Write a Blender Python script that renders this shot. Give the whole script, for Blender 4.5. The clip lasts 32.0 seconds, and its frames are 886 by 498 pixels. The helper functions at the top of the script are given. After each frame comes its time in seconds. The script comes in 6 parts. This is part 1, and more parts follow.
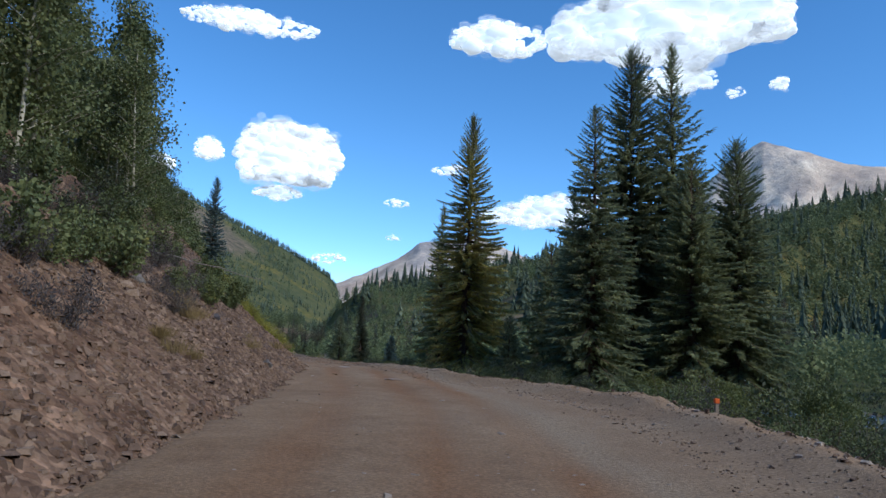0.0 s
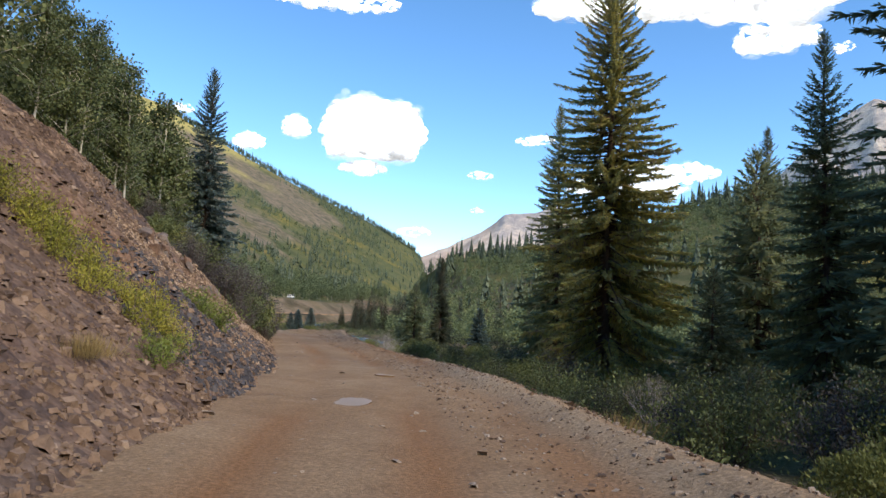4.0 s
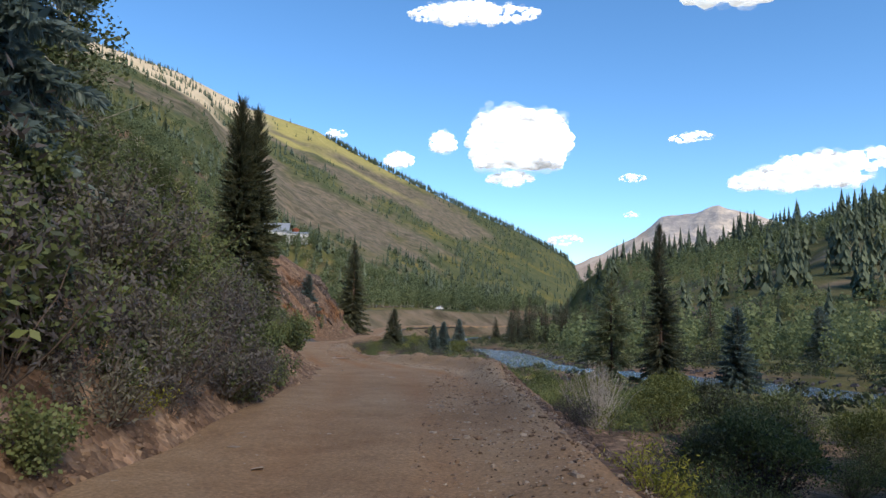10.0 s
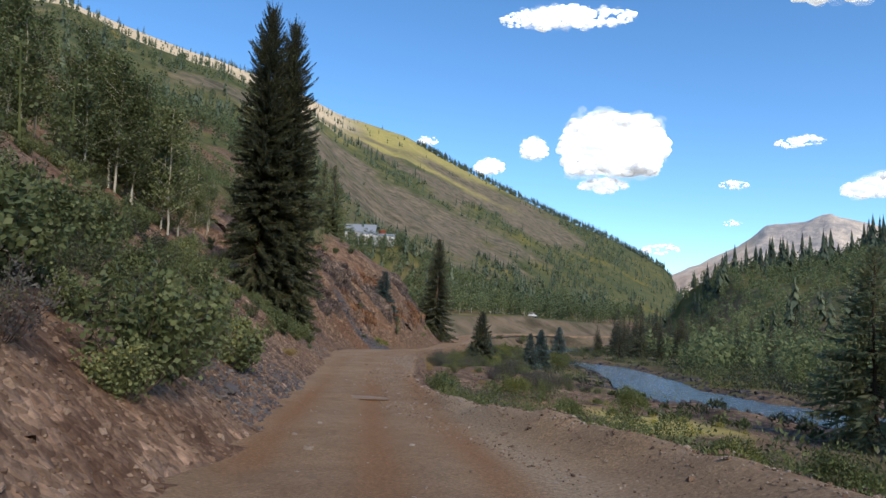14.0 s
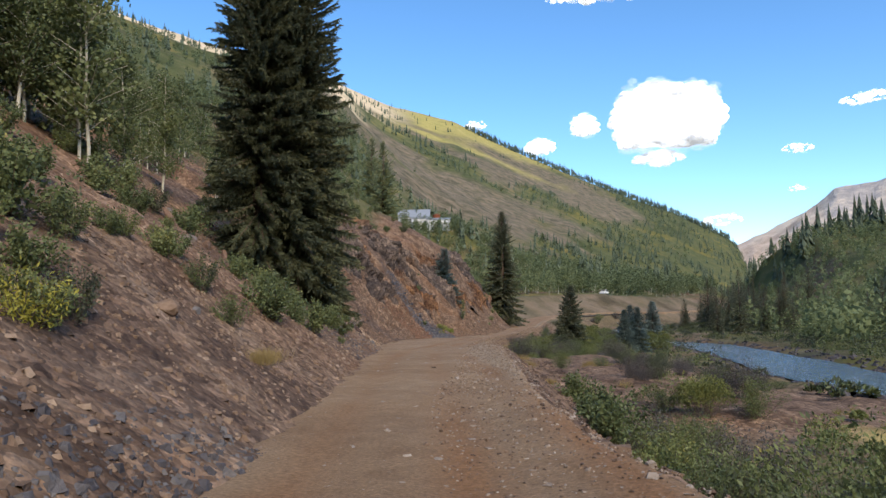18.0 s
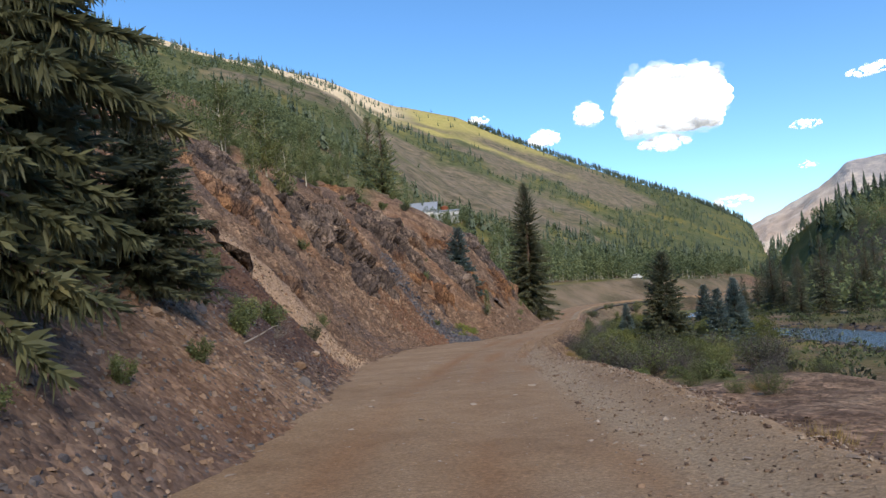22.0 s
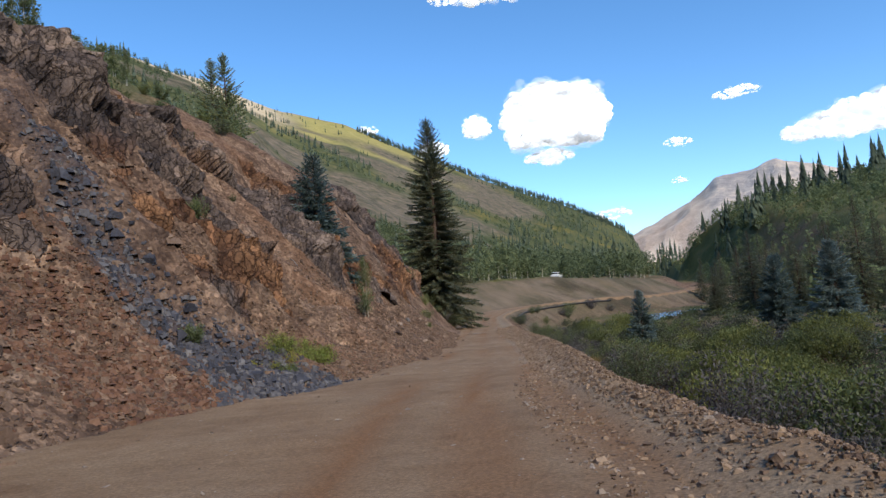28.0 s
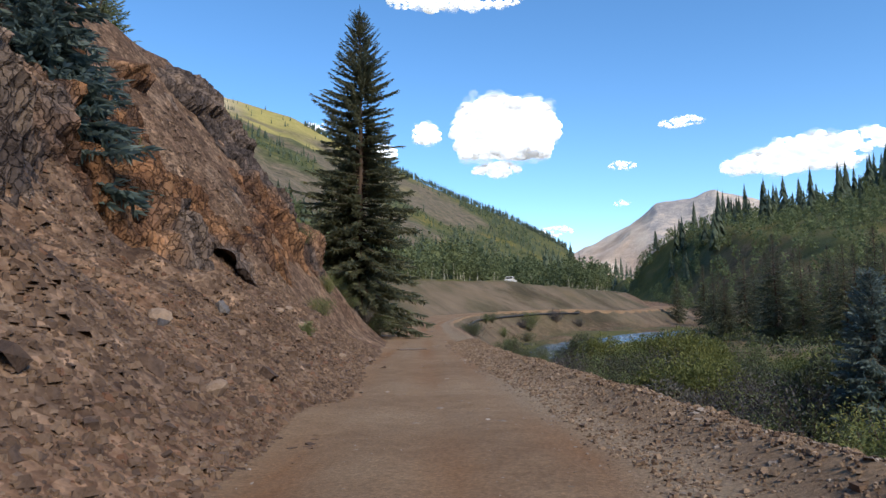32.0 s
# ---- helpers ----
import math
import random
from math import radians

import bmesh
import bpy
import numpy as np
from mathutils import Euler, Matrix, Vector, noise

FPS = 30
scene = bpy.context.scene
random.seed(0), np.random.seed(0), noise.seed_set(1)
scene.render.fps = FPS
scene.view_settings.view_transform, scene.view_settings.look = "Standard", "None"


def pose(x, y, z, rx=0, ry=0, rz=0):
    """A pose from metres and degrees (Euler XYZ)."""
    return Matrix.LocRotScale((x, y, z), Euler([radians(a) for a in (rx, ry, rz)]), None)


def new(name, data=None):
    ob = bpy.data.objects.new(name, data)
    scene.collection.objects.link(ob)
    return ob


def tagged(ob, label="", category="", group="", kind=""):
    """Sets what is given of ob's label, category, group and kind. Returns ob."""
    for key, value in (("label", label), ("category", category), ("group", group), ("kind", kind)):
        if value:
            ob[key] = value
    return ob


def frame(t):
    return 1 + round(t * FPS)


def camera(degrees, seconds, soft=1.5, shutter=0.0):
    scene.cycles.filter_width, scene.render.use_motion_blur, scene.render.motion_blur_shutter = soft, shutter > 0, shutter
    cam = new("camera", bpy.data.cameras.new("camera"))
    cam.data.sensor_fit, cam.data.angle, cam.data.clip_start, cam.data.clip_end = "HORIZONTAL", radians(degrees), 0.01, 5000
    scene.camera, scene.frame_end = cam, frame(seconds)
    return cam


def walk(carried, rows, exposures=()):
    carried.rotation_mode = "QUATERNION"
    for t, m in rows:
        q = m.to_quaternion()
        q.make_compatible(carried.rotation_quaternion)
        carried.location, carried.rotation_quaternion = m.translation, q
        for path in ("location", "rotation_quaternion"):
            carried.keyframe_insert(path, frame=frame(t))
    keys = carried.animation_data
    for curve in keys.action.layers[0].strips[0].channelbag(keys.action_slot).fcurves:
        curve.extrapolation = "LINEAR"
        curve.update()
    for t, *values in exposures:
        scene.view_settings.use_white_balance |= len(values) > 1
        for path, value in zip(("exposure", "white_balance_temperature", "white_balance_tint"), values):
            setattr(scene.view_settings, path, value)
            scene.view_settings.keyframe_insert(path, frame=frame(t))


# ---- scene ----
cam = camera(64.51, 32.0)
PATH = [
    (0, pose(-0.000, 0.000, 1.550, 97.34, -2.46, 0.00)),
    (0.5, pose(-0.087, 3.467, 1.611, 97.56, -2.24, 0.45)),
    (1, pose(-0.219, 6.875, 1.662, 97.72, -2.05, 0.99)),
    (1.5, pose(-0.367, 10.139, 1.690, 97.75, -2.03, 1.62)),
    (2, pose(-0.626, 13.180, 1.688, 97.43, -2.14, 2.42)),
    (2.5, pose(-0.923, 16.063, 1.674, 96.88, -1.95, 3.38)),
    (3, pose(-1.240, 18.805, 1.642, 96.32, -2.05, 4.46)),
    (3.5, pose(-1.606, 21.489, 1.574, 95.43, -2.30, 5.70)),
    (5.5, pose(-3.806, 33.734, 1.554, 94.43, -1.22, 10.26)),
    (6, pose(-4.399, 36.471, 1.475, 94.51, -0.32, 11.17)),
    (6.5, pose(-5.036, 39.123, 1.408, 94.47, 0.22, 12.09)),
    (7, pose(-5.690, 41.721, 1.331, 94.34, 1.01, 12.98)),
    (7.5, pose(-6.396, 44.273, 1.247, 94.08, 0.53, 14.06)),
    (8, pose(-7.141, 46.802, 1.166, 94.15, -0.01, 15.15)),
    (8.5, pose(-7.961, 49.308, 1.102, 94.41, -0.93, 16.27)),
    (9, pose(-8.785, 51.857, 1.075, 94.64, -0.98, 17.47)),
    (9.5, pose(-9.689, 54.382, 1.017, 95.23, -1.15, 18.51)),
    (10, pose(-10.691, 56.969, 0.981, 95.43, -0.77, 19.41)),
    (10.5, pose(-11.801, 59.667, 0.919, 95.66, -0.85, 20.21)),
    (11, pose(-12.940, 62.534, 0.877, 95.67, -0.74, 20.88)),
    (11.5, pose(-14.093, 65.427, 0.848, 95.66, -1.22, 21.48)),
    (12, pose(-15.254, 68.273, 0.806, 95.63, -1.73, 22.09)),
    (12.5, pose(-16.424, 71.031, 0.756, 95.68, -1.86, 22.91)),
    (13, pose(-17.619, 73.596, 0.708, 95.75, -2.03, 23.84)),
    (13.5, pose(-18.767, 76.002, 0.657, 95.84, -2.20, 25.07)),
    (14, pose(-19.881, 78.258, 0.609, 95.86, -2.19, 26.58)),
    (14.5, pose(-21.021, 80.372, 0.557, 95.80, -1.93, 28.19)),
    (16.5, pose(-25.104, 85.533, 0.173, 94.54, -0.26, 31.52)),
    (17, pose(-26.511, 87.907, 0.076, 93.86, -0.50, 31.47)),
    (17.5, pose(-27.972, 90.420, -0.003, 94.47, -0.27, 31.35)),
    (18, pose(-29.493, 93.036, -0.061, 94.70, 0.88, 31.36)),
    (18.5, pose(-31.109, 95.644, -0.166, 94.90, 1.63, 31.59)),
    (19, pose(-32.820, 98.362, -0.231, 95.01, 2.40, 31.78)),
    (19.5, pose(-34.556, 101.117, -0.269, 95.17, 3.16, 31.93)),
    (20, pose(-36.320, 103.821, -0.319, 95.30, 3.85, 32.14)),
    (20.5, pose(-38.115, 106.648, -0.365, 95.37, 4.57, 32.26)),
    (21, pose(-39.955, 109.450, -0.432, 95.29, 4.96, 32.26)),
    (21.5, pose(-41.806, 112.282, -0.520, 95.11, 5.01, 32.28)),
    (22, pose(-43.640, 115.033, -0.595, 94.62, 4.08, 32.38)),
    (22.5, pose(-45.387, 117.724, -0.653, 94.65, 3.09, 32.31)),
    (23, pose(-47.001, 120.373, -0.710, 94.71, 2.42, 32.01)),
    (23.5, pose(-48.536, 122.944, -0.785, 94.65, 2.14, 31.61)),
    (24, pose(-50.027, 125.432, -0.888, 94.46, 1.45, 31.48)),
    (24.5, pose(-51.449, 127.976, -1.005, 94.49, 1.82, 31.14)),
    (26.5, pose(-59.904, 143.697, -1.783, 94.59, 4.71, 27.73)),
    (27, pose(-61.671, 147.444, -1.898, 94.66, 5.45, 26.09)),
    (27.5, pose(-63.339, 151.170, -1.988, 94.67, 5.43, 24.62)),
    (28, pose(-64.952, 154.885, -2.074, 94.93, 4.94, 23.41)),
    (28.5, pose(-66.511, 158.520, -2.149, 95.07, 4.76, 22.56)),
    (29, pose(-68.017, 162.062, -2.238, 95.03, 4.29, 22.01)),
    (29.5, pose(-69.513, 165.551, -2.339, 94.89, 3.62, 21.72)),
    (30, pose(-70.903, 169.002, -2.429, 94.74, 3.15, 21.16)),
    (30.5, pose(-72.205, 172.321, -2.495, 94.82, 2.54, 20.64)),
    (31, pose(-73.409, 175.575, -2.553, 94.90, 2.11, 19.89)),
    (31.5, pose(-74.454, 178.904, -2.642, 95.23, 1.88, 19.04)),
    (32, pose(-75.512, 182.222, -2.752, 95.23, 1.03, 18.25)),
]
walk(cam, PATH, [(0, 0.4, 5550, 7), (1, 0.5, 5850, 8), (2, 0.65, 6350, 10), (3.5, 0.95, 6600, 10), (6, 1.15, 6700, 11), (9, 0.85, 6500, 10), (13, 0.65, 6350, 10), (17, 0.9, 6550, 10), (20, 0.95, 6550, 10), (24, 0.8, 6500, 10), (28, 0.72, 6300, 10), (32, 0.75, 6400, 10)])

# ---- world and sun ----
SUN_AZ, SUN_EL = 125.0, 38.0          # clockwise from +y, degrees
world = bpy.data.worlds.new("sky")
scene.world = world
world.use_nodes = True
_n = world.node_tree.nodes
_sky = _n.new("ShaderNodeTexSky")
_sky.sky_type = "NISHITA"
_sky.sun_disc = False
_sky.sun_elevation = radians(SUN_EL)
_sky.sun_rotation = radians(SUN_AZ)
_sky.altitude = 2900
_sky.air_density = 1.0
_sky.dust_density = 0.4
_sky.ozone_density = 1.6
_hs = _n.new("ShaderNodeHueSaturation")
_hs.inputs["Hue"].default_value, _hs.inputs["Saturation"].default_value = 0.497, 1.2
world.node_tree.links.new(_sky.outputs[0], _hs.inputs["Color"])
world.node_tree.links.new(_hs.outputs[0], _n["Background"].inputs[0])
_n["Background"].inputs[1].default_value = 0.15
sun = new("sun", bpy.data.lights.new("sun", "SUN"))
sun.data.energy, sun.data.angle, sun.data.color = 2.3, radians(24), (1.0, 0.86, 0.68)
_sd = Vector((math.sin(radians(SUN_AZ)) * math.cos(radians(SUN_EL)), math.cos(radians(SUN_AZ)) * math.cos(radians(SUN_EL)), math.sin(radians(SUN_EL))))
sun.rotation_euler = _sd.to_track_quat("Z", "Y").to_euler()

# ---- materials ----
def material(name, rough=0.9, spec=0.2):
    m = bpy.data.materials.new(name)
    m.use_nodes = True
    b = m.node_tree.nodes["Principled BSDF"]
    b.inputs["Roughness"].default_value = rough
    b.inputs["Specular IOR Level"].default_value = spec
    return m, m.node_tree.nodes, m.node_tree.links, b


def ramp(nodes, stops):
    r = nodes.new("ShaderNodeValToRGB")
    e = r.color_ramp.elements
    while len(e) < len(stops):
        e.new(0.5)
    for k, (p, c) in enumerate(stops):
        e[k].position, e[k].color = p, (*c, 1)
    return r


def noise_node(nodes, links, scale, detail=6, rough=0.6, coord=None, dist=0.0):
    n = nodes.new("ShaderNodeTexNoise")
    n.inputs["Scale"].default_value, n.inputs["Detail"].default_value = scale, detail
    n.inputs["Roughness"].default_value, n.inputs["Distortion"].default_value = rough, dist
    if coord is not None:
        links.new(coord, n.inputs["Vector"])
    return n


def mix(nodes, links, fac, a, b, mode="MIX"):
    m = nodes.new("ShaderNodeMix")
    m.data_type, m.blend_type = "RGBA", mode
    for sock, v in ((m.inputs[0], fac), (m.inputs[6], a), (m.inputs[7], b)):
        if hasattr(v, "is_linked"):
            links.new(v, sock)
        elif isinstance(v, tuple):
            sock.default_value = (*v, 1)
        else:
            sock.default_value = v
    return m.outputs[2]


def bump(nodes, links, b, height, strength=0.5, dist=0.05):
    k = nodes.new("ShaderNodeBump")
    k.inputs["Strength"].default_value, k.inputs["Distance"].default_value = strength, dist
    links.new(height, k.inputs["Height"])
    links.new(k.outputs[0], b.inputs["Normal"])


def pos(nodes):
    return nodes.new("ShaderNodeNewGeometry").outputs["Position"]


def leaf_mat(name, stops, rough=0.65, trans=0.25, patch=None):
    """Foliage: each leaf its own tint, each plant its own shade, large patches over a hillside."""
    m, n, l, b = material(name, rough, 0.25)
    g = n.new("ShaderNodeNewGeometry")
    r = ramp(n, stops)
    oi = n.new("ShaderNodeObjectInfo")
    ma = n.new("ShaderNodeMath")
    ma.operation = "MULTIPLY_ADD"
    l.new(oi.outputs["Random"], ma.inputs[0])
    ma.inputs[1].default_value = 0.35
    m2 = n.new("ShaderNodeMath")
    m2.operation = "MULTIPLY_ADD"
    l.new(g.outputs["Random Per Island"], m2.inputs[0])
    m2.inputs[1].default_value = 0.34
    nz = noise_node(n, l, patch or 0.8, 3, 0.5, g.outputs["Position"])
    m3 = n.new("ShaderNodeMath")
    m3.operation = "MULTIPLY_ADD"
    l.new(nz.outputs[0], m3.inputs[0])
    m3.inputs[1].default_value, m3.inputs[2].default_value = 1.25, -0.5
    l.new(m3.outputs[0], m2.inputs[2])
    l.new(m2.outputs[0], ma.inputs[2])
    l.new(ma.outputs[0], r.inputs[0])
    l.new(r.outputs[0], b.inputs["Base Color"])
    if trans:
        b.inputs["Transmission Weight"].default_value = 0.0
        t = n.new("ShaderNodeBsdfTranslucent")
        l.new(r.outputs[0], t.inputs[0])
        mx = n.new("ShaderNodeMixShader")
        mx.inputs[0].default_value = trans
        l.new(b.outputs[0], mx.inputs[1])
        l.new(t.outputs[0], mx.inputs[2])
        l.new(mx.outputs[0], n["Material Output"].inputs[0])
    return m


def plain_mat(name, col, var=0.25, scale=4.0, rough=0.9, bmp=0.3, spec=0.2):
    m, n, l, b = material(name, rough, spec)
    nz = noise_node(n, l, scale, 6, 0.65, pos(n))
    nz2 = noise_node(n, l, scale * 6, 4, 0.6, pos(n))
    lo = tuple(c * (1 - var) for c in col)
    hi = tuple(min(1, c * (1 + var)) for c in col)
    r = ramp(n, [(0.3, lo), (0.7, hi)])
    oi = n.new("ShaderNodeNewGeometry")
    l.new(mix(n, l, 0.35, nz.outputs[0], oi.outputs["Random Per Island"]), r.inputs[0])
    l.new(r.outputs[0], b.inputs["Base Color"])
    bump(n, l, b, nz2.outputs[0], bmp, 0.03)
    return m


M_SPRUCE = leaf_mat("spruce_needles", [(0.0, (0.115, 0.140, 0.088)), (0.4, (0.22, 0.255, 0.142)), (0.75, (0.36, 0.385, 0.19)), (1.0, (0.50, 0.48, 0.21))], 0.5, 0.5)
M_SPRUCE_Y = leaf_mat("spruce_needles_yellowing", [(0.0, (0.12, 0.14, 0.085)), (0.3, (0.22, 0.24, 0.12)), (0.5, (0.34, 0.33, 0.13)), (0.62, (0.60, 0.54, 0.15)), (0.74, (0.48, 0.40, 0.16)), (0.86, (0.26, 0.20, 0.15)), (1.0, (0.20, 0.15, 0.13))], 0.5, 0.5, 0.35)
M_SPRUCE_B = leaf_mat("blue_spruce_needles", [(0.0, (0.055, 0.090, 0.085)), (0.5, (0.140, 0.195, 0.180)), (1.0, (0.29, 0.36, 0.34))], 0.5, 0.45)
M_SPRUCE_D = leaf_mat("dark_spruce_needles", [(0.0, (0.075, 0.090, 0.065)), (0.5, (0.135, 0.155, 0.100)), (1.0, (0.27, 0.27, 0.155))], 0.5, 0.5)
M_SPRUCE_K = leaf_mat("deep_green_spruce_needles", [(0.0, (0.040, 0.050, 0.034)), (0.5, (0.080, 0.096, 0.058)), (0.85, (0.15, 0.16, 0.085)), (1.0, (0.22, 0.205, 0.10))], 0.55, 0.35)
M_ASPEN = leaf_mat("aspen_leaves", [(0.0, (0.055, 0.074, 0.032)), (0.5, (0.132, 0.165, 0.070)), (0.85, (0.235, 0.262, 0.108)), (1.0, (0.36, 0.32, 0.09))], 0.5, 0.3)
M_WILLOW = leaf_mat("willow_leaves", [(0.0, (0.040, 0.050, 0.034)), (0.25, (0.070, 0.078, 0.056)), (0.5, (0.110, 0.140, 0.055)), (0.8, (0.185, 0.215, 0.075)), (1.0, (0.36, 0.32, 0.10))], 0.55, 0.25, 0.22)
M_SAGE = leaf_mat("grey_shrub_leaves", [(0.0, (0.045, 0.042, 0.050)), (0.5, (0.098, 0.091, 0.090)), (1.0, (0.17, 0.165, 0.12))], 0.7, 0.2)
M_YELLOW = leaf_mat("yellow_rabbitbrush", [(0.0, (0.16, 0.18, 0.035)), (0.5, (0.36, 0.35, 0.06)), (1.0, (0.52, 0.45, 0.10))], 0.6, 0.4)
M_LIME = leaf_mat("fresh_weed_leaves", [(0.0, (0.10, 0.14, 0.03)), (0.5, (0.22, 0.27, 0.06)), (1.0, (0.40, 0.40, 0.11))], 0.6, 0.35)
M_OLIVE = leaf_mat("olive_willow_leaves", [(0.0, (0.062, 0.072, 0.030)), (0.35, (0.115, 0.135, 0.045)), (0.7, (0.20, 0.215, 0.065)), (1.0, (0.34, 0.31, 0.09))], 0.55, 0.35, 0.3)
M_STEM = plain_mat("brown_stems", (0.11, 0.085, 0.07), 0.3, 10)
M_GRASS = leaf_mat("dry_grass", [(0.0, (0.16, 0.12, 0.05)), (0.5, (0.28, 0.21, 0.09)), (1.0, (0.4, 0.31, 0.15))], 0.7, 0.25)
M_BARK = plain_mat("spruce_bark", (0.09, 0.065, 0.05), 0.4, 8)
M_ASPBARK = plain_mat("aspen_bark", (0.5, 0.48, 0.4), 0.25, 12)
M_PALE_TWIG = plain_mat("pale_dead_twigs", (0.36, 0.33, 0.31), 0.3, 10)
M_TWIG = plain_mat("grey_dead_twigs", (0.21, 0.19, 0.175), 0.3, 10)


# ---- plan: the road's line, the banks, the river and the mountains ----
LINE = [(1.5, -60, -0.3), (0.6, -25, -0.1), (0, 0, 0), (-0.6, 13.2, 0.14), (-1.6, 21.5, 0.02), (-3.8, 33.7, 0.0), (-6.4, 44.3, -0.3), (-8.8, 51.9, -0.48),
        (-11.8, 59.7, -0.63), (-15.3, 68.3, -0.74), (-18.8, 76.0, -0.89), (-21.4, 80.6, -1.05), (-25.1, 86.2, -1.36), (-29.5, 93.0, -1.61),
        (-34.6, 101.1, -1.82), (-40.0, 109.4, -1.98), (-45.4, 117.7, -2.2), (-51.4, 128.0, -2.56), (-59.9, 143.7, -3.33), (-65.0, 154.9, -3.62),
        (-70.9, 169.0, -3.98), (-75.5, 182.2, -4.3), (-84.0, 205.0, -4.5), (-93.5, 232.0, -4.5), (-103.5, 260.0, -3.9), (-105.0, 282.0, -3.0),
        (-97.0, 305.0, -2.6), (-86.0, 328.0, -3.0), (-78.0, 380.0, -2.0), (-85.0, 450.0, 0.0), (-110.0, 560.0, 4.0)]


def spline(ctrl, step):
    p = np.array(ctrl, float)
    p = np.vstack([2 * p[0] - p[1], p, 2 * p[-1] - p[-2]])
    out = []
    for k in range(1, len(p) - 2):
        n = max(2, int(np.linalg.norm(p[k + 1] - p[k]) / step))
        t = np.linspace(0, 1, n, endpoint=False)[:, None]
        a, b, c, d = p[k - 1:k + 3]
        out.append(0.5 * (2 * b + (c - a) * t + (2 * a - 5 * b + 4 * c - d) * t ** 2 + (3 * b - a - 3 * c + d) * t ** 3))
    return np.vstack(out + [p[-2:-1]])


CL = spline(LINE, 0.8)
CS = np.concatenate([[0], np.cumsum(np.linalg.norm(np.diff(CL[:, :2], axis=0), axis=1))])
CS -= CS[np.argmin(np.abs(CL[:, 1]))]
CT = np.gradient(CL[:, :2], axis=0)
CT /= np.linalg.norm(CT, axis=1)[:, None]


def frame_of(x, y):
    """Along the road, to its right, and the road's height, for arrays of places."""
    x, y = np.ravel(x), np.ravel(y)
    s, d, z = np.empty(len(x)), np.empty(len(x)), np.empty(len(x))
    for a in range(0, len(x), 4000):
        q = np.stack([x[a:a + 4000], y[a:a + 4000]], 1)
        i = ((q[:, None, :] - CL[None, ::2, :2]) ** 2).sum(2).argmin(1) * 2
        v = q - CL[i, :2]
        al = (v * CT[i]).sum(1)
        s[a:a + 4000] = CS[i] + np.clip(al, -1.6, 1.6)
        lat = v[:, 0] * CT[i, 1] - v[:, 1] * CT[i, 0]
        d[a:a + 4000] = np.sign(lat) * np.sqrt(np.maximum((v ** 2).sum(1) - np.clip(al, -1.6, 1.6) ** 2, 0))
        z[a:a + 4000] = CL[i, 2]
    return s, d, z


def on_line(s, d):
    """The place d metres to the right of the road's line at s."""
    s = np.asarray(s, float)
    x, y = np.interp(s, CS, CL[:, 0]), np.interp(s, CS, CL[:, 1])
    tx, ty = np.interp(s, CS, CT[:, 0]), np.interp(s, CS, CT[:, 1])
    return x + ty * d, y - tx * d


def table(v, pairs):
    a = np.array(pairs, float)
    return np.interp(v, a[:, 0], a[:, 1])


_rng = np.random.RandomState(7)
_LAT = _rng.rand(256, 256)


def vnoise(x, y):
    """Smooth value noise, 0 to 1."""
    xi, yi = np.floor(x).astype(int), np.floor(y).astype(int)
    u, v = x - xi, y - yi
    u, v = u * u * (3 - 2 * u), v * v * (3 - 2 * v)
    g = lambda a, b: _LAT[a & 255, b & 255]
    return (g(xi, yi) * (1 - u) + g(xi + 1, yi) * u) * (1 - v) + (g(xi, yi + 1) * (1 - u) + g(xi + 1, yi + 1) * u) * v


def fbm(x, y, octaves=4, ridged=False):
    t, a, w = 0, 1.0, 0
    for k in range(octaves):
        n = vnoise(x * 2 ** k + 17.3 * k, y * 2 ** k - 9.1 * k)
        t = t + a * (1 - np.abs(2 * n - 1) if ridged else n)
        w += a
        a *= 0.5
    return t / w


LEFT = [(-60, 3), (0, 2.9), (14, 3.2), (24, 3.2), (31, 2.6), (37, 2.7), (45, 3.0), (60, 3.3), (72, 2.9), (80, 2.6), (86, 2.2), (94, 1.9), (100, 2.1), (109, 2.2), (121, 2.3), (134, 2.9), (141, 3.2), (151, 4.8),
        (160, 6.2), (172, 7.6), (183, 7.8), (190, 5.7), (196, 4.1), (202, 3.2), (208, 2.1), (214, 1.8), (230, 1.8), (244, 2.2), (260, 4), (300, 4), (560, 4)]
RIGHT = [(-60, 4), (0, 4.6), (10, 6.0), (17, 6.4), (21, 5.9), (24, 5.2), (28, 3.7), (33, 3.2), (40, 3.1), (47, 3.0), (53, 2.4), (63, 2.2), (70, 2.5), (77, 3.1), (80, 3.6), (84, 4.6), (88, 5.0), (91, 4.8), (95, 3.8), (100, 2.9), (103, 2.7),
         (108, 2.2), (114, 2.4), (124, 3.4), (130, 3.8), (138, 4.2), (146, 4.2), (152, 4.0), (170, 3.5), (178, 3.5), (186, 3.5), (192, 3.9), (207, 4.2), (215, 4.3), (224, 4.0), (240, 3.6), (300, 4), (560, 4)]
BANK = [(-60, 36), (20, 36), (40, 41), (60, 42), (75, 40), (100, 36), (128, 38), (150, 40), (165, 43), (180, 48), (205, 44), (218, 44), (228, 47), (242, 52), (251, 38), (270, 30), (560, 28)]
CREST = [(-60, 14), (0, 9), (20, 7), (45, 7), (58, 6), (70, 6), (90, 8), (120, 9), (140, 9), (158, 13), (175, 15), (200, 15), (215, 14), (228, 16.5), (238, 16), (246, 11), (254, 4.5), (276, 4.2), (290, 5.0), (340, 6.0), (400, 4), (560, 3)]
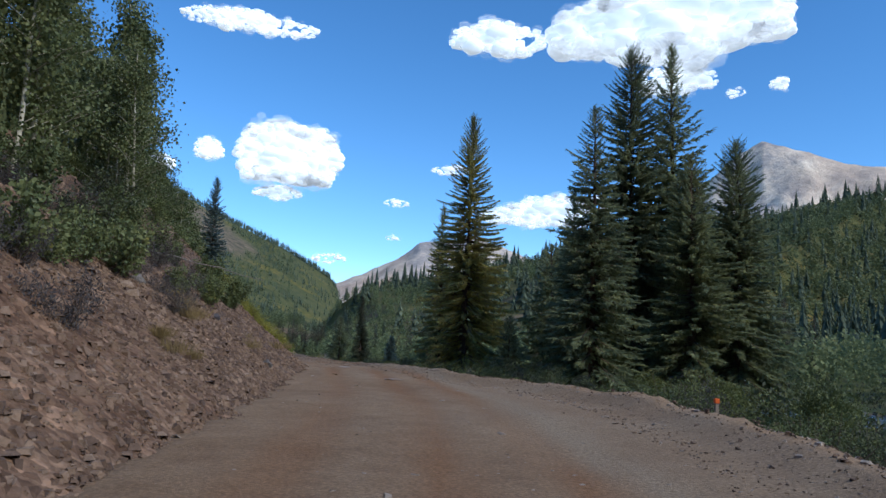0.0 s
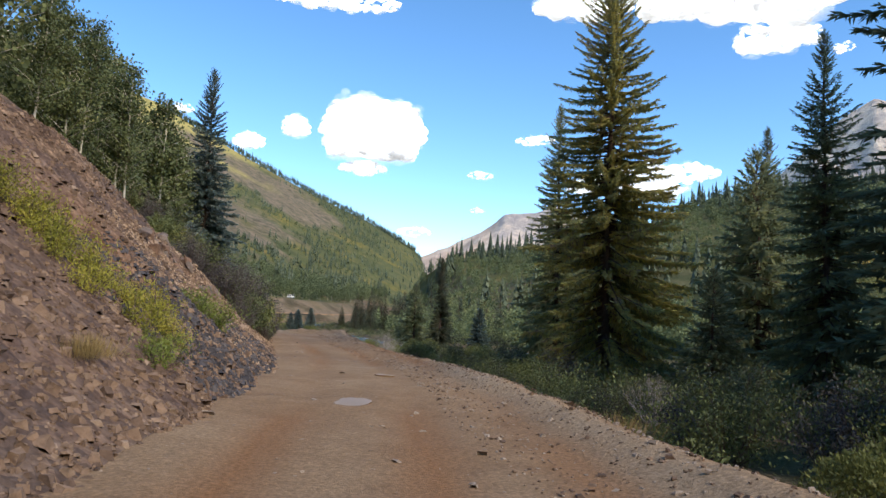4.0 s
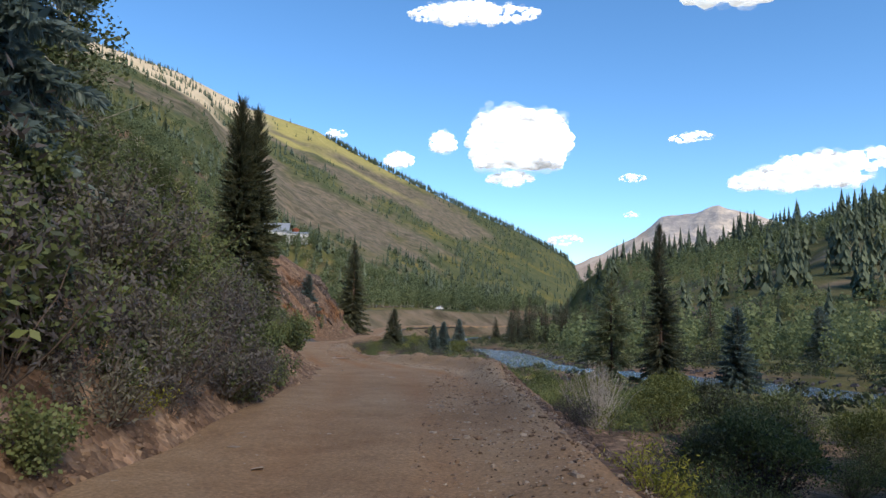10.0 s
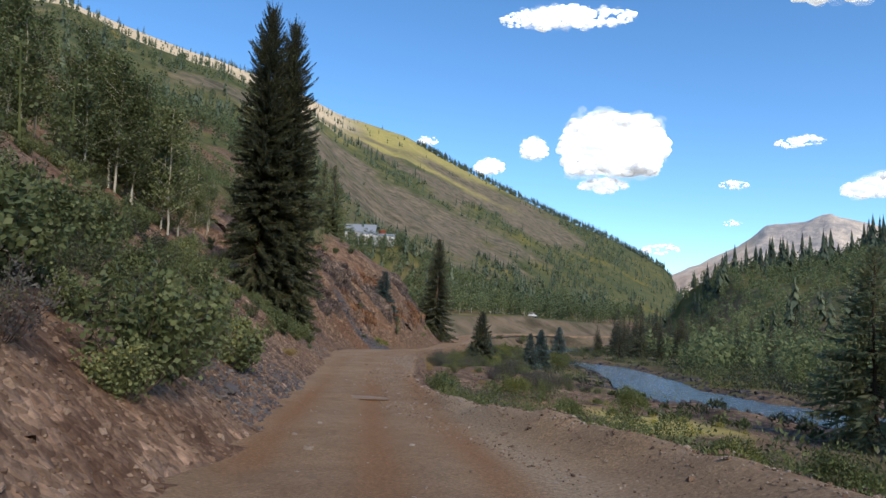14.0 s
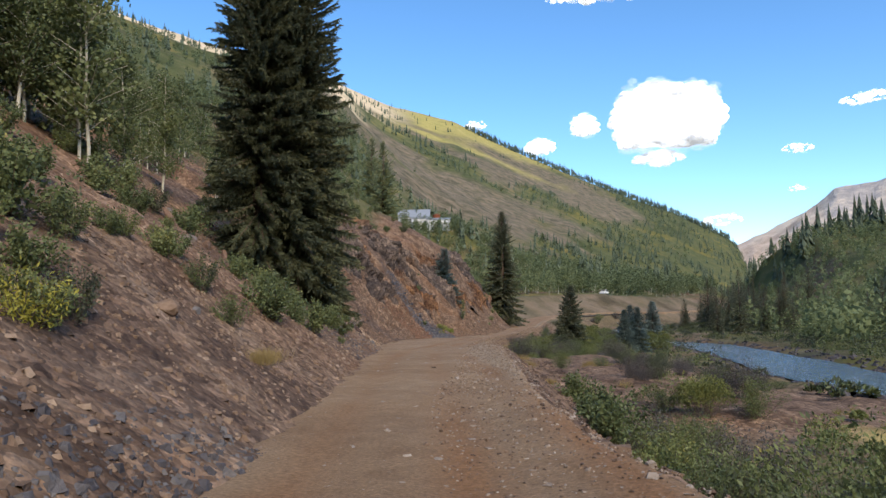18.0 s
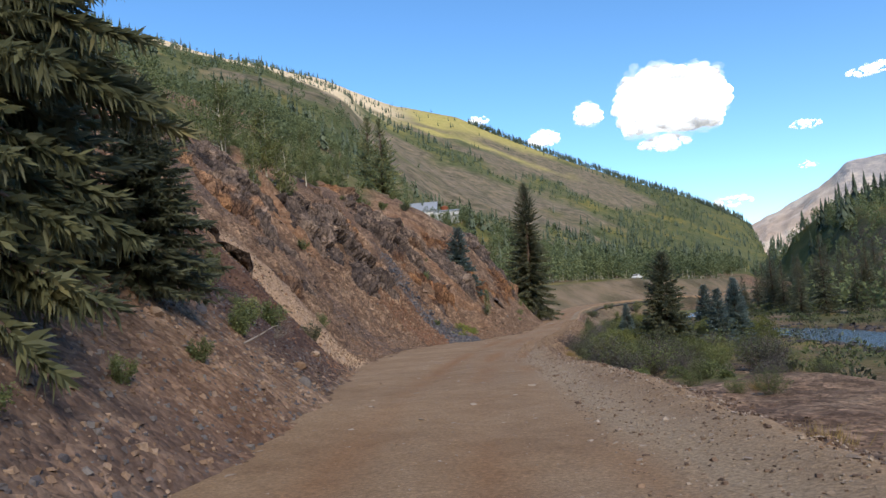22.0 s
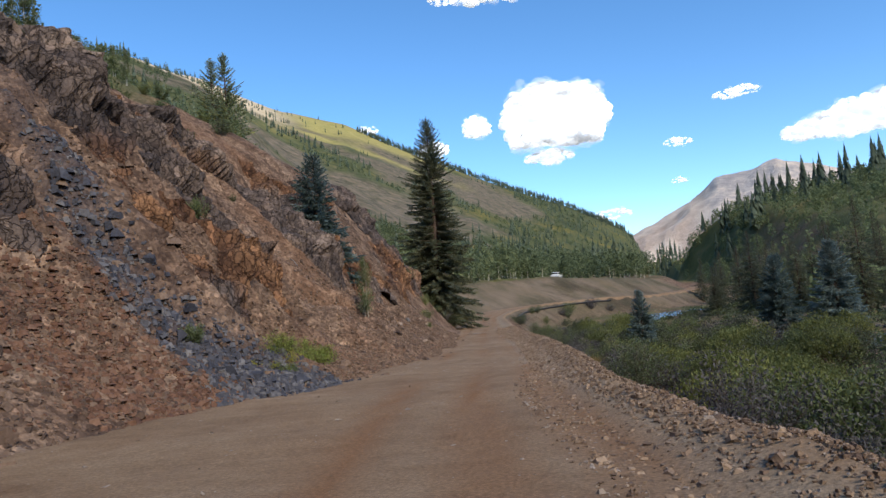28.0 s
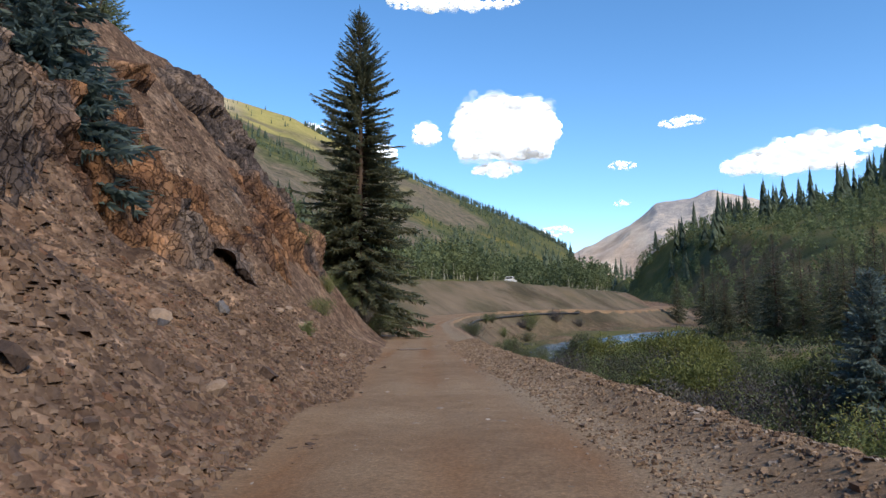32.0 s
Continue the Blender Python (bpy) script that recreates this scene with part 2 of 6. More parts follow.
SHELF = [(-60, 0.6), (236, 0.6), (262, 0.42), (286, 0.04), (400, 0.05), (560, 0.2)]
TALUS = [(-60, 0), (150, 0), (160, 1.5), (195, 2.5), (204, 5.5), (222, 6.0), (230, 3.6), (241, 1.6), (247, 0), (560, 0)]
BERM = [(-60, 0.1), (6, 0.2), (14, 0.4), (30, 0.3), (36, 0.1), (60, 0.05), (76, 0.2), (83, 0.8), (94, 0.8), (100, 0.3), (104, 0.05), (150, 0.05), (172, 0.3), (190, 0.4), (215, 0.4), (230, 0.1), (560, 0.1)]
RIVER = [(-60, 36), (0, 34), (40, 32), (85, 36), (115, 31), (134, 26), (150, 28.5), (180, 33), (205, 33.5), (228, 32), (246, 19), (262, 17), (290, 16.5), (320, 22), (400, 24), (560, 30)]
ORIGIN = (-50.0, 110.0)
# heights of the skylines by the angle to the left of +y
RIDGE = [(-180, 700), (-120, 420), (-70, 360), (-56, 200), (-46, 130), (-44, 118), (-34, 104), (-21, 96), (-18, 78), (-10, 68), (-7, 58), (-3, 52), (1, 50), (3, 42), (5.5, 26), (7, 60), (7.8, 150),
         (8.6, 195), (12.6, 282), (16.7, 350), (21, 428), (25.6, 515), (30, 602), (35, 650), (41, 745), (50, 822), (58, 890), (80, 800), (180, 700)]
RANGE = [(-180, 1400), (-70, 1350), (-52, 1200), (-44, 520), (-20, 500), (5, 500), (6.5, 900), (7.5, 2200), (180, 2200)]
FOOT = [(-180, 160), (-60, 160), (-44, 110), (-20, 120), (-8, 150), (3, 190), (6, 300), (8, 900), (12, 650), (20, 320), (30, 150), (45, 30), (58, 20), (90, 60), (180, 160)]
POWER = [(-180, 1), (5, 1), (8, 1.35), (31, 1.35), (39, 1.0), (180, 1.0)]


def height(x, y):
    """Height of the land, with the road's frame."""
    x, y = np.ravel(x).astype(float), np.ravel(y).astype(float)
    s, d, zr = frame_of(x, y)
    wl, wr = table(s, LEFT), table(s, RIGHT)
    ta = np.tan(np.radians(table(s, BANK)))
    hc = table(s, CREST)
    dl = np.maximum(-d - wl, 0)
    rough = fbm(x * 0.22, y * 0.22, 5) - 0.5
    crag = table(s, [(0, 0.0), (40, 0.5), (58, 0.5), (66, 0), (150, 0.2), (165, 1), (224, 1), (232, 0.3), (240, 0)])
    rdg = fbm((x + y) * 0.11, (y - x) * 0.3, 4, True) - 0.55
    toe = np.clip(dl / 2.5, 0, 1)
    brk = hc / ta
    tw = table(s, TALUS)
    tal = np.minimum(dl, tw) * 0.58
    cl = tal + np.maximum(dl - tw, 0) * np.where(tw > 0.5, 1.25, 1.0) * ta
    brk = np.where(tw > 0.5, tw + np.maximum(hc - 0.58 * tw, 0) / (1.25 * ta), brk)
    up = np.where(dl < brk, cl, hc + (dl - brk) * table(s, SHELF))
    up = up + toe * (rough * (0.9 + 0.03 * dl) + crag * rdg * 3.4 * np.clip(dl / 4, 0, 1) * np.clip(1.6 - up / (hc + 3), 0, 1))
    up = np.where(up > 55, 55 + (up - 55) * 0.3, up)
    dr = np.maximum(d - wr, 0)
    floor_ = table(s, [(-60, 1.6), (40, 1.6), (70, 2.0), (100, 2.2), (120, 1.9), (128, 0.8), (150, 0.8), (158, 1.5), (200, 2.2), (255, 2.4), (285, 3.6), (310, 3.8), (340, 3.0), (560, 2.6)])
    floor_ = floor_ + np.clip((d - 11) / 6, 0, 1) * np.maximum(2.1 - floor_, 0)
    down = -np.minimum(dr * 0.75, floor_ + 0.004 * dr) + np.clip(dr / 3, 0, 1) * (rough * 0.8)
    rv = table(s, RIVER)
    wd = np.abs(d - rv)
    down = down - np.clip((6.5 - wd) / 2.5, 0, 1) * 0.75 * (d > 0) * (dr > 2)
    down = down + np.clip((d - rv - 9) * 0.03, 0, 3)
    flat = (rough * 0.10) * (1 - toe)
    z = zr + np.where(d < 0, up, down) + np.where((dl <= 0) & (dr <= 0), -0.12, flat)
    bs = table(s, BERM)
    berm = np.exp(-((d - wr + 0.5) / 0.55) ** 2) * (0.05 + 0.25 * np.maximum(rough, 0) + bs * (0.25 + 0.6 * fbm(x * 0.9, y * 0.9, 3))) * (d > 0)
    z = z + 0.85 * berm
    # the mountains
    dx, dy = x - ORIGIN[0], y - ORIGIN[1]
    r = np.hypot(dx, dy)
    az = np.degrees(np.arctan2(-dx, dy))
    rg, ft, top, pw = table(az, RANGE), table(az, FOOT), table(az, RIDGE), table(az, POWER)
    u = np.clip((r - ft) / (rg - ft), 0, 1.0)
    gul = fbm(x * 0.004 + 3, y * 0.004, 5, True) - 0.6
    fine = fbm(x * 0.03, y * 0.03, 4) - 0.5
    far = top * u ** pw * (1 + 0.22 * gul * (1 - u) * np.clip(u * 6, 0, 1)) + fine * np.clip(r / 60, 0, 9) * np.clip(u * 8, 0, 1) * np.clip((1 - u) * 4, 0.15, 1)
    far = far - np.maximum(r - rg, 0) * 0.35 - 4.0 - 8.0 * (1 - u) ** 3
    far = np.maximum(far, -14)
    out = np.where((far > z) & (np.abs(d) > 14), z + (far - z) * np.clip((np.abs(d) - 14) / 30, 0, 1), z)
    lim = np.clip((r - 420) / 200, 0, 1)
    out = np.where(d < -14, out * (1 - lim) + np.maximum(far, zr - 2) * lim, out)
    mx, my = x + 268.0, y - 462.0
    pad = 48.5 + 0.35 * np.clip(mx * -0.454 + my * 0.891, -12, 30) - np.maximum(np.hypot(mx, my) - 20, 0) * 0.65
    out = np.where(np.hypot(mx, my) < 90, np.maximum(out, pad), out)
    return out, s, d


def slope_bare(x, y, z, az, r):
    """How bare the great left slope is: scree and crags in its upper middle, woods below and along the ridge."""
    q = z / np.maximum(table(az, RIDGE), 1)
    zone = table(az, [(13, 0.0), (17, 0.5), (21, 1.0), (30, 1.0), (35, 0.7), (60, 0.5)]) * table(q, [(0.10, 0), (0.26, 1), (0.86, 1), (0.96, 0.4)])
    n = 0.6 * fbm(x * 0.005 + 2, y * 0.005, 5) + 0.4 * fbm(x * 0.018 + 7, y * 0.018, 4)
    return np.clip((n - 0.62 + 0.26 * zone) * 9, 0, 0.96) * (az > 12) * np.clip((r - 330) / 100, 0, 1)


def npmesh(name, verts, faces, mat=None, smooth=False):
    me = bpy.data.meshes.new(name)
    v = np.ascontiguousarray(verts, dtype=np.float32)
    f = np.ascontiguousarray(faces, dtype=np.int32)
    me.vertices.add(len(v))
    me.vertices.foreach_set("co", v.ravel())
    me.loops.add(f.size)
    me.loops.foreach_set("vertex_index", f.ravel())
    me.polygons.add(len(f))
    me.polygons.foreach_set("loop_start", np.arange(0, f.size, f.shape[1], dtype=np.int32))
    me.update(calc_edges=True)
    me.validate()
    me.polygons.foreach_set("use_smooth", np.full(len(f), smooth))
    if mat:
        me.materials.append(mat)
    return me


def grid_faces(nu, nv):
    i = np.arange(nu * nv).reshape(nu, nv)
    return np.stack([i[:-1, :-1].ravel(), i[1:, :-1].ravel(), i[1:, 1:].ravel(), i[:-1, 1:].ravel()], 1)


def spread(lo, hi, step, far_lo, far_hi, grow):
    mid = np.arange(lo, hi + step, step)
    a, st, left = lo, step, []
    while a > far_lo:
        st *= grow
        a -= st
        left.append(a)
    a, st, right = mid[-1], step, []
    while a < far_hi:
        st *= grow
        a += st
        right.append(a)
    return np.concatenate([left[::-1], mid, right])


# ---- ground: one sheet, laid along the valley ----
_ca, _sa = math.cos(radians(21)), math.sin(radians(21))
gu = spread(-6, 262, 0.6, -1900, 4600, 1.045)
gv = spread(-46, 34, 0.55, -3200, 2600, 1.05)
U, Wv = np.meshgrid(gu, gv, indexing="ij")
GX, GY = (-_sa * U + _ca * Wv).ravel(), (_ca * U + _sa * Wv).ravel()
GZ, GS, GD = height(GX, GY)


_GZ2 = GZ.reshape(len(gu), len(gv))


def lie(x, y):
    """Height of the ground sheet itself at arrays of places."""
    x, y = np.ravel(x), np.ravel(y)
    u, w = _ca * y - _sa * x, _ca * x + _sa * y
    i, j = np.clip(np.searchsorted(gu, u) - 1, 0, len(gu) - 2), np.clip(np.searchsorted(gv, w) - 1, 0, len(gv) - 2)
    a, b = (u - gu[i]) / (gu[i + 1] - gu[i]), (w - gv[j]) / (gv[j + 1] - gv[j])
    return (_GZ2[i, j] * (1 - b) + _GZ2[i, j + 1] * b) * (1 - a) + (_GZ2[i + 1, j] * (1 - b) + _GZ2[i + 1, j + 1] * b) * a


def attr(me, name, vals):
    a = me.attributes.new(name, "FLOAT", "POINT")
    a.data.foreach_set("value", np.ascontiguousarray(vals, dtype=np.float32))


def ground_mat():
    m, n, l, b = material("valley_ground", 0.95, 0.15)
    P = pos(n)
    at = lambda k: (lambda a: (setattr(a, "attribute_name", k), a.outputs["Fac"])[1])(n.new("ShaderNodeAttribute"))
    big = noise_node(n, l, 0.07, 5, 0.6, P)
    mid = noise_node(n, l, 0.6, 6, 0.65, P)
    fine = noise_node(n, l, 7.0, 6, 0.7, P)
    dirt = ramp(n, [(0.28, (0.085, 0.056, 0.040)), (0.45, (0.165, 0.110, 0.076)), (0.6, (0.25, 0.175, 0.120)), (0.8, (0.27, 0.215, 0.170))])
    l.new(mid.outputs[0], dirt.inputs[0])
    grit = ramp(n, [(0.35, (0.55, 0.5, 0.48)), (0.6, (1.0, 1.0, 1.0)), (0.75, (1.3, 1.25, 1.2))])
    l.new(fine.outputs[0], grit.inputs[0])
    soil = mix(n, l, 0.8, dirt.outputs[0], grit.outputs[0], "MULTIPLY")
    warp = noise_node(n, l, 2.0, 3, 0.5, P)
    shift = n.new("ShaderNodeVectorMath")
    shift.operation = "MULTIPLY_ADD"
    l.new(warp.outputs["Color"], shift.inputs[0])
    shift.inputs[1].default_value = (0.35, 0.35, 0.35)
    l.new(P, shift.inputs[2])
    relief = None
    for sc, amount in ((2.6, 0.55), (7.5, 0.75)):
        vo = n.new("ShaderNodeTexVoronoi")
        vo.inputs["Scale"].default_value = sc
        l.new(shift.outputs[0], vo.inputs["Vector"])
        sep = n.new("ShaderNodeSeparateColor")
        l.new(vo.outputs["Color"], sep.inputs[0])
        tint = ramp(n, [(0.1, (0.5, 0.47, 0.47)), (0.5, (0.95, 0.95, 0.95)), (0.85, (1.35, 1.33, 1.3)), (1.0, (1.8, 1.75, 1.7))])
        l.new(sep.outputs[0], tint.inputs[0])
        soil = mix(n, l, amount, soil, tint.outputs[0], "MULTIPLY")
        edge = ramp(n, [(0.0, (1, 1, 1)), (0.5, (0.5, 0.5, 0.5)), (0.75, (0, 0, 0))])
        l.new(vo.outputs["Distance"], edge.inputs[0])
        hgt = mix(n, l, 0.5, edge.outputs[0], vo.outputs["Color"])
        relief = hgt if relief is None else mix(n, l, 0.5, relief, hgt)
    orange = mix(n, l, 0.7, mix(n, l, 0.6, soil, (0.46, 0.235, 0.115)), grit.outputs[0], "MULTIPLY")
    grey = mix(n, l, 0.9, mix(n, l, 0.7, soil, (0.075, 0.070, 0.078)), grit.outputs[0], "MULTIPLY")
    soil = mix(n, l, at("orange"), soil, orange)
    soil = mix(n, l, at("slate"), soil, grey)
    soil = mix(n, l, at("maroon"), soil, mix(n, l, 0.9, mix(n, l, 0.8, soil, (0.065, 0.040, 0.038)), grit.outputs[0], "MULTIPLY"))
    soil = mix(n, l, at("pale"), soil, mix(n, l, 0.9, (0.42, 0.30, 0.205), grit.outputs[0], "MULTIPLY"))
    gr = ramp(n, [(0.3, (0.06, 0.075, 0.03)), (0.5, (0.10, 0.115, 0.045)), (0.65, (0.15, 0.145, 0.065)), (0.8, (0.24, 0.2, 0.10))])
    l.new(big.outputs[0], gr.inputs[0])
    green = mix(n, l, 0.6, gr.outputs[0], grit.outputs[0], "MULTIPLY")
    wide = noise_node(n, l, 0.011, 6, 0.68, P, 0.8)
    belt = ramp(n, [(0.34, (0.55, 0.62, 0.55)), (0.48, (1.0, 1.0, 1.0)), (0.58, (1.25, 1.1, 0.85)), (0.66, (1.9, 1.45, 0.9)), (0.72, (1.0, 0.95, 0.85))])
    l.new(wide.outputs[0], belt.inputs[0])
    green = mix(n, l, 0.85, green, belt.outputs[0], "MULTIPLY")
    col = mix(n, l, at("green"), soil, green)
    rock = ramp(n, [(0.3, (0.085, 0.085, 0.052)), (0.45, (0.14, 0.12, 0.08)), (0.55, (0.19, 0.152, 0.112)), (0.7, (0.25, 0.20, 0.15))])
    l.new(big.outputs[0], rock.inputs[0])
    crag = noise_node(n, l, 0.028, 9, 0.78, P, 1.6)
    cr = ramp(n, [(0.34, (0.34, 0.33, 0.34)), (0.43, (0.62, 0.62, 0.55)), (0.5, (0.95, 0.95, 0.9)), (0.58, (1.1, 1.02, 0.9)), (0.68, (1.5, 1.35, 1.2))])
    l.new(crag.outputs[0], cr.inputs[0])
    col = mix(n, l, at("bare"), col, mix(n, l, 0.9, rock.outputs[0], cr.outputs[0], "MULTIPLY"))
    # sunlight painted on the crest's grass; also the sedge flat's own ochre
    mead_sun = ramp(n, [(0.3, (0.20, 0.21, 0.06)), (0.5, (0.38, 0.32, 0.10)), (0.7, (0.50, 0.40, 0.15))])
    l.new(crag.outputs[0], mead_sun.inputs[0])
    col = mix(n, l, at("meadow_and_sun"), col, mead_sun.outputs[0])
    # cream ridge top: direct sunlight painted into the pale dry ground
    sun_tundra = ramp(n, [(0.3, (0.52, 0.40, 0.24)), (0.7, (0.68, 0.55, 0.37))])
    l.new(big.outputs[0], sun_tundra.inputs[0])
    col = mix(n, l, at("alpine_sun"), col, sun_tundra.outputs[0])
    l.new(col, b.inputs["Base Color"])
    mx = mix(n, l, 0.5, mid.outputs[0], fine.outputs[0])
    bump(n, l, b, mix(n, l, 0.6, mx, relief), 1.0, 0.16)
    return m


M_GROUND = ground_mat()
gme = npmesh("ground", np.stack([GX, GY, GZ], 1), grid_faces(len(gu), len(gv)), M_GROUND, True)
_gdx, _gdy = GX - ORIGIN[0], GY - ORIGIN[1]
_gr, _gaz = np.hypot(_gdx, _gdy), np.degrees(np.arctan2(-_gdx, _gdy))
_nz = fbm(GX * 0.05, GY * 0.05, 4)
_nzf = fbm(GX * 0.006, GY * 0.006, 5)
_green = np.where(GD > 0, np.clip((GD - table(GS, RIGHT) - 1.7) / 1.6, 0, 1) * np.clip((_nz - 0.28) * 4, 0, 1),
                  np.clip((-GD - table(GS, LEFT) - table(GS, CREST) / 0.75) / 5, 0, 1) * np.clip((_nz - 0.3) * 5, 0, 1))
_green = _green * np.where((GD > 0) & (GD < 40), np.clip((GD - table(GS, RIGHT) - 3.2) / 3, 0.05, 1) * np.clip(0.25 + 2.4 * (fbm(GX * 0.12 + 3, GY * 0.12, 4) - 0.36), 0.15, 0.95), 1.0)
_green = _green * np.where((GS > 124) & (GS < 153) & (GD < 15), 0.15, 1.0)
_green = np.maximum(_green, np.clip((_gr - 330) / 80, 0, 1))
_green = np.maximum(_green, np.clip((GD - 36) / 12, 0, 1) * np.clip(1.5 - 3.4 * np.maximum(_nz - 0.5, 0) / 0.2 * (GD < 110), 0.1, 0.92))
_elf = GZ / np.maximum(_gr, 1) / (table(_gaz, RIDGE) / table(_gaz, RANGE))
# band under the left skyline that gets the painted sunlight
_alp_sun = np.clip((_elf - 0.895 - 0.22 * (_nzf - 0.5)) * 26, 0, 1) * np.clip((_gaz - 33) / 3, 0, 1) * (_gr > 800)
_bare = slope_bare(GX, GY, GZ, _gaz, _gr)
# crest grass brightened in colour, as if the sun reached only there
_mead_sun = np.clip((_elf - 0.885 + 0.3 * (_nzf - 0.5)) * 22, 0, 1) * table(_gaz, [(18, 0), (24, 0.8), (33, 1), (37, 0)]) * (_gr > 700)
# ochre sedge on the river flat, its own colour
_mead_sun = np.maximum(_mead_sun, np.clip((5.5 - np.abs(GS - 115)) / 2, 0, 0.9) * np.clip((3.4 - np.abs(GD - 14.5 - 0.12 * (GS - 115))) / 1.2, 0, 1))
_bare = np.maximum(_bare, np.clip((72 - np.abs(GS - 336)) / 10, 0, 1) * np.clip((16 + 8 * (_nz - 0.5) + GD) / 4, 0, 1) * np.clip((10 - GD) / 4, 0, 1) * 0.9)
_bare = np.maximum(_bare, np.clip((_nz - 0.47) * 7, 0, 0.85) * np.clip((GD - 28) / 6, 0, 1) * np.clip((150 - GD) / 30, 0, 1) * np.clip((GS - 175) / 15, 0, 1) * np.clip((420 - GS) / 40, 0, 1))
_or = np.clip(1.5 - np.abs(GS - 256 - 0.5 * (-GD)) / 13, 0, 1) * (GD < -6) * (GD > -62)
_or = np.maximum(_or, np.clip((fbm(GX * 0.13 + 5, GY * 0.13, 3) - 0.5) * 6, 0, 0.8) * (GD < 0) * table(GS, [(30, 0.2), (50, 0.6), (66, 0.3), (120, 0.3), (150, 0.5), (215, 0.45), (230, 0.2)]))
_sl = np.clip((fbm(GX * 0.16 + 40, GY * 0.07, 3) - 0.54) * 9, 0, 0.9) * (GD < -2) * (GD > -26) * table(GS, [(0, 0.5), (60, 0.8), (66, 0), (94, 0), (98, 0.5), (106, 0.5), (110, 0.1), (130, 0.5), (150, 0.8), (194, 0.7), (200, 0.1), (230, 0)])
_lat = -GD - table(GS, LEFT)
_sl = np.maximum(_sl, np.clip(1.4 + 0.36 * np.maximum(6.0 - _lat, 0) - np.abs(GS - 191.2 - 0.5 * np.sin(_lat)), 0, 1) * (_lat > -0.3) * (_lat < 8.2))
_sl = _sl * (np.abs(GS - 160.0) > 3.5)
_pale = np.clip(3.5 - np.abs(GS - 161.2 + 0.35 * _lat) - 0.1 * _lat, 0, 0.9) * (_lat > -0.8) * (_lat < 10)
_mar = np.clip(1.9 - np.abs(GS - 150.5 + 0.4 * _lat) / 5.0 + 1.2 * (_nz - 0.5), 0, 0.9) * np.clip((_lat - 0.4) / 1.2, 0, 1) * (_lat < 11)
for k, v in (("maroon", _mar), ("meadow_and_sun", _mead_sun), ("pale", _pale), ("green", _green), ("alpine_sun", _alp_sun), ("bare", _bare), ("orange", _or), ("slate", _sl)):
    attr(gme, k, v)
tagged(new("ground", gme), "stony mountain valley ground with scree banks and green flats", "ground", kind="structure")


# ---- road: a gravel strip with ruts ----
def road_mat():
    m, n, l, b = material("gravel_road", 0.92, 0.2)
    P = pos(n)
    big = noise_node(n, l, 0.25, 4, 0.6, P)
    mid = noise_node(n, l, 1.6, 6, 0.7, P)
    fine = noise_node(n, l, 20.0, 6, 0.75, P)
    vor = n.new("ShaderNodeTexVoronoi")
    vor.inputs["Scale"].default_value = 15.0
    l.new(P, vor.inputs["Vector"])
    a = ramp(n, [(0.32, (0.185, 0.120, 0.078)), (0.5, (0.262, 0.188, 0.130)), (0.68, (0.335, 0.258, 0.190))])
    l.new(mix(n, l, 0.5, big.outputs[0], mid.outputs[0]), a.inputs[0])
    g = ramp(n, [(0.3, (0.42, 0.39, 0.36)), (0.52, (0.95, 0.95, 0.95)), (0.72, (1.6, 1.55, 1.5))])
    l.new(fine.outputs[0], g.inputs[0])
    col = mix(n, l, 0.75, a.outputs[0], g.outputs[0], "MULTIPLY")
    e = n.new("ShaderNodeAttribute")
    e.attribute_name = "gravel"
    pale = mix(n, l, 0.9, (0.315, 0.262, 0.205), g.outputs[0], "MULTIPLY")
    col = mix(n, l, e.outputs["Fac"], col, pale)
    ru = n.new("ShaderNodeAttribute")
    ru.attribute_name = "rut"
    col = mix(n, l, ru.outputs["Fac"], col, mix(n, l, 0.8, (0.245, 0.142, 0.080), g.outputs[0], "MULTIPLY"))
    peb = ramp(n, [(0.0, (1.5, 1.45, 1.4)), (0.16, (1.25, 1.2, 1.18)), (0.24, (1, 1, 1))])
    l.new(vor.outputs["Distance"], peb.inputs[0])
    col = mix(n, l, 0.55, col, peb.outputs[0], "MULTIPLY")
    col = mix(n, l, 1.0, col, (1.0, 0.93, 0.80), "MULTIPLY")
    l.new(col, b.inputs["Base Color"])
    bump(n, l, b, mix(n, l, 0.6, mid.outputs[0], fine.outputs[0]), 0.9, 0.045)
    return m


rs = np.arange(-30, 420, 0.45)
rf = np.linspace(0, 1, 25)
RS, RF = np.meshgrid(rs, rf, indexing="ij")
RD = -(table(RS, LEFT) + 0.5) + RF * (table(RS, LEFT) + table(RS, RIGHT) + 0.5)
RX, RY = on_line(RS, RD)
_tr = sum(np.exp(-((RD - c) / 0.35) ** 2) for c in (-1.45, 0.35, 1.9))


def road_z(s, d, x, y):
    """The road's surface: ruts, unevenness and the loose heap along its outer edge."""
    ruts = sum(np.exp(-((d - c) / 0.35) ** 2) for c in (-1.45, 0.35, 1.9))
    heap = 0.06 + table(s, BERM) * (0.25 + 0.6 * fbm(x * 0.9, y * 0.9, 3)) + 0.25 * np.maximum(fbm(x * 0.22, y * 0.22, 5) - 0.5, 0) + 0.12 * fbm(x * 1.4, y * 1.4, 3)
    return np.interp(s, CS, CL[:, 2]) - 0.035 * ruts + (fbm(x * 0.5, y * 0.5, 4) - 0.5) * 0.14 + 0.87 * np.exp(-((d - table(s, RIGHT) + 0.5) / 0.55) ** 2) * heap


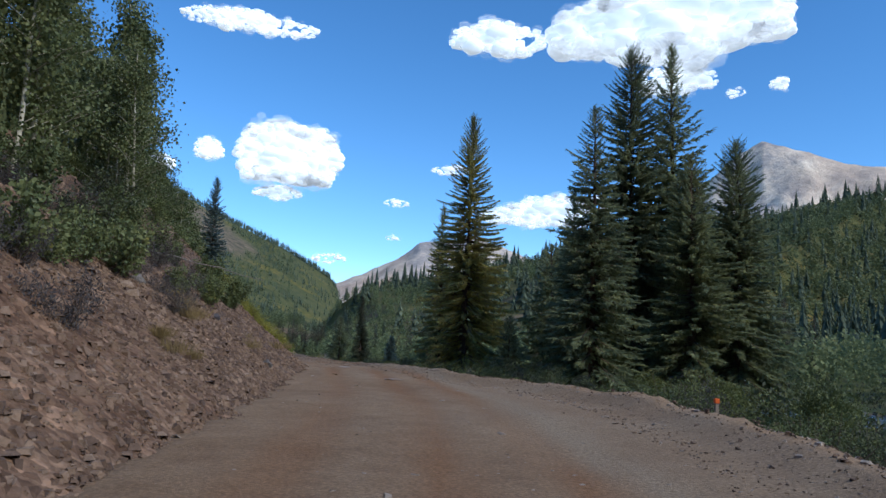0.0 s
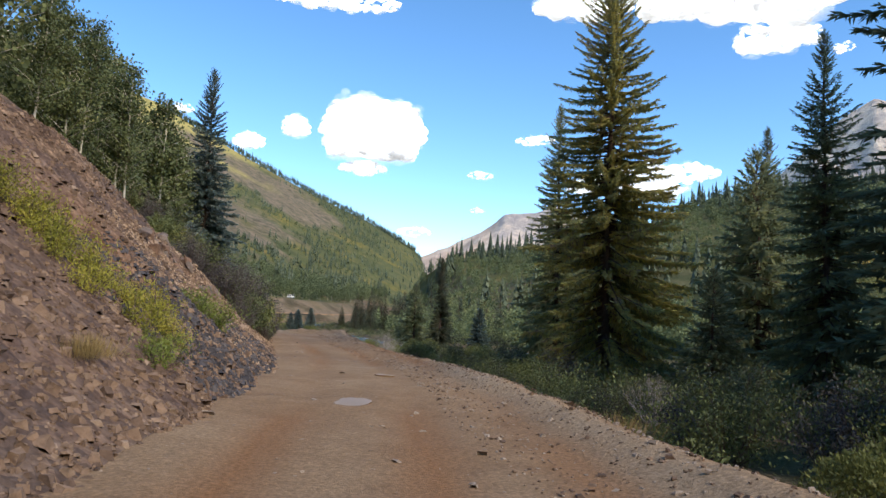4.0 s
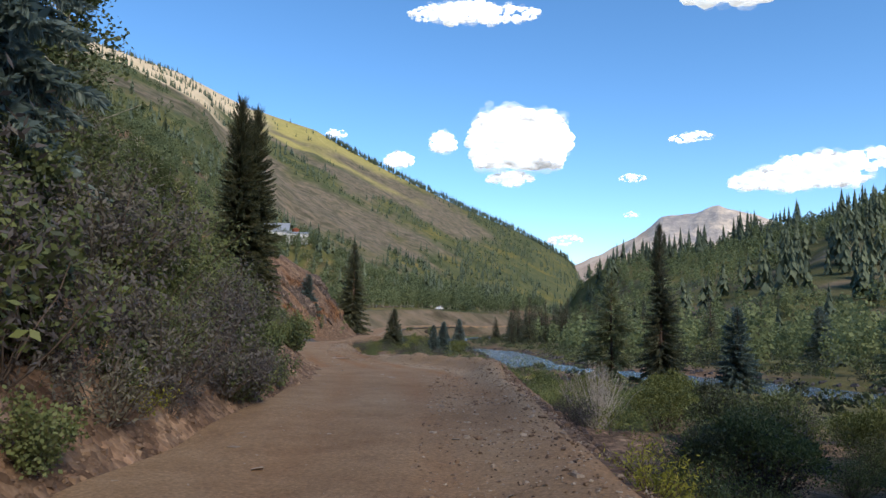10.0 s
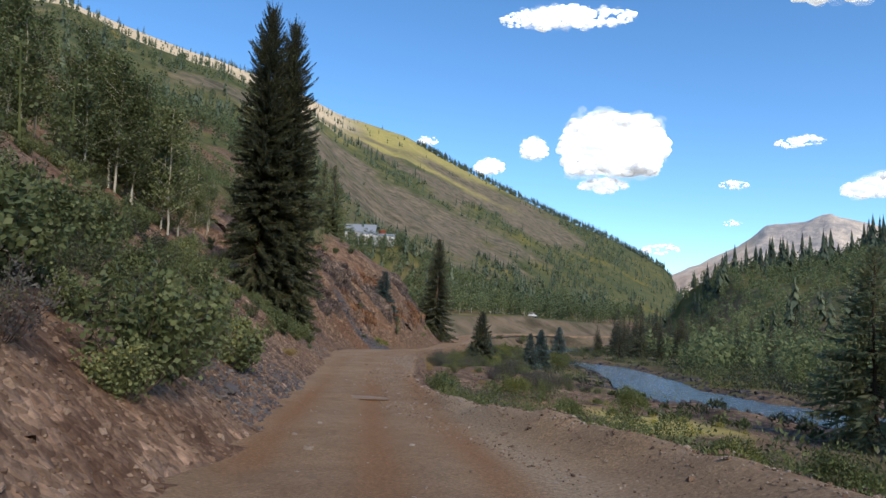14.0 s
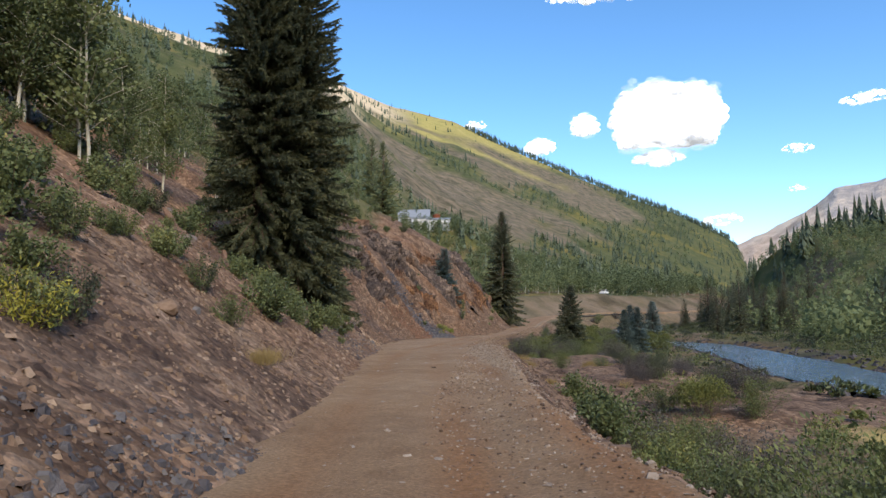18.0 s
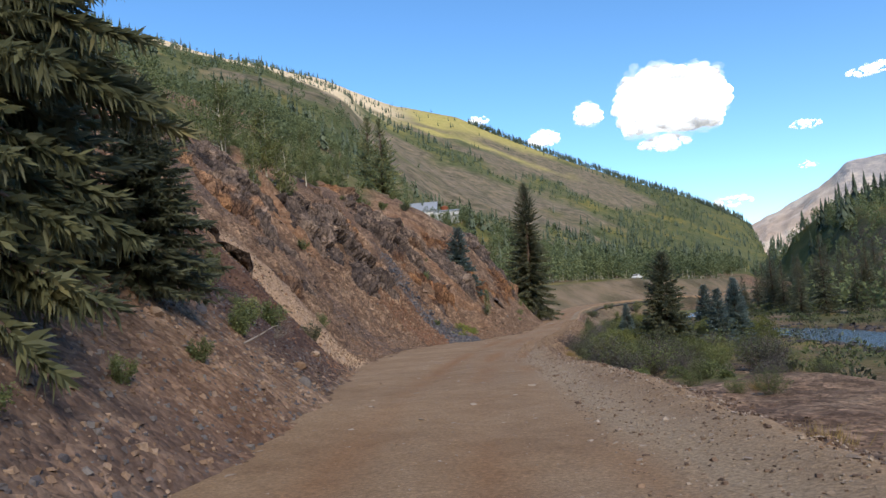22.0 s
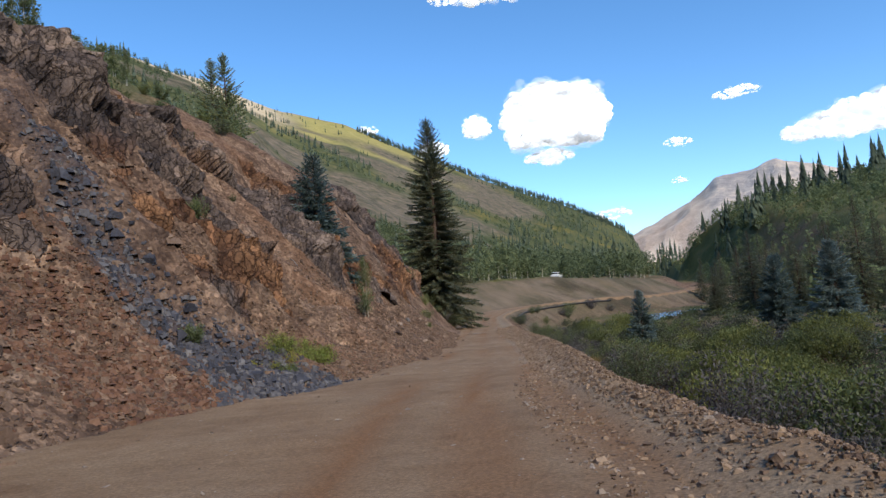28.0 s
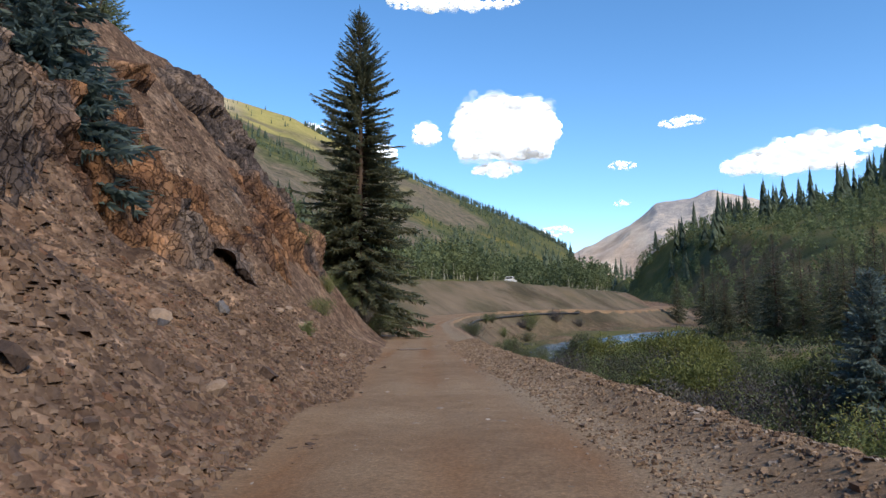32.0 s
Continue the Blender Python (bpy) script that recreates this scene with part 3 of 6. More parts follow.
RZ = road_z(RS, RD, RX, RY)
RZ = np.where(RF < 0.02, RZ - 0.25, RZ)
RZ = np.where(RF > 0.98, RZ - 0.6, RZ)
rme = npmesh("road", np.stack([RX.ravel(), RY.ravel(), RZ.ravel()], 1), grid_faces(len(rs), len(rf)), road_mat(), True)
_gv = np.clip((RD - 1.6) / 0.5, 0, 1) * np.clip(1 - np.abs(RD - 2.3) / 1.2, 0.25, 1) + 0.4 * np.clip(fbm(RX * 0.3, RY * 0.3, 4) * 2 - 0.9, 0, 1)
attr(rme, "gravel", (np.clip(_gv, 0, 1) * np.clip((0.97 - RF) / 0.05, 0, 1)).ravel())
attr(rme, "rut", (np.clip(_tr, 0, 1) * np.clip(2.6 * fbm(RX * 0.16, RY * 0.16, 3) - 0.75, 0.1, 1)).ravel())
tagged(new("road", rme), "brown gravel mountain road with ruts and loose pale stones", "road", kind="structure")


# ---- river ----
def water_mat():
    m, n, l, b = material("river_water", 0.12, 0.5)
    b.inputs["Base Color"].default_value = (0.05, 0.075, 0.09, 1)
    P = pos(n)
    w = noise_node(n, l, 1.6, 6, 0.7, P, 0.6)
    foam = ramp(n, [(0.54, (0.04, 0.06, 0.072)), (0.70, (0.5, 0.55, 0.58))])
    l.new(w.outputs[0], foam.inputs[0])
    l.new(foam.outputs[0], b.inputs["Base Color"])
    bump(n, l, b, w.outputs[0], 0.7, 0.25)
    return m


ws = np.arange(-50, 420, 1.0)
wf = np.linspace(-4.6, 4.6, 13)
WS, WF = np.meshgrid(ws, wf, indexing="ij")
WD = table(WS, RIVER)
WD = np.apply_along_axis(lambda q: np.convolve(np.pad(q, 6, "edge"), np.ones(13) / 13, "valid"), 0, WD) + WF
WX, WY = on_line(WS, WD)
WZ = np.interp(WS, CS, CL[:, 2]) - table(WS, [(-60, 2.0), (70, 2.3), (100, 2.42), (140, 2.4), (200, 2.5), (255, 2.7), (285, 3.9), (310, 4.1), (340, 3.6), (420, 3.2)]) + (fbm(WX * 0.9, WY * 0.9, 3) - 0.5) * 0.18
tagged(new("river", npmesh("river", np.stack([WX.ravel(), WY.ravel(), WZ.ravel()], 1), grid_faces(len(ws), len(wf)), water_mat(), True)),
       "shallow rippling blue-grey mountain river", "river", kind="structure")


# ---- helpers for things ----
def part(name, me, parent, label=""):
    ob = new(name, me)
    ob.parent = parent
    if label:
        ob["label"] = label
    return ob


def thing(name, label, category, group="", at=(0, 0, 0), rz=0.0, scale=1.0):
    e = new(name)
    e.empty_display_size = 0.2
    e.matrix_basis = pose(*at, 0, 0, rz) @ Matrix.Diagonal((scale, scale, scale, 1))
    return tagged(e, label, category, group)


class Soup:
    """Collects pieces of one mesh."""
    def __init__(self):
        self.v, self.q, self.n = [], [], 0

    def quads(self, p):
        """p: (n, 4, 3) corners."""
        p = np.asarray(p, float)
        k = len(p)
        self.v.append(p.reshape(-1, 3))
        self.q.append((np.arange(4 * k) + self.n).reshape(k, 4))
        self.n += 4 * k

    def tube(self, pts, radii, sides=6):
        pts, radii = np.asarray(pts, float), np.asarray(radii, float)
        t = np.gradient(pts, axis=0)
        t /= np.linalg.norm(t, axis=1)[:, None] + 1e-9
        ref = np.where(np.abs(t[:, 2:3]) > 0.8, np.array([[1.0, 0, 0]]), np.array([[0, 0, 1.0]]))
        a = np.cross(t, ref)
        a /= np.linalg.norm(a, axis=1)[:, None] + 1e-9
        b = np.cross(t, a)
        ang = np.linspace(0, 2 * np.pi, sides, endpoint=False)
        ring = pts[:, None, :] + radii[:, None, None] * (np.cos(ang)[None, :, None] * a[:, None, :] + np.sin(ang)[None, :, None] * b[:, None, :])
        m = len(pts)
        i = np.arange(m * sides).reshape(m, sides) + self.n
        j = np.roll(i, -1, axis=1)
        self.v.append(ring.reshape(-1, 3))
        self.q.append(np.stack([i[:-1].ravel(), j[:-1].ravel(), j[1:].ravel(), i[1:].ravel()], 1))
        self.n += m * sides

    def mesh(self, name, mat, smooth=False):
        return npmesh(name, np.vstack(self.v), np.vstack(self.q), mat, smooth)


def cards(base, way, length, width, rng, fold=0.0):
    """Lens-shaped leaves: from base along way."""
    n = len(base)
    way = way / (np.linalg.norm(way, axis=1)[:, None] + 1e-9)
    r = rng.normal(size=(n, 3))
    side = np.cross(way, r)
    side /= np.linalg.norm(side, axis=1)[:, None] + 1e-9
    L, Wd = np.reshape(length, (-1, 1)), np.reshape(width, (-1, 1))
    mid = base + way * L * 0.45
    return np.stack([base, mid + side * Wd * 0.5, base + way * L, mid - side * Wd * 0.5], 1)


# ---- spruces ----
def spruce_meshes(key, H, R, seed, branches, twigs, bare=0.04, ragged=0.25, mat=None, fine=1.0, full=0.74, thin=0.21):
    """Trunk, and boughs that rise near the tip and droop below, with flat sprays and hanging twigs; gaps and long boughs break the outline."""
    rng = np.random.RandomState(seed)
    tr = Soup()
    zz = np.linspace(-0.6, H * 0.995, 14)
    wob = np.cumsum(rng.normal(0, 0.025, (14, 2)), axis=0)
    tr.tube(np.column_stack([wob[:, 0], wob[:, 1], zz]), 0.0105 * H * (1 - zz / H).clip(0.0) ** 0.85 + 0.012, 8)
    cr = Soup()
    B, Wy, Ln, Wd = [], [], [], []
    for k in range(branches):
        f = bare + (0.985 - bare) * ((k + rng.rand()) / branches) ** 0.88
        a = k * 2.39996 + rng.normal(0, 0.35)
        lobe = float(vnoise(np.array([math.cos(a) * 1.3 + 9 + seed]), np.array([math.sin(a) * 1.3 + 7.0 * f * (H / 12) ** 0.5 + 31]))[0])
        if lobe < 0.24 * ragged / 0.45 and 0.1 < f < 0.9:
            continue
        z = f * H
        reach = R * (1 - f) ** full * (0.66 + 0.62 * lobe) * (1 - 0.6 * ragged * rng.rand())
        if rng.rand() < 0.10:
            reach *= 1.25
        if f < 0.14:
            reach *= 0.6 + 2.8 * f
        L = reach + 0.05 + 0.10 * (1 - f)
        el = -0.42 + 0.62 * f + 0.75 * max(f - 0.62, 0) / 0.38 + rng.normal(0, 0.09)
        u = np.linspace(0, 1, 5)
        rad = u * L
        dz = math.tan(max(min(el, 1.1), -0.8)) * rad - 0.20 * L * u * u * (1 - f) + 0.17 * L * u ** 3
        c = np.array([np.interp(z, zz, wob[:, 0]), np.interp(z, zz, wob[:, 1])])
        sp = np.column_stack([c[0] + np.cos(a) * rad, c[1] + np.sin(a) * rad, z + dz])
        tr.tube(sp[:4], 0.0035 * H * (1 - f * 0.75) * (1 - u[:4] * 0.75) + 0.004, 3)
        nt = max(6, int(twigs * (0.3 + 0.7 * L / R) / fine))
        t = np.clip(0.14 + 0.86 * (np.arange(nt) + rng.rand(nt)) / nt, 0, 1)
        p = np.column_stack([np.interp(t, u, sp[:, c_]) for c_ in range(3)])
        sgn = np.where(np.arange(nt) % 2 == 0, 1, -1)
        out = np.array([np.cos(a), np.sin(a), math.tan(max(min(el, 1.0), -0.6)) * 0.6])
        lat = np.array([-np.sin(a), np.cos(a), 0])
        w = out[None] * (0.7 + 0.6 * rng.rand(nt))[:, None] + lat[None] * (sgn * (1.0 - 0.62 * t))[:, None]
        w[:, 2] += -0.30 + 0.30 * t + rng.normal(0, 0.2, nt)
        ln = (0.17 * L * (1.15 - 0.7 * t) + 0.05 + (0.10 + 0.006 * H) * (1 - f) ** 0.5) * (0.7 + 0.6 * rng.rand(nt)) * fine ** 0.45
        B.append(p), Wy.append(w), Ln.append(ln), Wd.append(ln * thin + 0.012)
        hang = rng.rand(nt) < 0.55 * (1 - f) ** 0.4
        wh = rng.normal(0, 0.32, (nt, 3)) + out[None] * 0.3 + np.array([0, 0, -1.0])
        B.append(p[hang]), Wy.append(wh[hang]), Ln.append(ln[hang] * 0.8), Wd.append(ln[hang] * thin * 0.75 + 0.01)
    m = 46
    zt = H * (0.95 + 0.052 * rng.rand(m))
    at_ = rng.uniform(0, 2 * np.pi, m)
    B.append(np.column_stack([np.full(m, wob[-1, 0]), np.full(m, wob[-1, 1]), zt]))
    Wy.append(np.column_stack([np.cos(at_) * 0.5, np.sin(at_) * 0.5, 0.7 + 0 * zt]))
    Ln.append((H * 1.012 - zt) * 0.5 + 0.05), Wd.append(0.03 + 0 * zt)
    B, Wy, Ln, Wd = np.vstack(B), np.vstack(Wy), np.concatenate(Ln), np.concatenate(Wd)
    cr.quads(cards(B, Wy, Ln, Wd, rng))
    keep = rng.rand(len(B)) < 0.45
    cr.quads(cards(B[keep], Wy[keep] + rng.normal(0, 0.3, Wy[keep].shape), Ln[keep] * 0.85, Wd[keep], rng))
    return tr.mesh(key + "_trunk", M_BARK, True), cr.mesh(key + "_crown", mat or M_SPRUCE)


SPR = {}
for key, H, R, sd_, br, tw, rag, mat_ in (("tall", 24, 5.0, 3, 560, 46, 0.45, M_SPRUCE), ("slim", 20, 3.5, 5, 440, 36, 0.45, M_SPRUCE), ("yellowing", 24, 5.6, 9, 540, 50, 0.5, M_SPRUCE_Y),
                                      ("young", 6, 1.9, 11, 190, 34, 0.25, M_SPRUCE), ("blue", 5.5, 1.75, 15, 280, 38, 0.22, M_SPRUCE_B), ("ragged", 23, 4.6, 21, 1000, 52, 0.34, M_SPRUCE_K),
                                      ("plain", 12, 2.7, 31, 230, 22, 0.45, M_SPRUCE_D), ("sparse", 24, 4.7, 41, 760, 52, 0.55, M_SPRUCE_D), ("blue_tall", 17, 3.9, 61, 420, 46, 0.4, M_SPRUCE_B), ("dark_young", 6, 1.75, 51, 330, 40, 0.3, M_SPRUCE_D)):
    SPR[key] = (spruce_meshes("spruce_" + key, H, R, sd_, br, tw, 0.05, rag, mat_, {"ragged": 0.34, "tall": 0.55, "yellowing": 0.28, "slim": 0.7, "sparse": 0.5, "blue_tall": 0.6}.get(key, 1.0), {"ragged": 0.56, "tall": 0.66, "sparse": 0.66}.get(key, 0.74), {"ragged": 0.15, "yellowing": 0.16, "sparse": 0.18}.get(key, 0.21)), H)

_tree_rng = np.random.RandomState(4)


def ground_z(x, y):
    return float(height(np.array([x]), np.array([y]))[0][0])


def put_spruce(key, x, y, top=None, H=None, label="", wide=1.0, group="", sink=0.15):
    (tr, cr), h0 = SPR[key]
    z = ground_z(x, y) - sink
    H = H or (top - z)
    k = H / h0
    e = thing("spruce_tree", label or "dark green spruce tree standing on the valley slope", "tree", group)
    e.matrix_basis = pose(x, y, z, 0, 0, _tree_rng.uniform(0, 360)) @ Matrix.Diagonal((k * wide, k * wide, k, 1))
    part("trunk", tr, e)
    part("crown", cr, e)
    return e


DARK = "tall dark green spruce with drooping boughs"
put_spruce("yellowing", 1.9, 61.4, 21.8, wide=0.9, label="tall yellowing spruce with brown patches beside the road")
put_spruce("tall", 13.1, 49.5, 23.5, label=DARK, group="spruces by the road")
put_spruce("slim", 16.4, 50.6, 24.4, label=DARK, group="spruces by the road")
put_spruce("slim", 8.3, 39.6, 15.5, label="dark spruce growing below the road's edge", wide=1.15)
put_spruce("tall", 15.5, 44.0, 14.0, label="dark spruce growing below the road's edge", wide=1.2)
put_spruce("tall", 19.5, 47.0, 16.0, label="dark spruce growing below the road's edge", wide=1.15)
put_spruce("slim", -0.4, 68.6, 14.8, label=DARK, wide=0.95)
put_spruce("slim", 10.1, 55.2, 14.1, label="slim dark spruce among shrubs")
put_spruce("young", 9.1, 61.3, 10.2, label="young bright green spruce among shrubs", wide=0.9)
put_spruce("slim", 11.5, 67.0, 13.0, label="slim dark spruce among shrubs")
put_spruce("young", 5.0, 52.5, 3.5, label="young spruce below the road's edge")
put_spruce("blue_tall", -21.9, 65.0, 15.8, label="blue-green spruce on the bank above the road", wide=0.84)
put_spruce("ragged", -53.8, 116.6, 22.9, label="very tall dark spruce on the bank above the road", wide=0.72, group="pair of tall spruces on the bank", sink=1.6)
put_spruce("ragged", -53.2, 118.4, 22.3, label="very tall dark spruce on the bank above the road", wide=0.68, group="pair of tall spruces on the bank", sink=1.6)
put_spruce("blue", -93.0, 198.0, 9.9, label="dark blue-green spruce rooted in the rock cut", wide=1.05, sink=2.6)
put_spruce("sparse", -97.7, 230.0, 20.5, label="tall ragged brown-green spruce at the road's edge", wide=1.15, sink=0.9)
put_spruce("dark_young", -56.2, 162.4, 1.9, label="dark spruce on the river flat among low willows")
put_spruce("blue", -57.2, 183.6, -0.9, label="small blue-green spruce on the river flat", group="small spruces on the flat")
put_spruce("blue", -56.0, 186.0, -0.6, label="small blue-green spruce on the river flat", group="small spruces on the flat")
put_spruce("blue", -71.2, 200.6, -2.0, label="small blue-green spruce below the road's edge", wide=0.9)
put_spruce("blue", -63.2, 206.5, -0.4, label="small blue-green spruce on the river flat", group="small spruces on the flat")
put_spruce("blue", -59.6, 207.0, 0.2, label="small blue-green spruce on the river flat", group="small spruces on the flat")
put_spruce("young", -0.3, 95.5, 5.0, label="spruce on the river flat", wide=0.85)
put_spruce("young", -16.7, 115.2, 4.6, label="spruce on the river flat among willows")
put_spruce("sparse", -12.8, 110.1, 7.8, label="brownish spruce on the river flat among willows", wide=0.8)
put_spruce("blue", -7.8, 108.1, 1.7, label="small blue-green spruce on the river flat")
put_spruce("blue", 2.6, 143.9, 2.4, label="small blue-green spruce beyond the river")
put_spruce("young", -13.4, 202.7, 3.9, label="spruce beyond the river")
put_spruce("dark_young", -55.6, 123.2, H=4.2, label="low dark spruce at the foot of the tall pair", wide=1.2)
put_spruce("dark_young", -55.6, 120.6, H=6.5, label="low dark spruce at the foot of the tall pair", wide=1.25)
put_spruce("slim", -148.3, 255.7, 48.1, label="dark spruce on the hillside above the rock cut", wide=1.2, group="pair of spruces on the hillside")
put_spruce("slim", -160.0, 266.0, 53.0, label="dark spruce on the hillside above the rock cut", wide=1.2, group="pair of spruces on the hillside")
for x, y, H in ((-57, 281, 9), (-60, 288, 11), (-52, 284, 10), (-66, 291, 11), (-70, 296, 9), (-47, 276, 8), (-62, 300, 12), (-55, 306, 10), (-60, 339, 12), (-66, 355, 11), (-48, 322, 10), (-40, 300, 9),
                (-34, 280, 9), (-44, 262, 7.5), (-38, 246, 7), (-30, 225, 8), (-70, 330, 12), (-75, 342, 11), (-54, 350, 12), (-46, 340, 11), (-24, 214, 9), (-20, 206, 11), (-12, 190, 8), (-28, 232, 10), (-8, 172, 10), (-2, 160, 8), (48, 62, 10), (52, 74, 12), (44, 84, 9), (58, 88, 13), (40, 98, 10), (50, 104, 12), (60, 70, 11), (66, 96, 13), (36, 112, 9), (46, 122, 12), (56, 116, 13), (34, 128, 10), (64, 58, 12), (70, 78, 13)) + tuple((float(on_line(s, d)[0]), float(on_line(s, d)[1]), h) for s, d, h in zip(_tree_rng.uniform(236, 335, 14), _tree_rng.uniform(30, 62, 14), _tree_rng.uniform(6, 14, 14))):
    put_spruce("plain", x, y, H=H, label="dark spruce beyond the river", wide=1.0, group="spruces beyond the river")


# ---- far peaks ----
def peak_mat():
    m, n, l, b = material("alpine_rock_painted_sun", 0.95, 0.1)
    P = pos(n)
    a = noise_node(n, l, 0.006, 8, 0.65, P)
    c = noise_node(n, l, 0.03, 6, 0.7, P)
    # grey rock; the pale end stands for sunlit patches
    r = ramp(n, [(0.34, (0.25, 0.24, 0.24)), (0.46, (0.40, 0.36, 0.33)), (0.54, (0.58, 0.49, 0.40)), (0.62, (0.74, 0.64, 0.53))])
    l.new(mix(n, l, 0.4, a.outputs[0], c.outputs[0]), r.inputs[0])
    # sunlight on the shoulders, painted as a peach tint through this attribute
    at = n.new("ShaderNodeAttribute")
    at.attribute_name = "tan"
    tan = ramp(n, [(0.35, (0.50, 0.36, 0.26)), (0.5, (0.66, 0.50, 0.37)), (0.65, (0.80, 0.66, 0.50))])
    l.new(a.outputs[0], tan.inputs[0])
    l.new(mix(n, l, at.outputs["Fac"], r.outputs[0], tan.outputs[0]), b.inputs["Base Color"])
    bump(n, l, b, c.outputs[0], 1.0, 12.0)
    return m


PEAKS = [(14, 150), (9, 240), (7.3, 288), (4, 385), (2.5, 440), (1.4, 498), (-1, 508), (-2.8, 540), (-6, 470), (-10, 380), (-16, 450), (-20, 700), (-23.7, 925), (-26, 1005), (-28.7, 937), (-31.6, 867), (-34.4, 824), (-46, 600)]
pa = np.linspace(14, -46, 240)
pr = np.linspace(2500, 4300, 46)
PA, PR = np.meshgrid(pa, pr, indexing="ij")
PX, PY = ORIGIN[0] - np.sin(np.radians(PA)) * PR, ORIGIN[1] + np.cos(np.radians(PA)) * PR
_pt = table(-PA, [(-a, z) for a, z in PEAKS])
_pu = 1 - np.abs(PR - 3500) / 1000
PZ = _pt * (np.clip(_pu, -0.2, 1) * (1 + 0.3 * (fbm(PX * 0.003, PY * 0.003, 6, True) - 0.6) * 1.7 * np.clip((1 - _pu) * 3, 0, 1))) + 26 * (fbm(PX * 0.012, PY * 0.012, 4) - 0.5)
_pme = npmesh("mountain", np.stack([PX.ravel(), PY.ravel(), PZ.ravel()], 1), grid_faces(240, 46), peak_mat(), True)
# where the peaks get the painted peach sunlight
attr(_pme, "tan", (np.clip((PA - 1.8) / 1.2 + 2 * (fbm(PX * 0.004, PY * 0.004, 4) - 0.5), 0, 0.9) + 0.6 * np.clip((-27 - PA) / 3, 0, 1)).ravel())
tagged(new("mountain", _pme), "bare grey rocky peaks with painted sunlit tan far up the valley", "mountain", kind="structure")


# ---- clouds ----
def ico(sub):
    bm = bmesh.new()
    bmesh.ops.create_icosphere(bm, subdivisions=sub, radius=1.0)
    v = np.array([p.co[:] for p in bm.verts])
    f = np.array([[q.index for q in p.verts] for p in bm.faces])
    bm.free()
    return v, f


IV, IF = ico(2)
IV3, IF3 = ico(3)


def cloud_mat():
    m, n, l, b = material("cloud", 1.0, 0.0)
    b.inputs["Base Color"].default_value = (0.93, 0.94, 0.96, 1)
    # added glow that lifts the clouds to the white of full sunlight
    b.inputs["Emission Color"].default_value = (0.95, 0.97, 1.0, 1)
    b.inputs["Emission Strength"].default_value = 0.3
    at = n.new("ShaderNodeAttribute")
    at.attribute_name = "thin"
    tp = n.new("ShaderNodeBsdfTransparent")
    mx = n.new("ShaderNodeMixShader")
    l.new(at.outputs["Fac"], mx.inputs[0])
    l.new(b.outputs[0], mx.inputs[1])
    l.new(tp.outputs[0], mx.inputs[2])
    l.new(mx.outputs[0], n["Material Output"].inputs[0])
    return m


M_CLOUD = cloud_mat()


def cloud(az, el, wide, high, seed, puffs, dist=4500.0, dome=False):
    """A heap of puffs seen at an angle left of +y and above level: billows on top, a flatter base, wisps at the ends."""
    rng = np.random.RandomState(seed)
    W, Hh = dist * math.tan(radians(wide)) / 2, dist * math.tan(radians(high)) / 2

    def side(u, up):
        n = float(fbm(np.array([u * 2.6 + seed * 7.1 + (0 if up else 50)]), np.array([0.3 * seed]), 3)[0])
        if dome:
            return math.sqrt(max(1 - u * u, 0.0)) ** 0.8 * (0.78 + 0.3 * n) if up else -(0.65 + 0.25 * n) * min(1.0, (1 - abs(u)) * 8)
        return math.sqrt(max(1 - u * u, 0.015)) * ((0.35 + 1.05 * n) if up else -(0.15 + 0.75 * n))
    V, F, A, base = [], [], [], 0
    for k in range(puffs * 6):
        edge, wisp = k >= puffs, k >= puffs * 4
        u = rng.uniform(-1, 1)
        hi, lo = side(u, True), side(u, False)
        f = rng.choice([0.0, 1.0], p=[0.4, 0.6]) + rng.normal(0, 0.11 if wisp else 0.05) if edge else rng.uniform(0.1, 0.9)
        size = Hh * (rng.uniform(0.12, 0.26) if wisp else rng.uniform(0.07, 0.18) if edge else 0.16 + 0.26 * rng.rand()) * (1.05 - 0.5 * abs(u)) * (1.0 if puffs > 40 else 1.35)
        size = min(size, max((hi - lo) * Hh * 0.5, Hh * 0.06))
        iv, fv = (IV3, IF3) if (puffs > 140 and not edge) else (IV, IF)
        c = np.array([u * W, rng.uniform(-0.3, 0.3) * Hh - (0.2 * Hh if edge else 0), (lo + (hi - lo) * f) * Hh * 0.92])
        bumpy = fbm(iv[:, 0] * 2.1 + k * 3.7, iv[:, 1] * 2.1 + iv[:, 2] * 2.3, 4) - 0.5
        v = iv * (size * (1 + 0.65 * bumpy))[:, None]
        V.append(v * np.array([1.4, 1, 0.85]) + c)
        A.append(np.full(len(iv), rng.uniform(0.86, 0.96) if wisp else rng.uniform(0.35, 0.75) if edge else 0.0))
        F.append(fv + base)
        base += len(iv)
    me = npmesh("cloud", np.vstack(V), np.vstack(F), M_CLOUD, True)
    attr(me, "thin", np.concatenate(A))
    ob = new("cloud", me)
    ea, ee = radians(az - 0.3), radians(el)
    ob.matrix_basis = pose(ORIGIN[0] - math.sin(ea) * math.cos(ee) * dist, ORIGIN[1] + math.cos(ea) * math.cos(ee) * dist, math.sin(ee) * dist, 0, 0, az)
    return tagged(ob, "bright white cumulus cloud in the blue sky", "cloud", "clouds", "structure")


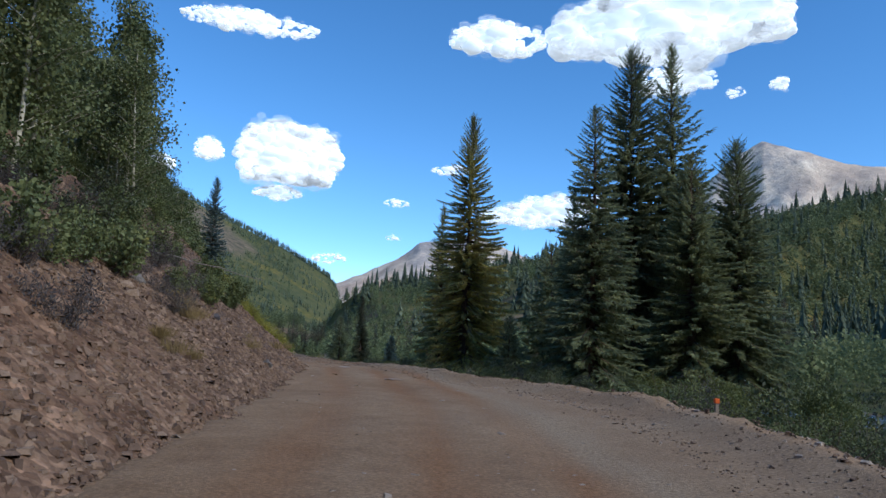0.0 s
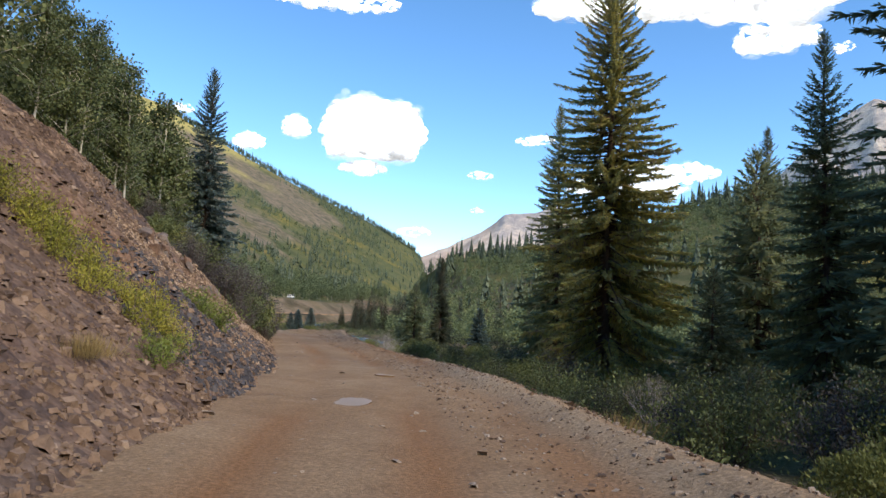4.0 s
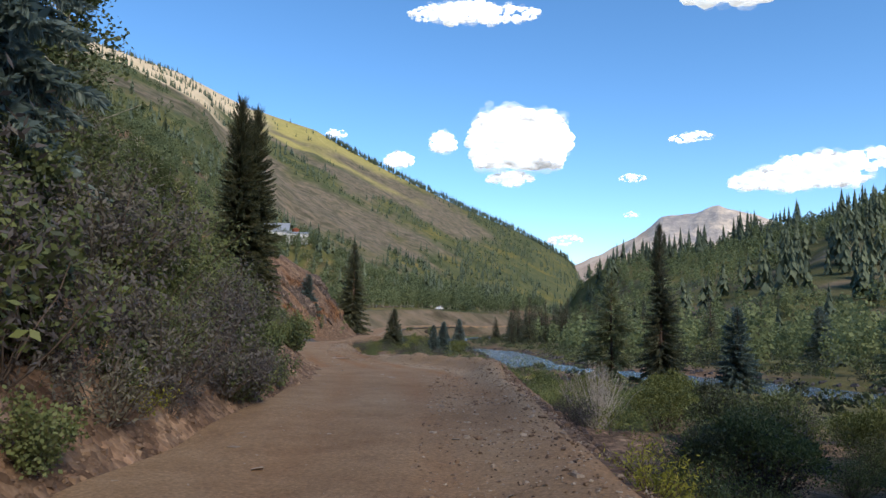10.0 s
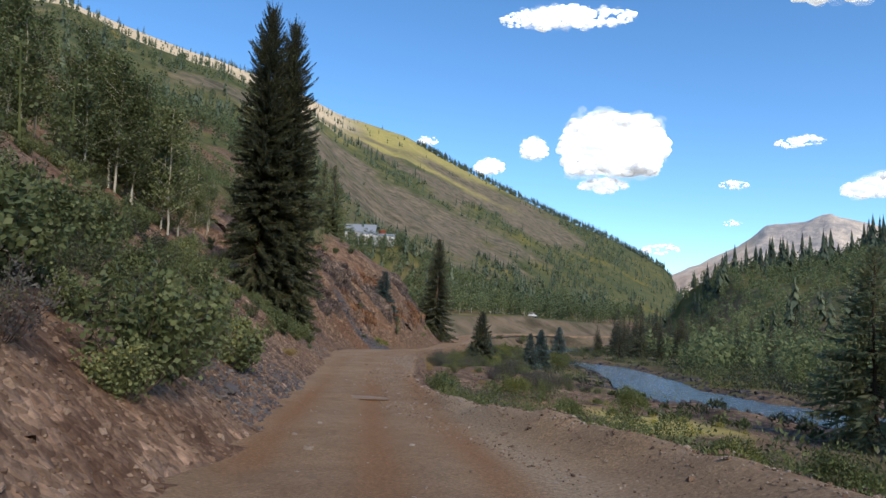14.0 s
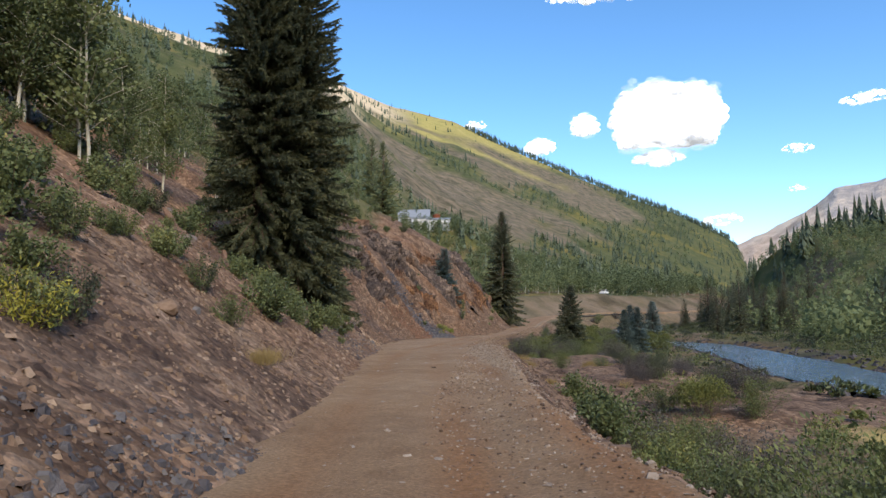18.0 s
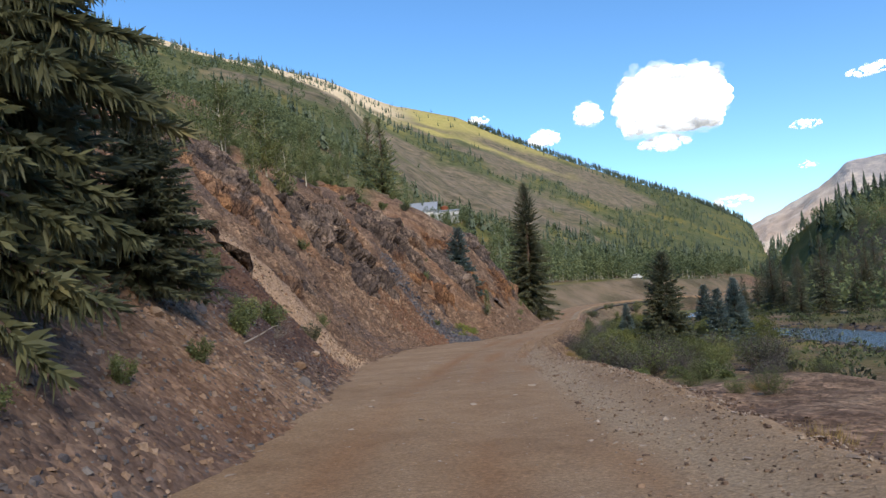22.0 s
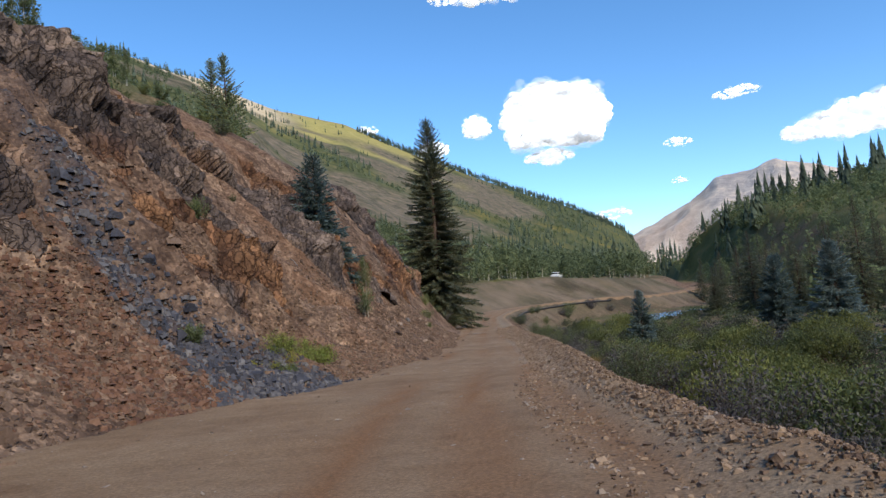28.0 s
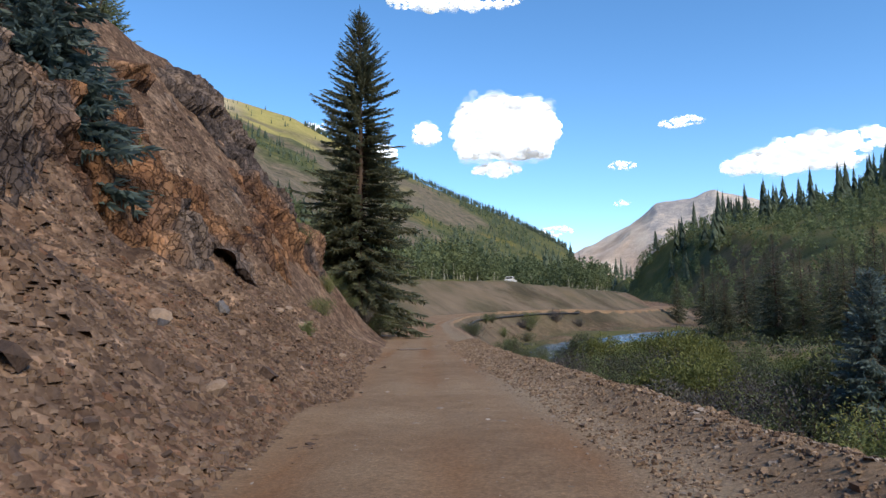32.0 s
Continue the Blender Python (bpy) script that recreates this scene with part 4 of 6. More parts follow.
cloud(13.3, 14.35, 7.7, 4.9, 3, 170, dome=True)
cloud(14.0, 11.2, 3.9, 1.4, 4, 30)
cloud(19.7, 14.2, 2.0, 1.7, 5, 26, dome=True)
cloud(23.3, 12.6, 2.31, 1.48, 6, 20)
cloud(28.6, 14.6, 1.66, 0.83, 7, 12)
cloud(-0.5, 14.0, 3.37, 1.01, 8, 18)
cloud(4.1, 11.1, 2.09, 0.78, 9, 14)
cloud(4.2, 8.2, 1.30, 0.52, 10, 8)
cloud(9.5, 6.2, 2.77, 0.98, 11, 14)
cloud(17.1, 24.1, 10.16, 2.38, 12, 60)
cloud(-18.2, 24.6, 16.22, 8.33, 13, 150)
cloud(-4.1, 24.3, 7.36, 3.22, 14, 40)
cloud(-19.1, 20.7, 5.67, 2.62, 15, 30)
cloud(-5.3, 10.3, 4.26, 2.13, 16, 30)
cloud(-9.1, 10.4, 7.03, 3.31, 17, 50)
cloud(-12.8, 11.3, 4.40, 1.60, 18, 24)
cloud(-23.5, 19.6, 1.36, 0.85, 19, 8)
cloud(-26.7, 19.9, 1.24, 1.24, 20, 8)
# ---- far woods ----
def woods(name, label, n, seed, test, build, mat):
    rng = np.random.RandomState(seed)
    az = rng.uniform(-46, 62, n)
    r = rng.uniform(0, 1, n) ** 0.75 * 2100 + 130
    x, y = ORIGIN[0] - np.sin(np.radians(az)) * r, ORIGIN[1] + np.cos(np.radians(az)) * r
    return scatter_wood(name, label, x, y, az, r, rng, test, build, mat)


def scatter_wood(name, label, x, y, az, r, rng, test, build, mat):
    z, s, d = height(x, y)
    nz = fbm(x * 0.006, y * 0.006, 5)
    n2 = fbm(x * 0.02 + 50, y * 0.02, 3)
    keep = test(x, y, z, az, r, s, d, nz, n2, rng)
    x, y, z, r = x[keep], y[keep], z[keep], r[keep]
    P = np.stack([x, y, z - 0.4], 1)
    q = build(P, rng, r)
    k = q.shape[1] * q.shape[0]
    me = npmesh(name, q.reshape(-1, 3), np.arange(k).reshape(-1, 4), mat)
    return tagged(new(name, me), label, "trees", kind="stuff")


def conifers(P, rng, r, Hs=(9, 16), tiers=6, per=5):
    n = len(P)
    H = rng.uniform(*Hs, n)
    R = H * rng.uniform(0.13, 0.19, n)
    out = []
    for t in range(tiers):
        f = (t + 0.2) / tiers
        for k in range(per):
            a = rng.uniform(0, 2 * np.pi, n)
            L = R * (1 - f) ** 0.8 * rng.uniform(0.75, 1.2, n) + 0.15
            base = P + np.stack([0 * H, 0 * H, H * (f + 0.30 * (1 - f) ** 0.5)], 1)
            o = np.stack([np.cos(a), np.sin(a), 0 * a], 1)
            lat = np.stack([-np.sin(a), np.cos(a), 0 * a], 1)
            tip = P + o * L[:, None] + np.stack([0 * H, 0 * H, H * f * 0.97], 1)
            midp = (base * 0.4 + tip * 0.6)
            out.append(np.stack([base, midp + lat * L[:, None] * 2.5 / per, tip, midp - lat * L[:, None] * 2.5 / per], 1))
    top = P + np.stack([0 * H, 0 * H, H * 1.08], 1)
    b = P + np.stack([0 * H, 0 * H, H * 0.8], 1)
    w = np.stack([R * 0.16, 0 * R, 0 * R], 1)
    out.append(np.stack([b - w, b + w, top, top], 1))
    return np.concatenate(out)


def broadleaf(P, rng, r, Hs=(6, 11), per=54, big=0.27):
    n = len(P)
    H = rng.uniform(*Hs, n)
    R = H * rng.uniform(0.2, 0.3, n)
    out = []
    for k in range(per):
        u = rng.normal(size=(n, 3))
        u /= np.linalg.norm(u, axis=1)[:, None]
        c = P + u * (R * rng.uniform(0.35, 1.0, n) ** 0.7)[:, None] * np.array([1, 1, 1.75]) + np.stack([0 * H, 0 * H, H * 0.55], 1)
        sz = R * rng.uniform(0.7, 1.2, n) * big
        a, b = rng.normal(size=(n, 3)), rng.normal(size=(n, 3))
        a /= np.linalg.norm(a, axis=1)[:, None]
        b = np.cross(a, b)
        b /= np.linalg.norm(b, axis=1)[:, None]
        a, b = a * sz[:, None], b * sz[:, None] * 0.8
        out.append(np.stack([c - a, c - b * 0.9, c + a, c + b], 1))
    return np.concatenate(out)


def trunks(P, rng, r):
    n = len(P)
    H = rng.uniform(2.5, 4.5, n)
    lean = rng.normal(0, 0.35, (n, 2))
    w = np.stack([0.05 + 0 * H, 0.03 + 0 * H, 0 * H], 1)
    t = P + np.stack([lean[:, 0], lean[:, 1], H], 1)
    return np.stack([P - w, P + w, t + w * 0.5, t - w * 0.5], 1)


M_FARSPR = leaf_mat("far_spruce", [(0.0, (0.055, 0.080, 0.060)), (0.5, (0.105, 0.140, 0.095)), (1.0, (0.19, 0.225, 0.14))], 0.8, 0.2, 0.02)
# far aspen green made lighter to offset the shade on the right hillside
M_HILLASP_LIFTED = leaf_mat("hill_aspen_shade_lifted", [(0.0, (0.13, 0.165, 0.08)), (0.5, (0.19, 0.235, 0.112)), (0.85, (0.26, 0.295, 0.14)), (1.0, (0.42, 0.37, 0.14))], 0.8, 0.4, 0.03)
M_FARASP = leaf_mat("far_aspen", [(0.0, (0.115, 0.145, 0.075)), (0.5, (0.155, 0.192, 0.095)), (0.85, (0.205, 0.24, 0.112)), (1.0, (0.40, 0.34, 0.12))], 0.8, 0.35, 0.012)


def t_conifer(x, y, z, az, r, s, d, nz, n2, rng):
    left = (az > 8) & (r > 300) & (z < 620) & (slope_bare(x, y, z, az, r) < 0.3) & ((nz < 0.5) & (n2 > 0.38) | (rng.rand(len(x)) < 0.10))
    right = (az <= 8) & (r > 170) & (d > 62) & (n2 > 0.55)
    return (left | right) & (np.abs(d) > 24)


def t_aspen(x, y, z, az, r, s, d, nz, n2, rng):
    left = (az > 8) & (r > 215) & (z < 300) & (slope_bare(x, y, z, az, r) < 0.35) & (n2 > 0.36) & (d < -26)
    right = (az <= 8) & (r > 330) & (d > 58) & (n2 < 0.6)
    return left | right


woods("spruce_forest", "dark spruces scattered over the far valley slopes", 17000, 3, t_conifer, conifers, M_FARSPR)
woods("aspen_forest", "green aspen woods on the valley slopes", 14000, 8, t_aspen, broadleaf, M_FARASP)
_r = np.random.RandomState(55)


def hillside(name, label, n, box, seed, test, build, mat):
    rng = np.random.RandomState(seed)
    x, y = rng.uniform(box[0], box[1], n), rng.uniform(box[2], box[3], n)
    az, r = np.degrees(np.arctan2(-(x - ORIGIN[0]), y - ORIGIN[1])), np.hypot(x - ORIGIN[0], y - ORIGIN[1])
    ok = lambda x, y, z, az, r, s, d, nz, n2, rng: (d > table(s, [(300, 46), (350, 36), (400, 12), (560, 10)])) & (az < 6) & test(d, n2, y)
    scatter_wood(name, label, x, y, az, r, rng, ok, build, mat)


hillside("hillside_aspens", "green aspens on the slope beyond the river", 3000, (-40, 150, 30, 330), 1, lambda d, n2, y: (n2 < np.where(y > 170, 0.56, 0.75)), lambda P, rng, r: broadleaf(P, rng, r, (3.5, 8.5), 150, 0.15), M_HILLASP_LIFTED)
hillside("hillside_aspens", "green aspens high on the slope beyond the river", 4600, (-110, 330, 200, 640), 4, lambda d, n2, y: n2 < 0.62, lambda P, rng, r: broadleaf(P, rng, r, (4, 8), 60, 0.24), M_HILLASP_LIFTED)
hillside("hillside_spruces", "dark spruces on the slope beyond the river", 300, (-110, 260, 40, 620), 2, lambda d, n2, y: (n2 > 0.50) & (y > 140) & (d > 66), lambda P, rng, r: conifers(P, rng, r, (6, 14), 9, 7), M_FARSPR)
hillside("hillside_aspens", "green aspens on the wooded slope beyond the river", 2600, (110, 340, 30, 240), 6, lambda d, n2, y: n2 < 0.66, lambda P, rng, r: broadleaf(P, rng, r, (5, 9), 60, 0.24), M_FARASP)
hillside("hillside_spruces", "dark spruces on the wooded slope beyond the river", 900, (70, 340, 30, 240), 7, lambda d, n2, y: (n2 > 0.40) & (d > 80), lambda P, rng, r: conifers(P, rng, r, (8, 15), 9, 7), M_FARSPR)
hillside("hillside_aspens", "green aspens covering the high slope beyond the river", 3600, (110, 400, 150, 480), 9, lambda d, n2, y: n2 < 0.7, lambda P, rng, r: broadleaf(P, rng, r, (6, 11), 54, 0.25), M_FARASP)
hillside("hillside_spruces", "dark spruces high on the slope beyond the river", 1100, (110, 400, 150, 480), 10, lambda d, n2, y: n2 > 0.42, lambda P, rng, r: conifers(P, rng, r, (8, 15), 9, 7), M_FARSPR)
# spruces along the skylines
_r = np.random.RandomState(12)
_az = np.concatenate([_r.uniform(8, 29, 900), _r.uniform(-12, 4.5, 80), _r.uniform(-46, -12, 110), _r.uniform(28, 40, 60)])
_rr = np.concatenate([_r.uniform(2120, 2205, 900), _r.uniform(390, 560, 80), _r.uniform(400, 560, 110), _r.uniform(1300, 1500, 60)])
scatter_wood("skyline_spruces", "dark spruces along the ridge tops", ORIGIN[0] - np.sin(np.radians(_az)) * _rr, ORIGIN[1] + np.cos(np.radians(_az)) * _rr, _az, _rr, _r,
             lambda x, y, z, az, r, s, d, nz, n2, rng: np.ones(len(x), bool), lambda P, rng, r: conifers(P, rng, r, (7, 21), 10, 8), M_FARSPR)
# the wood at the foot of the left slope, with pale trunks
_x = _r.uniform(-300, -60, 2700)
_y = _r.uniform(300, 640, 2700)
_ta = lambda x, y, z, az, r, s, d, nz, n2, rng: (d < -16) & (az > 6) & (n2 > 0.3)
scatter_wood("aspen_grove", "green aspen grove at the foot of the slope", _x, _y, np.degrees(np.arctan2(-(_x - ORIGIN[0]), _y - ORIGIN[1])), np.hypot(_x - ORIGIN[0], _y - ORIGIN[1]), np.random.RandomState(5), _ta, lambda P, rng, r: broadleaf(P, rng, r, (6, 11), 170, 0.15), M_FARASP)
scatter_wood("aspen_trunks", "pale aspen trunks at the foot of the slope", _x, _y, np.degrees(np.arctan2(-(_x - ORIGIN[0]), _y - ORIGIN[1])), np.hypot(_x - ORIGIN[0], _y - ORIGIN[1]), np.random.RandomState(5), _ta, trunks, M_ASPBARK)


# ---- aspens ----
def aspen_meshes(key, H, seed, leaves=1500, stems=1):
    leaves = int(leaves * 1.7)
    rng = np.random.RandomState(seed)
    tr, cr = Soup(), Soup()
    tips = []
    for q in range(stems):
        lean = rng.normal(0, 0.05, 2) * H
        zz = np.linspace(-0.4, H, 9)
        x = lean[0] * (zz / H).clip(0) ** 1.5 + q * 0.5 + np.cumsum(rng.normal(0, 0.03, 9))
        y = lean[1] * (zz / H).clip(0) ** 1.5 + np.cumsum(rng.normal(0, 0.03, 9))
        tr.tube(np.column_stack([x, y, zz]), 0.0085 * H * (1 - 0.85 * (zz / H).clip(0)) + 0.008, 6)
        for k in range(40):
            f = rng.uniform(0.12, 1.0)
            p0 = np.array([np.interp(f * H, zz, x), np.interp(f * H, zz, y), f * H])
            a = rng.uniform(0, 2 * np.pi)
            L = H * 0.23 * (1.1 - f) ** 0.6 * rng.uniform(0.6, 1.2)
            u = np.linspace(0, 1, 4)[:, None]
            sp = p0 + u * L * np.array([math.cos(a), math.sin(a), 0.7]) + u ** 2 * np.array([0, 0, -0.1 * L])
            tr.tube(sp, 0.0022 * H * (1 - 0.7 * u[:, 0]) + 0.003, 3)
            tips.append(sp)
    tips = np.array(tips)
    i = rng.randint(0, len(tips), leaves)
    t = rng.uniform(0.05, 1.05, leaves)
    b = tips[i, 0] * (1 - t)[:, None] + tips[i, 3] * t[:, None] + rng.normal(0, 0.03 * H, (leaves, 3))
    w = rng.normal(0, 1, (leaves, 3)) + np.array([0, 0, -0.4])
    cr.quads(cards(b, w, rng.uniform(0.08, 0.16, leaves), rng.uniform(0.08, 0.13, leaves), rng))
    return tr.mesh(key + "_stems", M_ASPBARK, True), cr.mesh(key + "_crown", M_ASPEN)


ASP = [(aspen_meshes("aspen_a", 8, 3, 3400), 8), (aspen_meshes("aspen_b", 7, 6, 3400, 2), 7), (aspen_meshes("aspen_c", 9, 8, 3800), 9), (aspen_meshes("aspen_d", 5, 12, 2200, 2), 5)]


def put_many(name, label, category, group, kinds, s, d, sizes, rng, parts, sink=0.1):
    x, y = on_line(s, d)
    z = lie(x, y)
    for k in range(len(s)):
        meshes, h0 = kinds[rng.randint(len(kinds))]
        q = sizes[k] / h0
        e = thing(name, label, category, group)
        e.matrix_basis = pose(x[k], y[k], z[k] - sink, 0, 0, rng.uniform(0, 360)) @ Matrix.Diagonal((q * rng.uniform(0.85, 1.15), q * rng.uniform(0.85, 1.15), q, 1))
        for nm, me in zip(parts, meshes):
            ob = part(nm, me, e)
            if nm == "woody_base":
                tagged(ob, kind="stuff")


_r = np.random.RandomState(33)
for n, s0, s1, d0, d1, h0, h1 in ((56, 2, 33, -25, -9.0, 6, 9.5), (54, 33, 58, -26, -11.5, 4.5, 8), (40, 58, 80, -26, -9.0, 5, 8), (60, 80, 112, -30, -14.0, 4.5, 7.5), (44, 110, 190, -40, -17, 4, 7.5), (22, 119, 133, -20, -12, 5.2, 8), (22, 190, 236, -40, -20, 2.2, 4.0)):
    put_many("aspen_tree", "slender green aspen with a pale trunk on the steep slope", "tree", "aspens on the slope", ASP, _r.uniform(s0, s1, n), _r.uniform(d0, d1, n), _r.uniform(h0, h1, n), _r, ("trunk", "crown"))


# ---- shrubs ----
def shrub_meshes(key, H, R, seed, leaves, size, mat, slim=1.0, stems=14):
    rng = np.random.RandomState(seed)
    st, cr = Soup(), Soup()
    sp = []
    for k in range(stems):
        a, out = rng.uniform(0, 2 * np.pi), rng.uniform(0.2, 1.0)
        h = H * rng.uniform(0.65, 1.0) * (1.1 - 0.35 * out)
        u = np.linspace(0, 1, 5)[:, None]
        p = np.hstack([np.cos(a) * out * R * u ** 0.8, np.sin(a) * out * R * u ** 0.8, h * u - 0.08]) + rng.normal(0, 0.03, (5, 3)) * u
        st.tube(p, 0.006 * H * (1 - 0.8 * u[:, 0]) + 0.002, 4)
        sp.append(p)
    sp = np.array(sp)
    i = rng.randint(0, stems, leaves)
    t = rng.uniform(0.15, 1.04, leaves) ** 0.7 * 4
    j = np.minimum(t.astype(int), 3)
    fr = (t - j)[:, None]
    b = sp[i, j] * (1 - fr) + sp[i, j + 1] * fr + rng.normal(0, 0.11 * R, (leaves, 3))
    b[:, 2] = np.abs(b[:, 2])
    w = rng.normal(0, 0.8, (leaves, 3)) + np.array([0, 0, 0.3])
    ln = rng.uniform(0.7, 1.3, leaves) * size
    cr.quads(cards(b, w, ln, ln * 0.55 * slim, rng))
    return st.mesh(key + "_stems", M_STEM, True), cr.mesh(key + "_leaves", mat)


GREENS = [(shrub_meshes("shrub_a", 1.6, 0.9, 3, 2200, 0.09, M_ASPEN, 1.3), 1.6), (shrub_meshes("shrub_b", 1.3, 0.8, 5, 1900, 0.085, M_ASPEN, 1.3), 1.3), (shrub_meshes("shrub_c", 1.7, 0.8, 9, 2000, 0.09, M_WILLOW, 0.9), 1.7)]
WILLOWS = [(shrub_meshes("willow_a", 2.0, 1.3, 13, 5000, 0.08, M_WILLOW, 0.55, 26), 2.0), (shrub_meshes("willow_b", 1.7, 1.2, 17, 4400, 0.075, M_WILLOW, 0.55, 26), 1.7), (shrub_meshes("willow_c", 1.5, 1.1, 19, 3600, 0.075, M_SAGE, 0.6, 26), 1.5)]
GREYS = [(shrub_meshes("sage_a", 1.1, 0.7, 23, 2200, 0.05, M_SAGE, 0.6, 20), 1.1), (shrub_meshes("sage_b", 0.9, 0.6, 27, 1800, 0.05, M_SAGE, 0.6, 20), 0.9)]
WEEDS = [(shrub_meshes("weeds", 0.5, 0.45, 37, 900, 0.07, M_LIME, 0.35, 24), 0.5)]
YELLOWS = [(shrub_meshes("rabbitbrush", 0.8, 0.6, 29, 900, 0.07, M_YELLOW, 0.5, 20), 0.8)]


def on_bank(n, s0, s1, l0, l1):
    s = _r.uniform(s0, s1, n)
    return s, -(table(s, LEFT) + _r.uniform(l0, l1, n))


def on_right(n, s0, s1, l0, l1):
    s = _r.uniform(s0, s1, n)
    return s, table(s, RIGHT) + _r.uniform(l0, l1, n)


for n, s0, s1, l0, l1, h0, h1, kinds, lab in ((60, 62, 80, 1.2, 10, 0.9, 1.9, GREENS, "leafy green shrub on the stony bank"), (112, 80, 126, 2.0, 16, 0.5, 1.3, GREENS, "leafy green shrub on the stony bank"), (34, 100, 132, 1.4, 9, 0.6, 1.5, GREENS, "leafy green shrub on the stony bank"),
                                              (56, 59, 76, 0.5, 6, 1.3, 2.6, [WILLOWS[2], WILLOWS[0], GREENS[2], GREENS[0]], "dense olive and grey shrub on the bank"), (24, 58, 74, 0.2, 2.4, 0.8, 1.4, GREYS, "grey-brown twiggy shrub at the bank's foot"), (74, 3, 33, 3.2, 10, 0.8, 1.8, GREENS, "green shrub on the scree bank"),
                                              (26, 4, 34, 1.5, 7, 0.6, 1.2, GREYS, "grey-green shrub on the scree bank"), (40, 62, 80, 0.1, 2.6, 0.6, 1.2, GREENS, "leafy green shrub at the bank's foot"), (16, 56, 66, 1.0, 8, 1.0, 2.0, GREYS, "grey-brown shrub on the bank"),
                                              (80, 78, 99, 0.9, 10, 0.5, 1.5, GREENS, "leafy green shrub on the stony bank"), (12, 80, 104, 1.2, 9, 0.6, 1.2, GREYS, "grey-brown shrub on the bank"), (34, 88, 104, 1.0, 7, 0.9, 1.9, [GREENS[0], GREENS[1], GREENS[2], WILLOWS[0]], "dense leafy green shrub on the bank"),
                                              (16, 138, 156, 1.6, 8, 0.5, 1.1, GREENS, "small green shrub on the dark soil bank"), (26, 132, 226, 1.5, 16, 0.5, 1.2, GREENS, "small green shrub in the rock cut"), (30, 150, 236, 15, 26, 0.9, 1.8, GREENS, "green shrub above the rock cut"),
                                              (10, 228, 256, 0.8, 5, 0.8, 1.8, WILLOWS, "willow shrub at the foot of the bank"), (9, 247, 254, 0.2, 4.5, 1.2, 2.2, WILLOWS, "dark willow shrub at the foot of a spruce")):
    s, d = on_bank(n, s0, s1, l0, l1)
    put_many("sage_shrub" if kinds is GREYS else "bank_willow" if kinds is not GREENS else "leafy_shrub" if lab.startswith("leafy") else "shrub", lab, "shrub", "shrubs on the bank", kinds, s, d, _r.uniform(h0, h1, n), _r, ("woody_base", "foliage"))
for n, s0, s1, l0, l1, h0, h1, kinds, lab in ((46, 6, 80, 2.2, 11, 1.2, 2.6, WILLOWS, "dense willow shrub below the road's edge"), (36, 60, 84, 1.6, 12, 0.9, 1.8, WILLOWS, "dense willow shrub below the road's edge"), (60, 84, 128, 1.2, 8, 0.8, 1.6, WILLOWS, "dense willow shrub below the road's edge"),
                                              (34, 128, 160, 2.5, 14, 0.6, 1.2, WILLOWS, "low willow shrub on the river flat"), (110, 158, 240, 1.4, 14, 1.1, 2.3, WILLOWS, "dense willow shrub below the road's edge"), (60, 206, 252, 4, 15, 1.7, 2.8, WILLOWS, "tall dense willow shrub beside the river"),
                                              (10, 104, 122, 0.6, 2.2, 0.8, 1.3, GREENS, "leafy green shrub at the road's edge"), (14, 256, 330, 0.8, 6, 1.0, 2.4, WILLOWS, "willow shrub on the far gravel bank")):
    s, d = on_right(n, s0, s1, l0, l1)
    put_many("willow_shrub", lab, "shrub", "willows by the road", kinds, s, d, _r.uniform(h0, h1, n), _r, ("woody_base", "foliage"))
put_many("rabbitbrush", "yellow-flowered rabbitbrush on the scree bank", "shrub", "rabbitbrush on the bank", YELLOWS, 35.4 + _r.normal(0, 0.5, 30) + np.linspace(1.5, -0.3, 30), -np.linspace(3.7, 7.6, 30), _r.uniform(0.45, 0.9, 30), _r, ("woody_base", "foliage"))
put_many("rabbitbrush", "low ochre-yellow growth on the river flat", "shrub", "ochre growth on the flat", YELLOWS, _r.uniform(111, 124, 26), _r.uniform(13.5, 18, 26), _r.uniform(0.3, 0.5, 26), _r, ("woody_base", "foliage"))
put_many("rabbitbrush", "yellow-flowered rabbitbrush at the gravel road's edge", "shrub", "rabbitbrush by the road", YELLOWS, np.array([65.6, 66.4, 67.6, 138.0, 150.0, 194.2, 192.4, 107.1, 193.4]), np.array([2.5, 3.0, -3.5, 9.5, 5.0, -6.1, -6.8, -4.6, -6.4]), np.array([0.7, 0.55, 0.75, 0.5, 0.5, 0.5, 0.45, 0.8, 0.45]), _r, ("woody_base", "foliage"))


put_many("weed_clump", "fresh yellow-green weeds at the foot of the bank", "weeds", "weeds at the bank's foot", WEEDS, np.concatenate([_r.uniform(192.6, 197.4, 13), _r.uniform(69, 72.5, 5), [43.0, 43.6, 42.7, 35.0, 35.8]]), np.concatenate([_r.uniform(-6.9, -5.5, 13) + 0.0, _r.uniform(-5.0, -4.0, 5), [-4.2, -4.5, -4.6, -3.4, -3.6]]), np.concatenate([_r.uniform(0.5, 0.85, 13), _r.uniform(0.5, 0.8, 5), [0.8, 0.7, 0.8, 0.6, 0.5]]), _r, ("woody_base", "foliage"))
put_many("leafy_shrub", "leafy green shrub with pale flowers low on the bank", "shrub", "shrubs on the bank", GREENS[:2], np.array([121.8, 122.4, 123.0, 122.6, 129.0, 131.0, 134.0, 137.0]), np.array([-4.3, -4.7, -4.4, -5.2, -3.6, -3.9, -4.2, -4.4]), np.array([1.0, 1.1, 0.9, 1.0, 0.4, 0.45, 0.45, 0.5]), _r, ("woody_base", "foliage"))
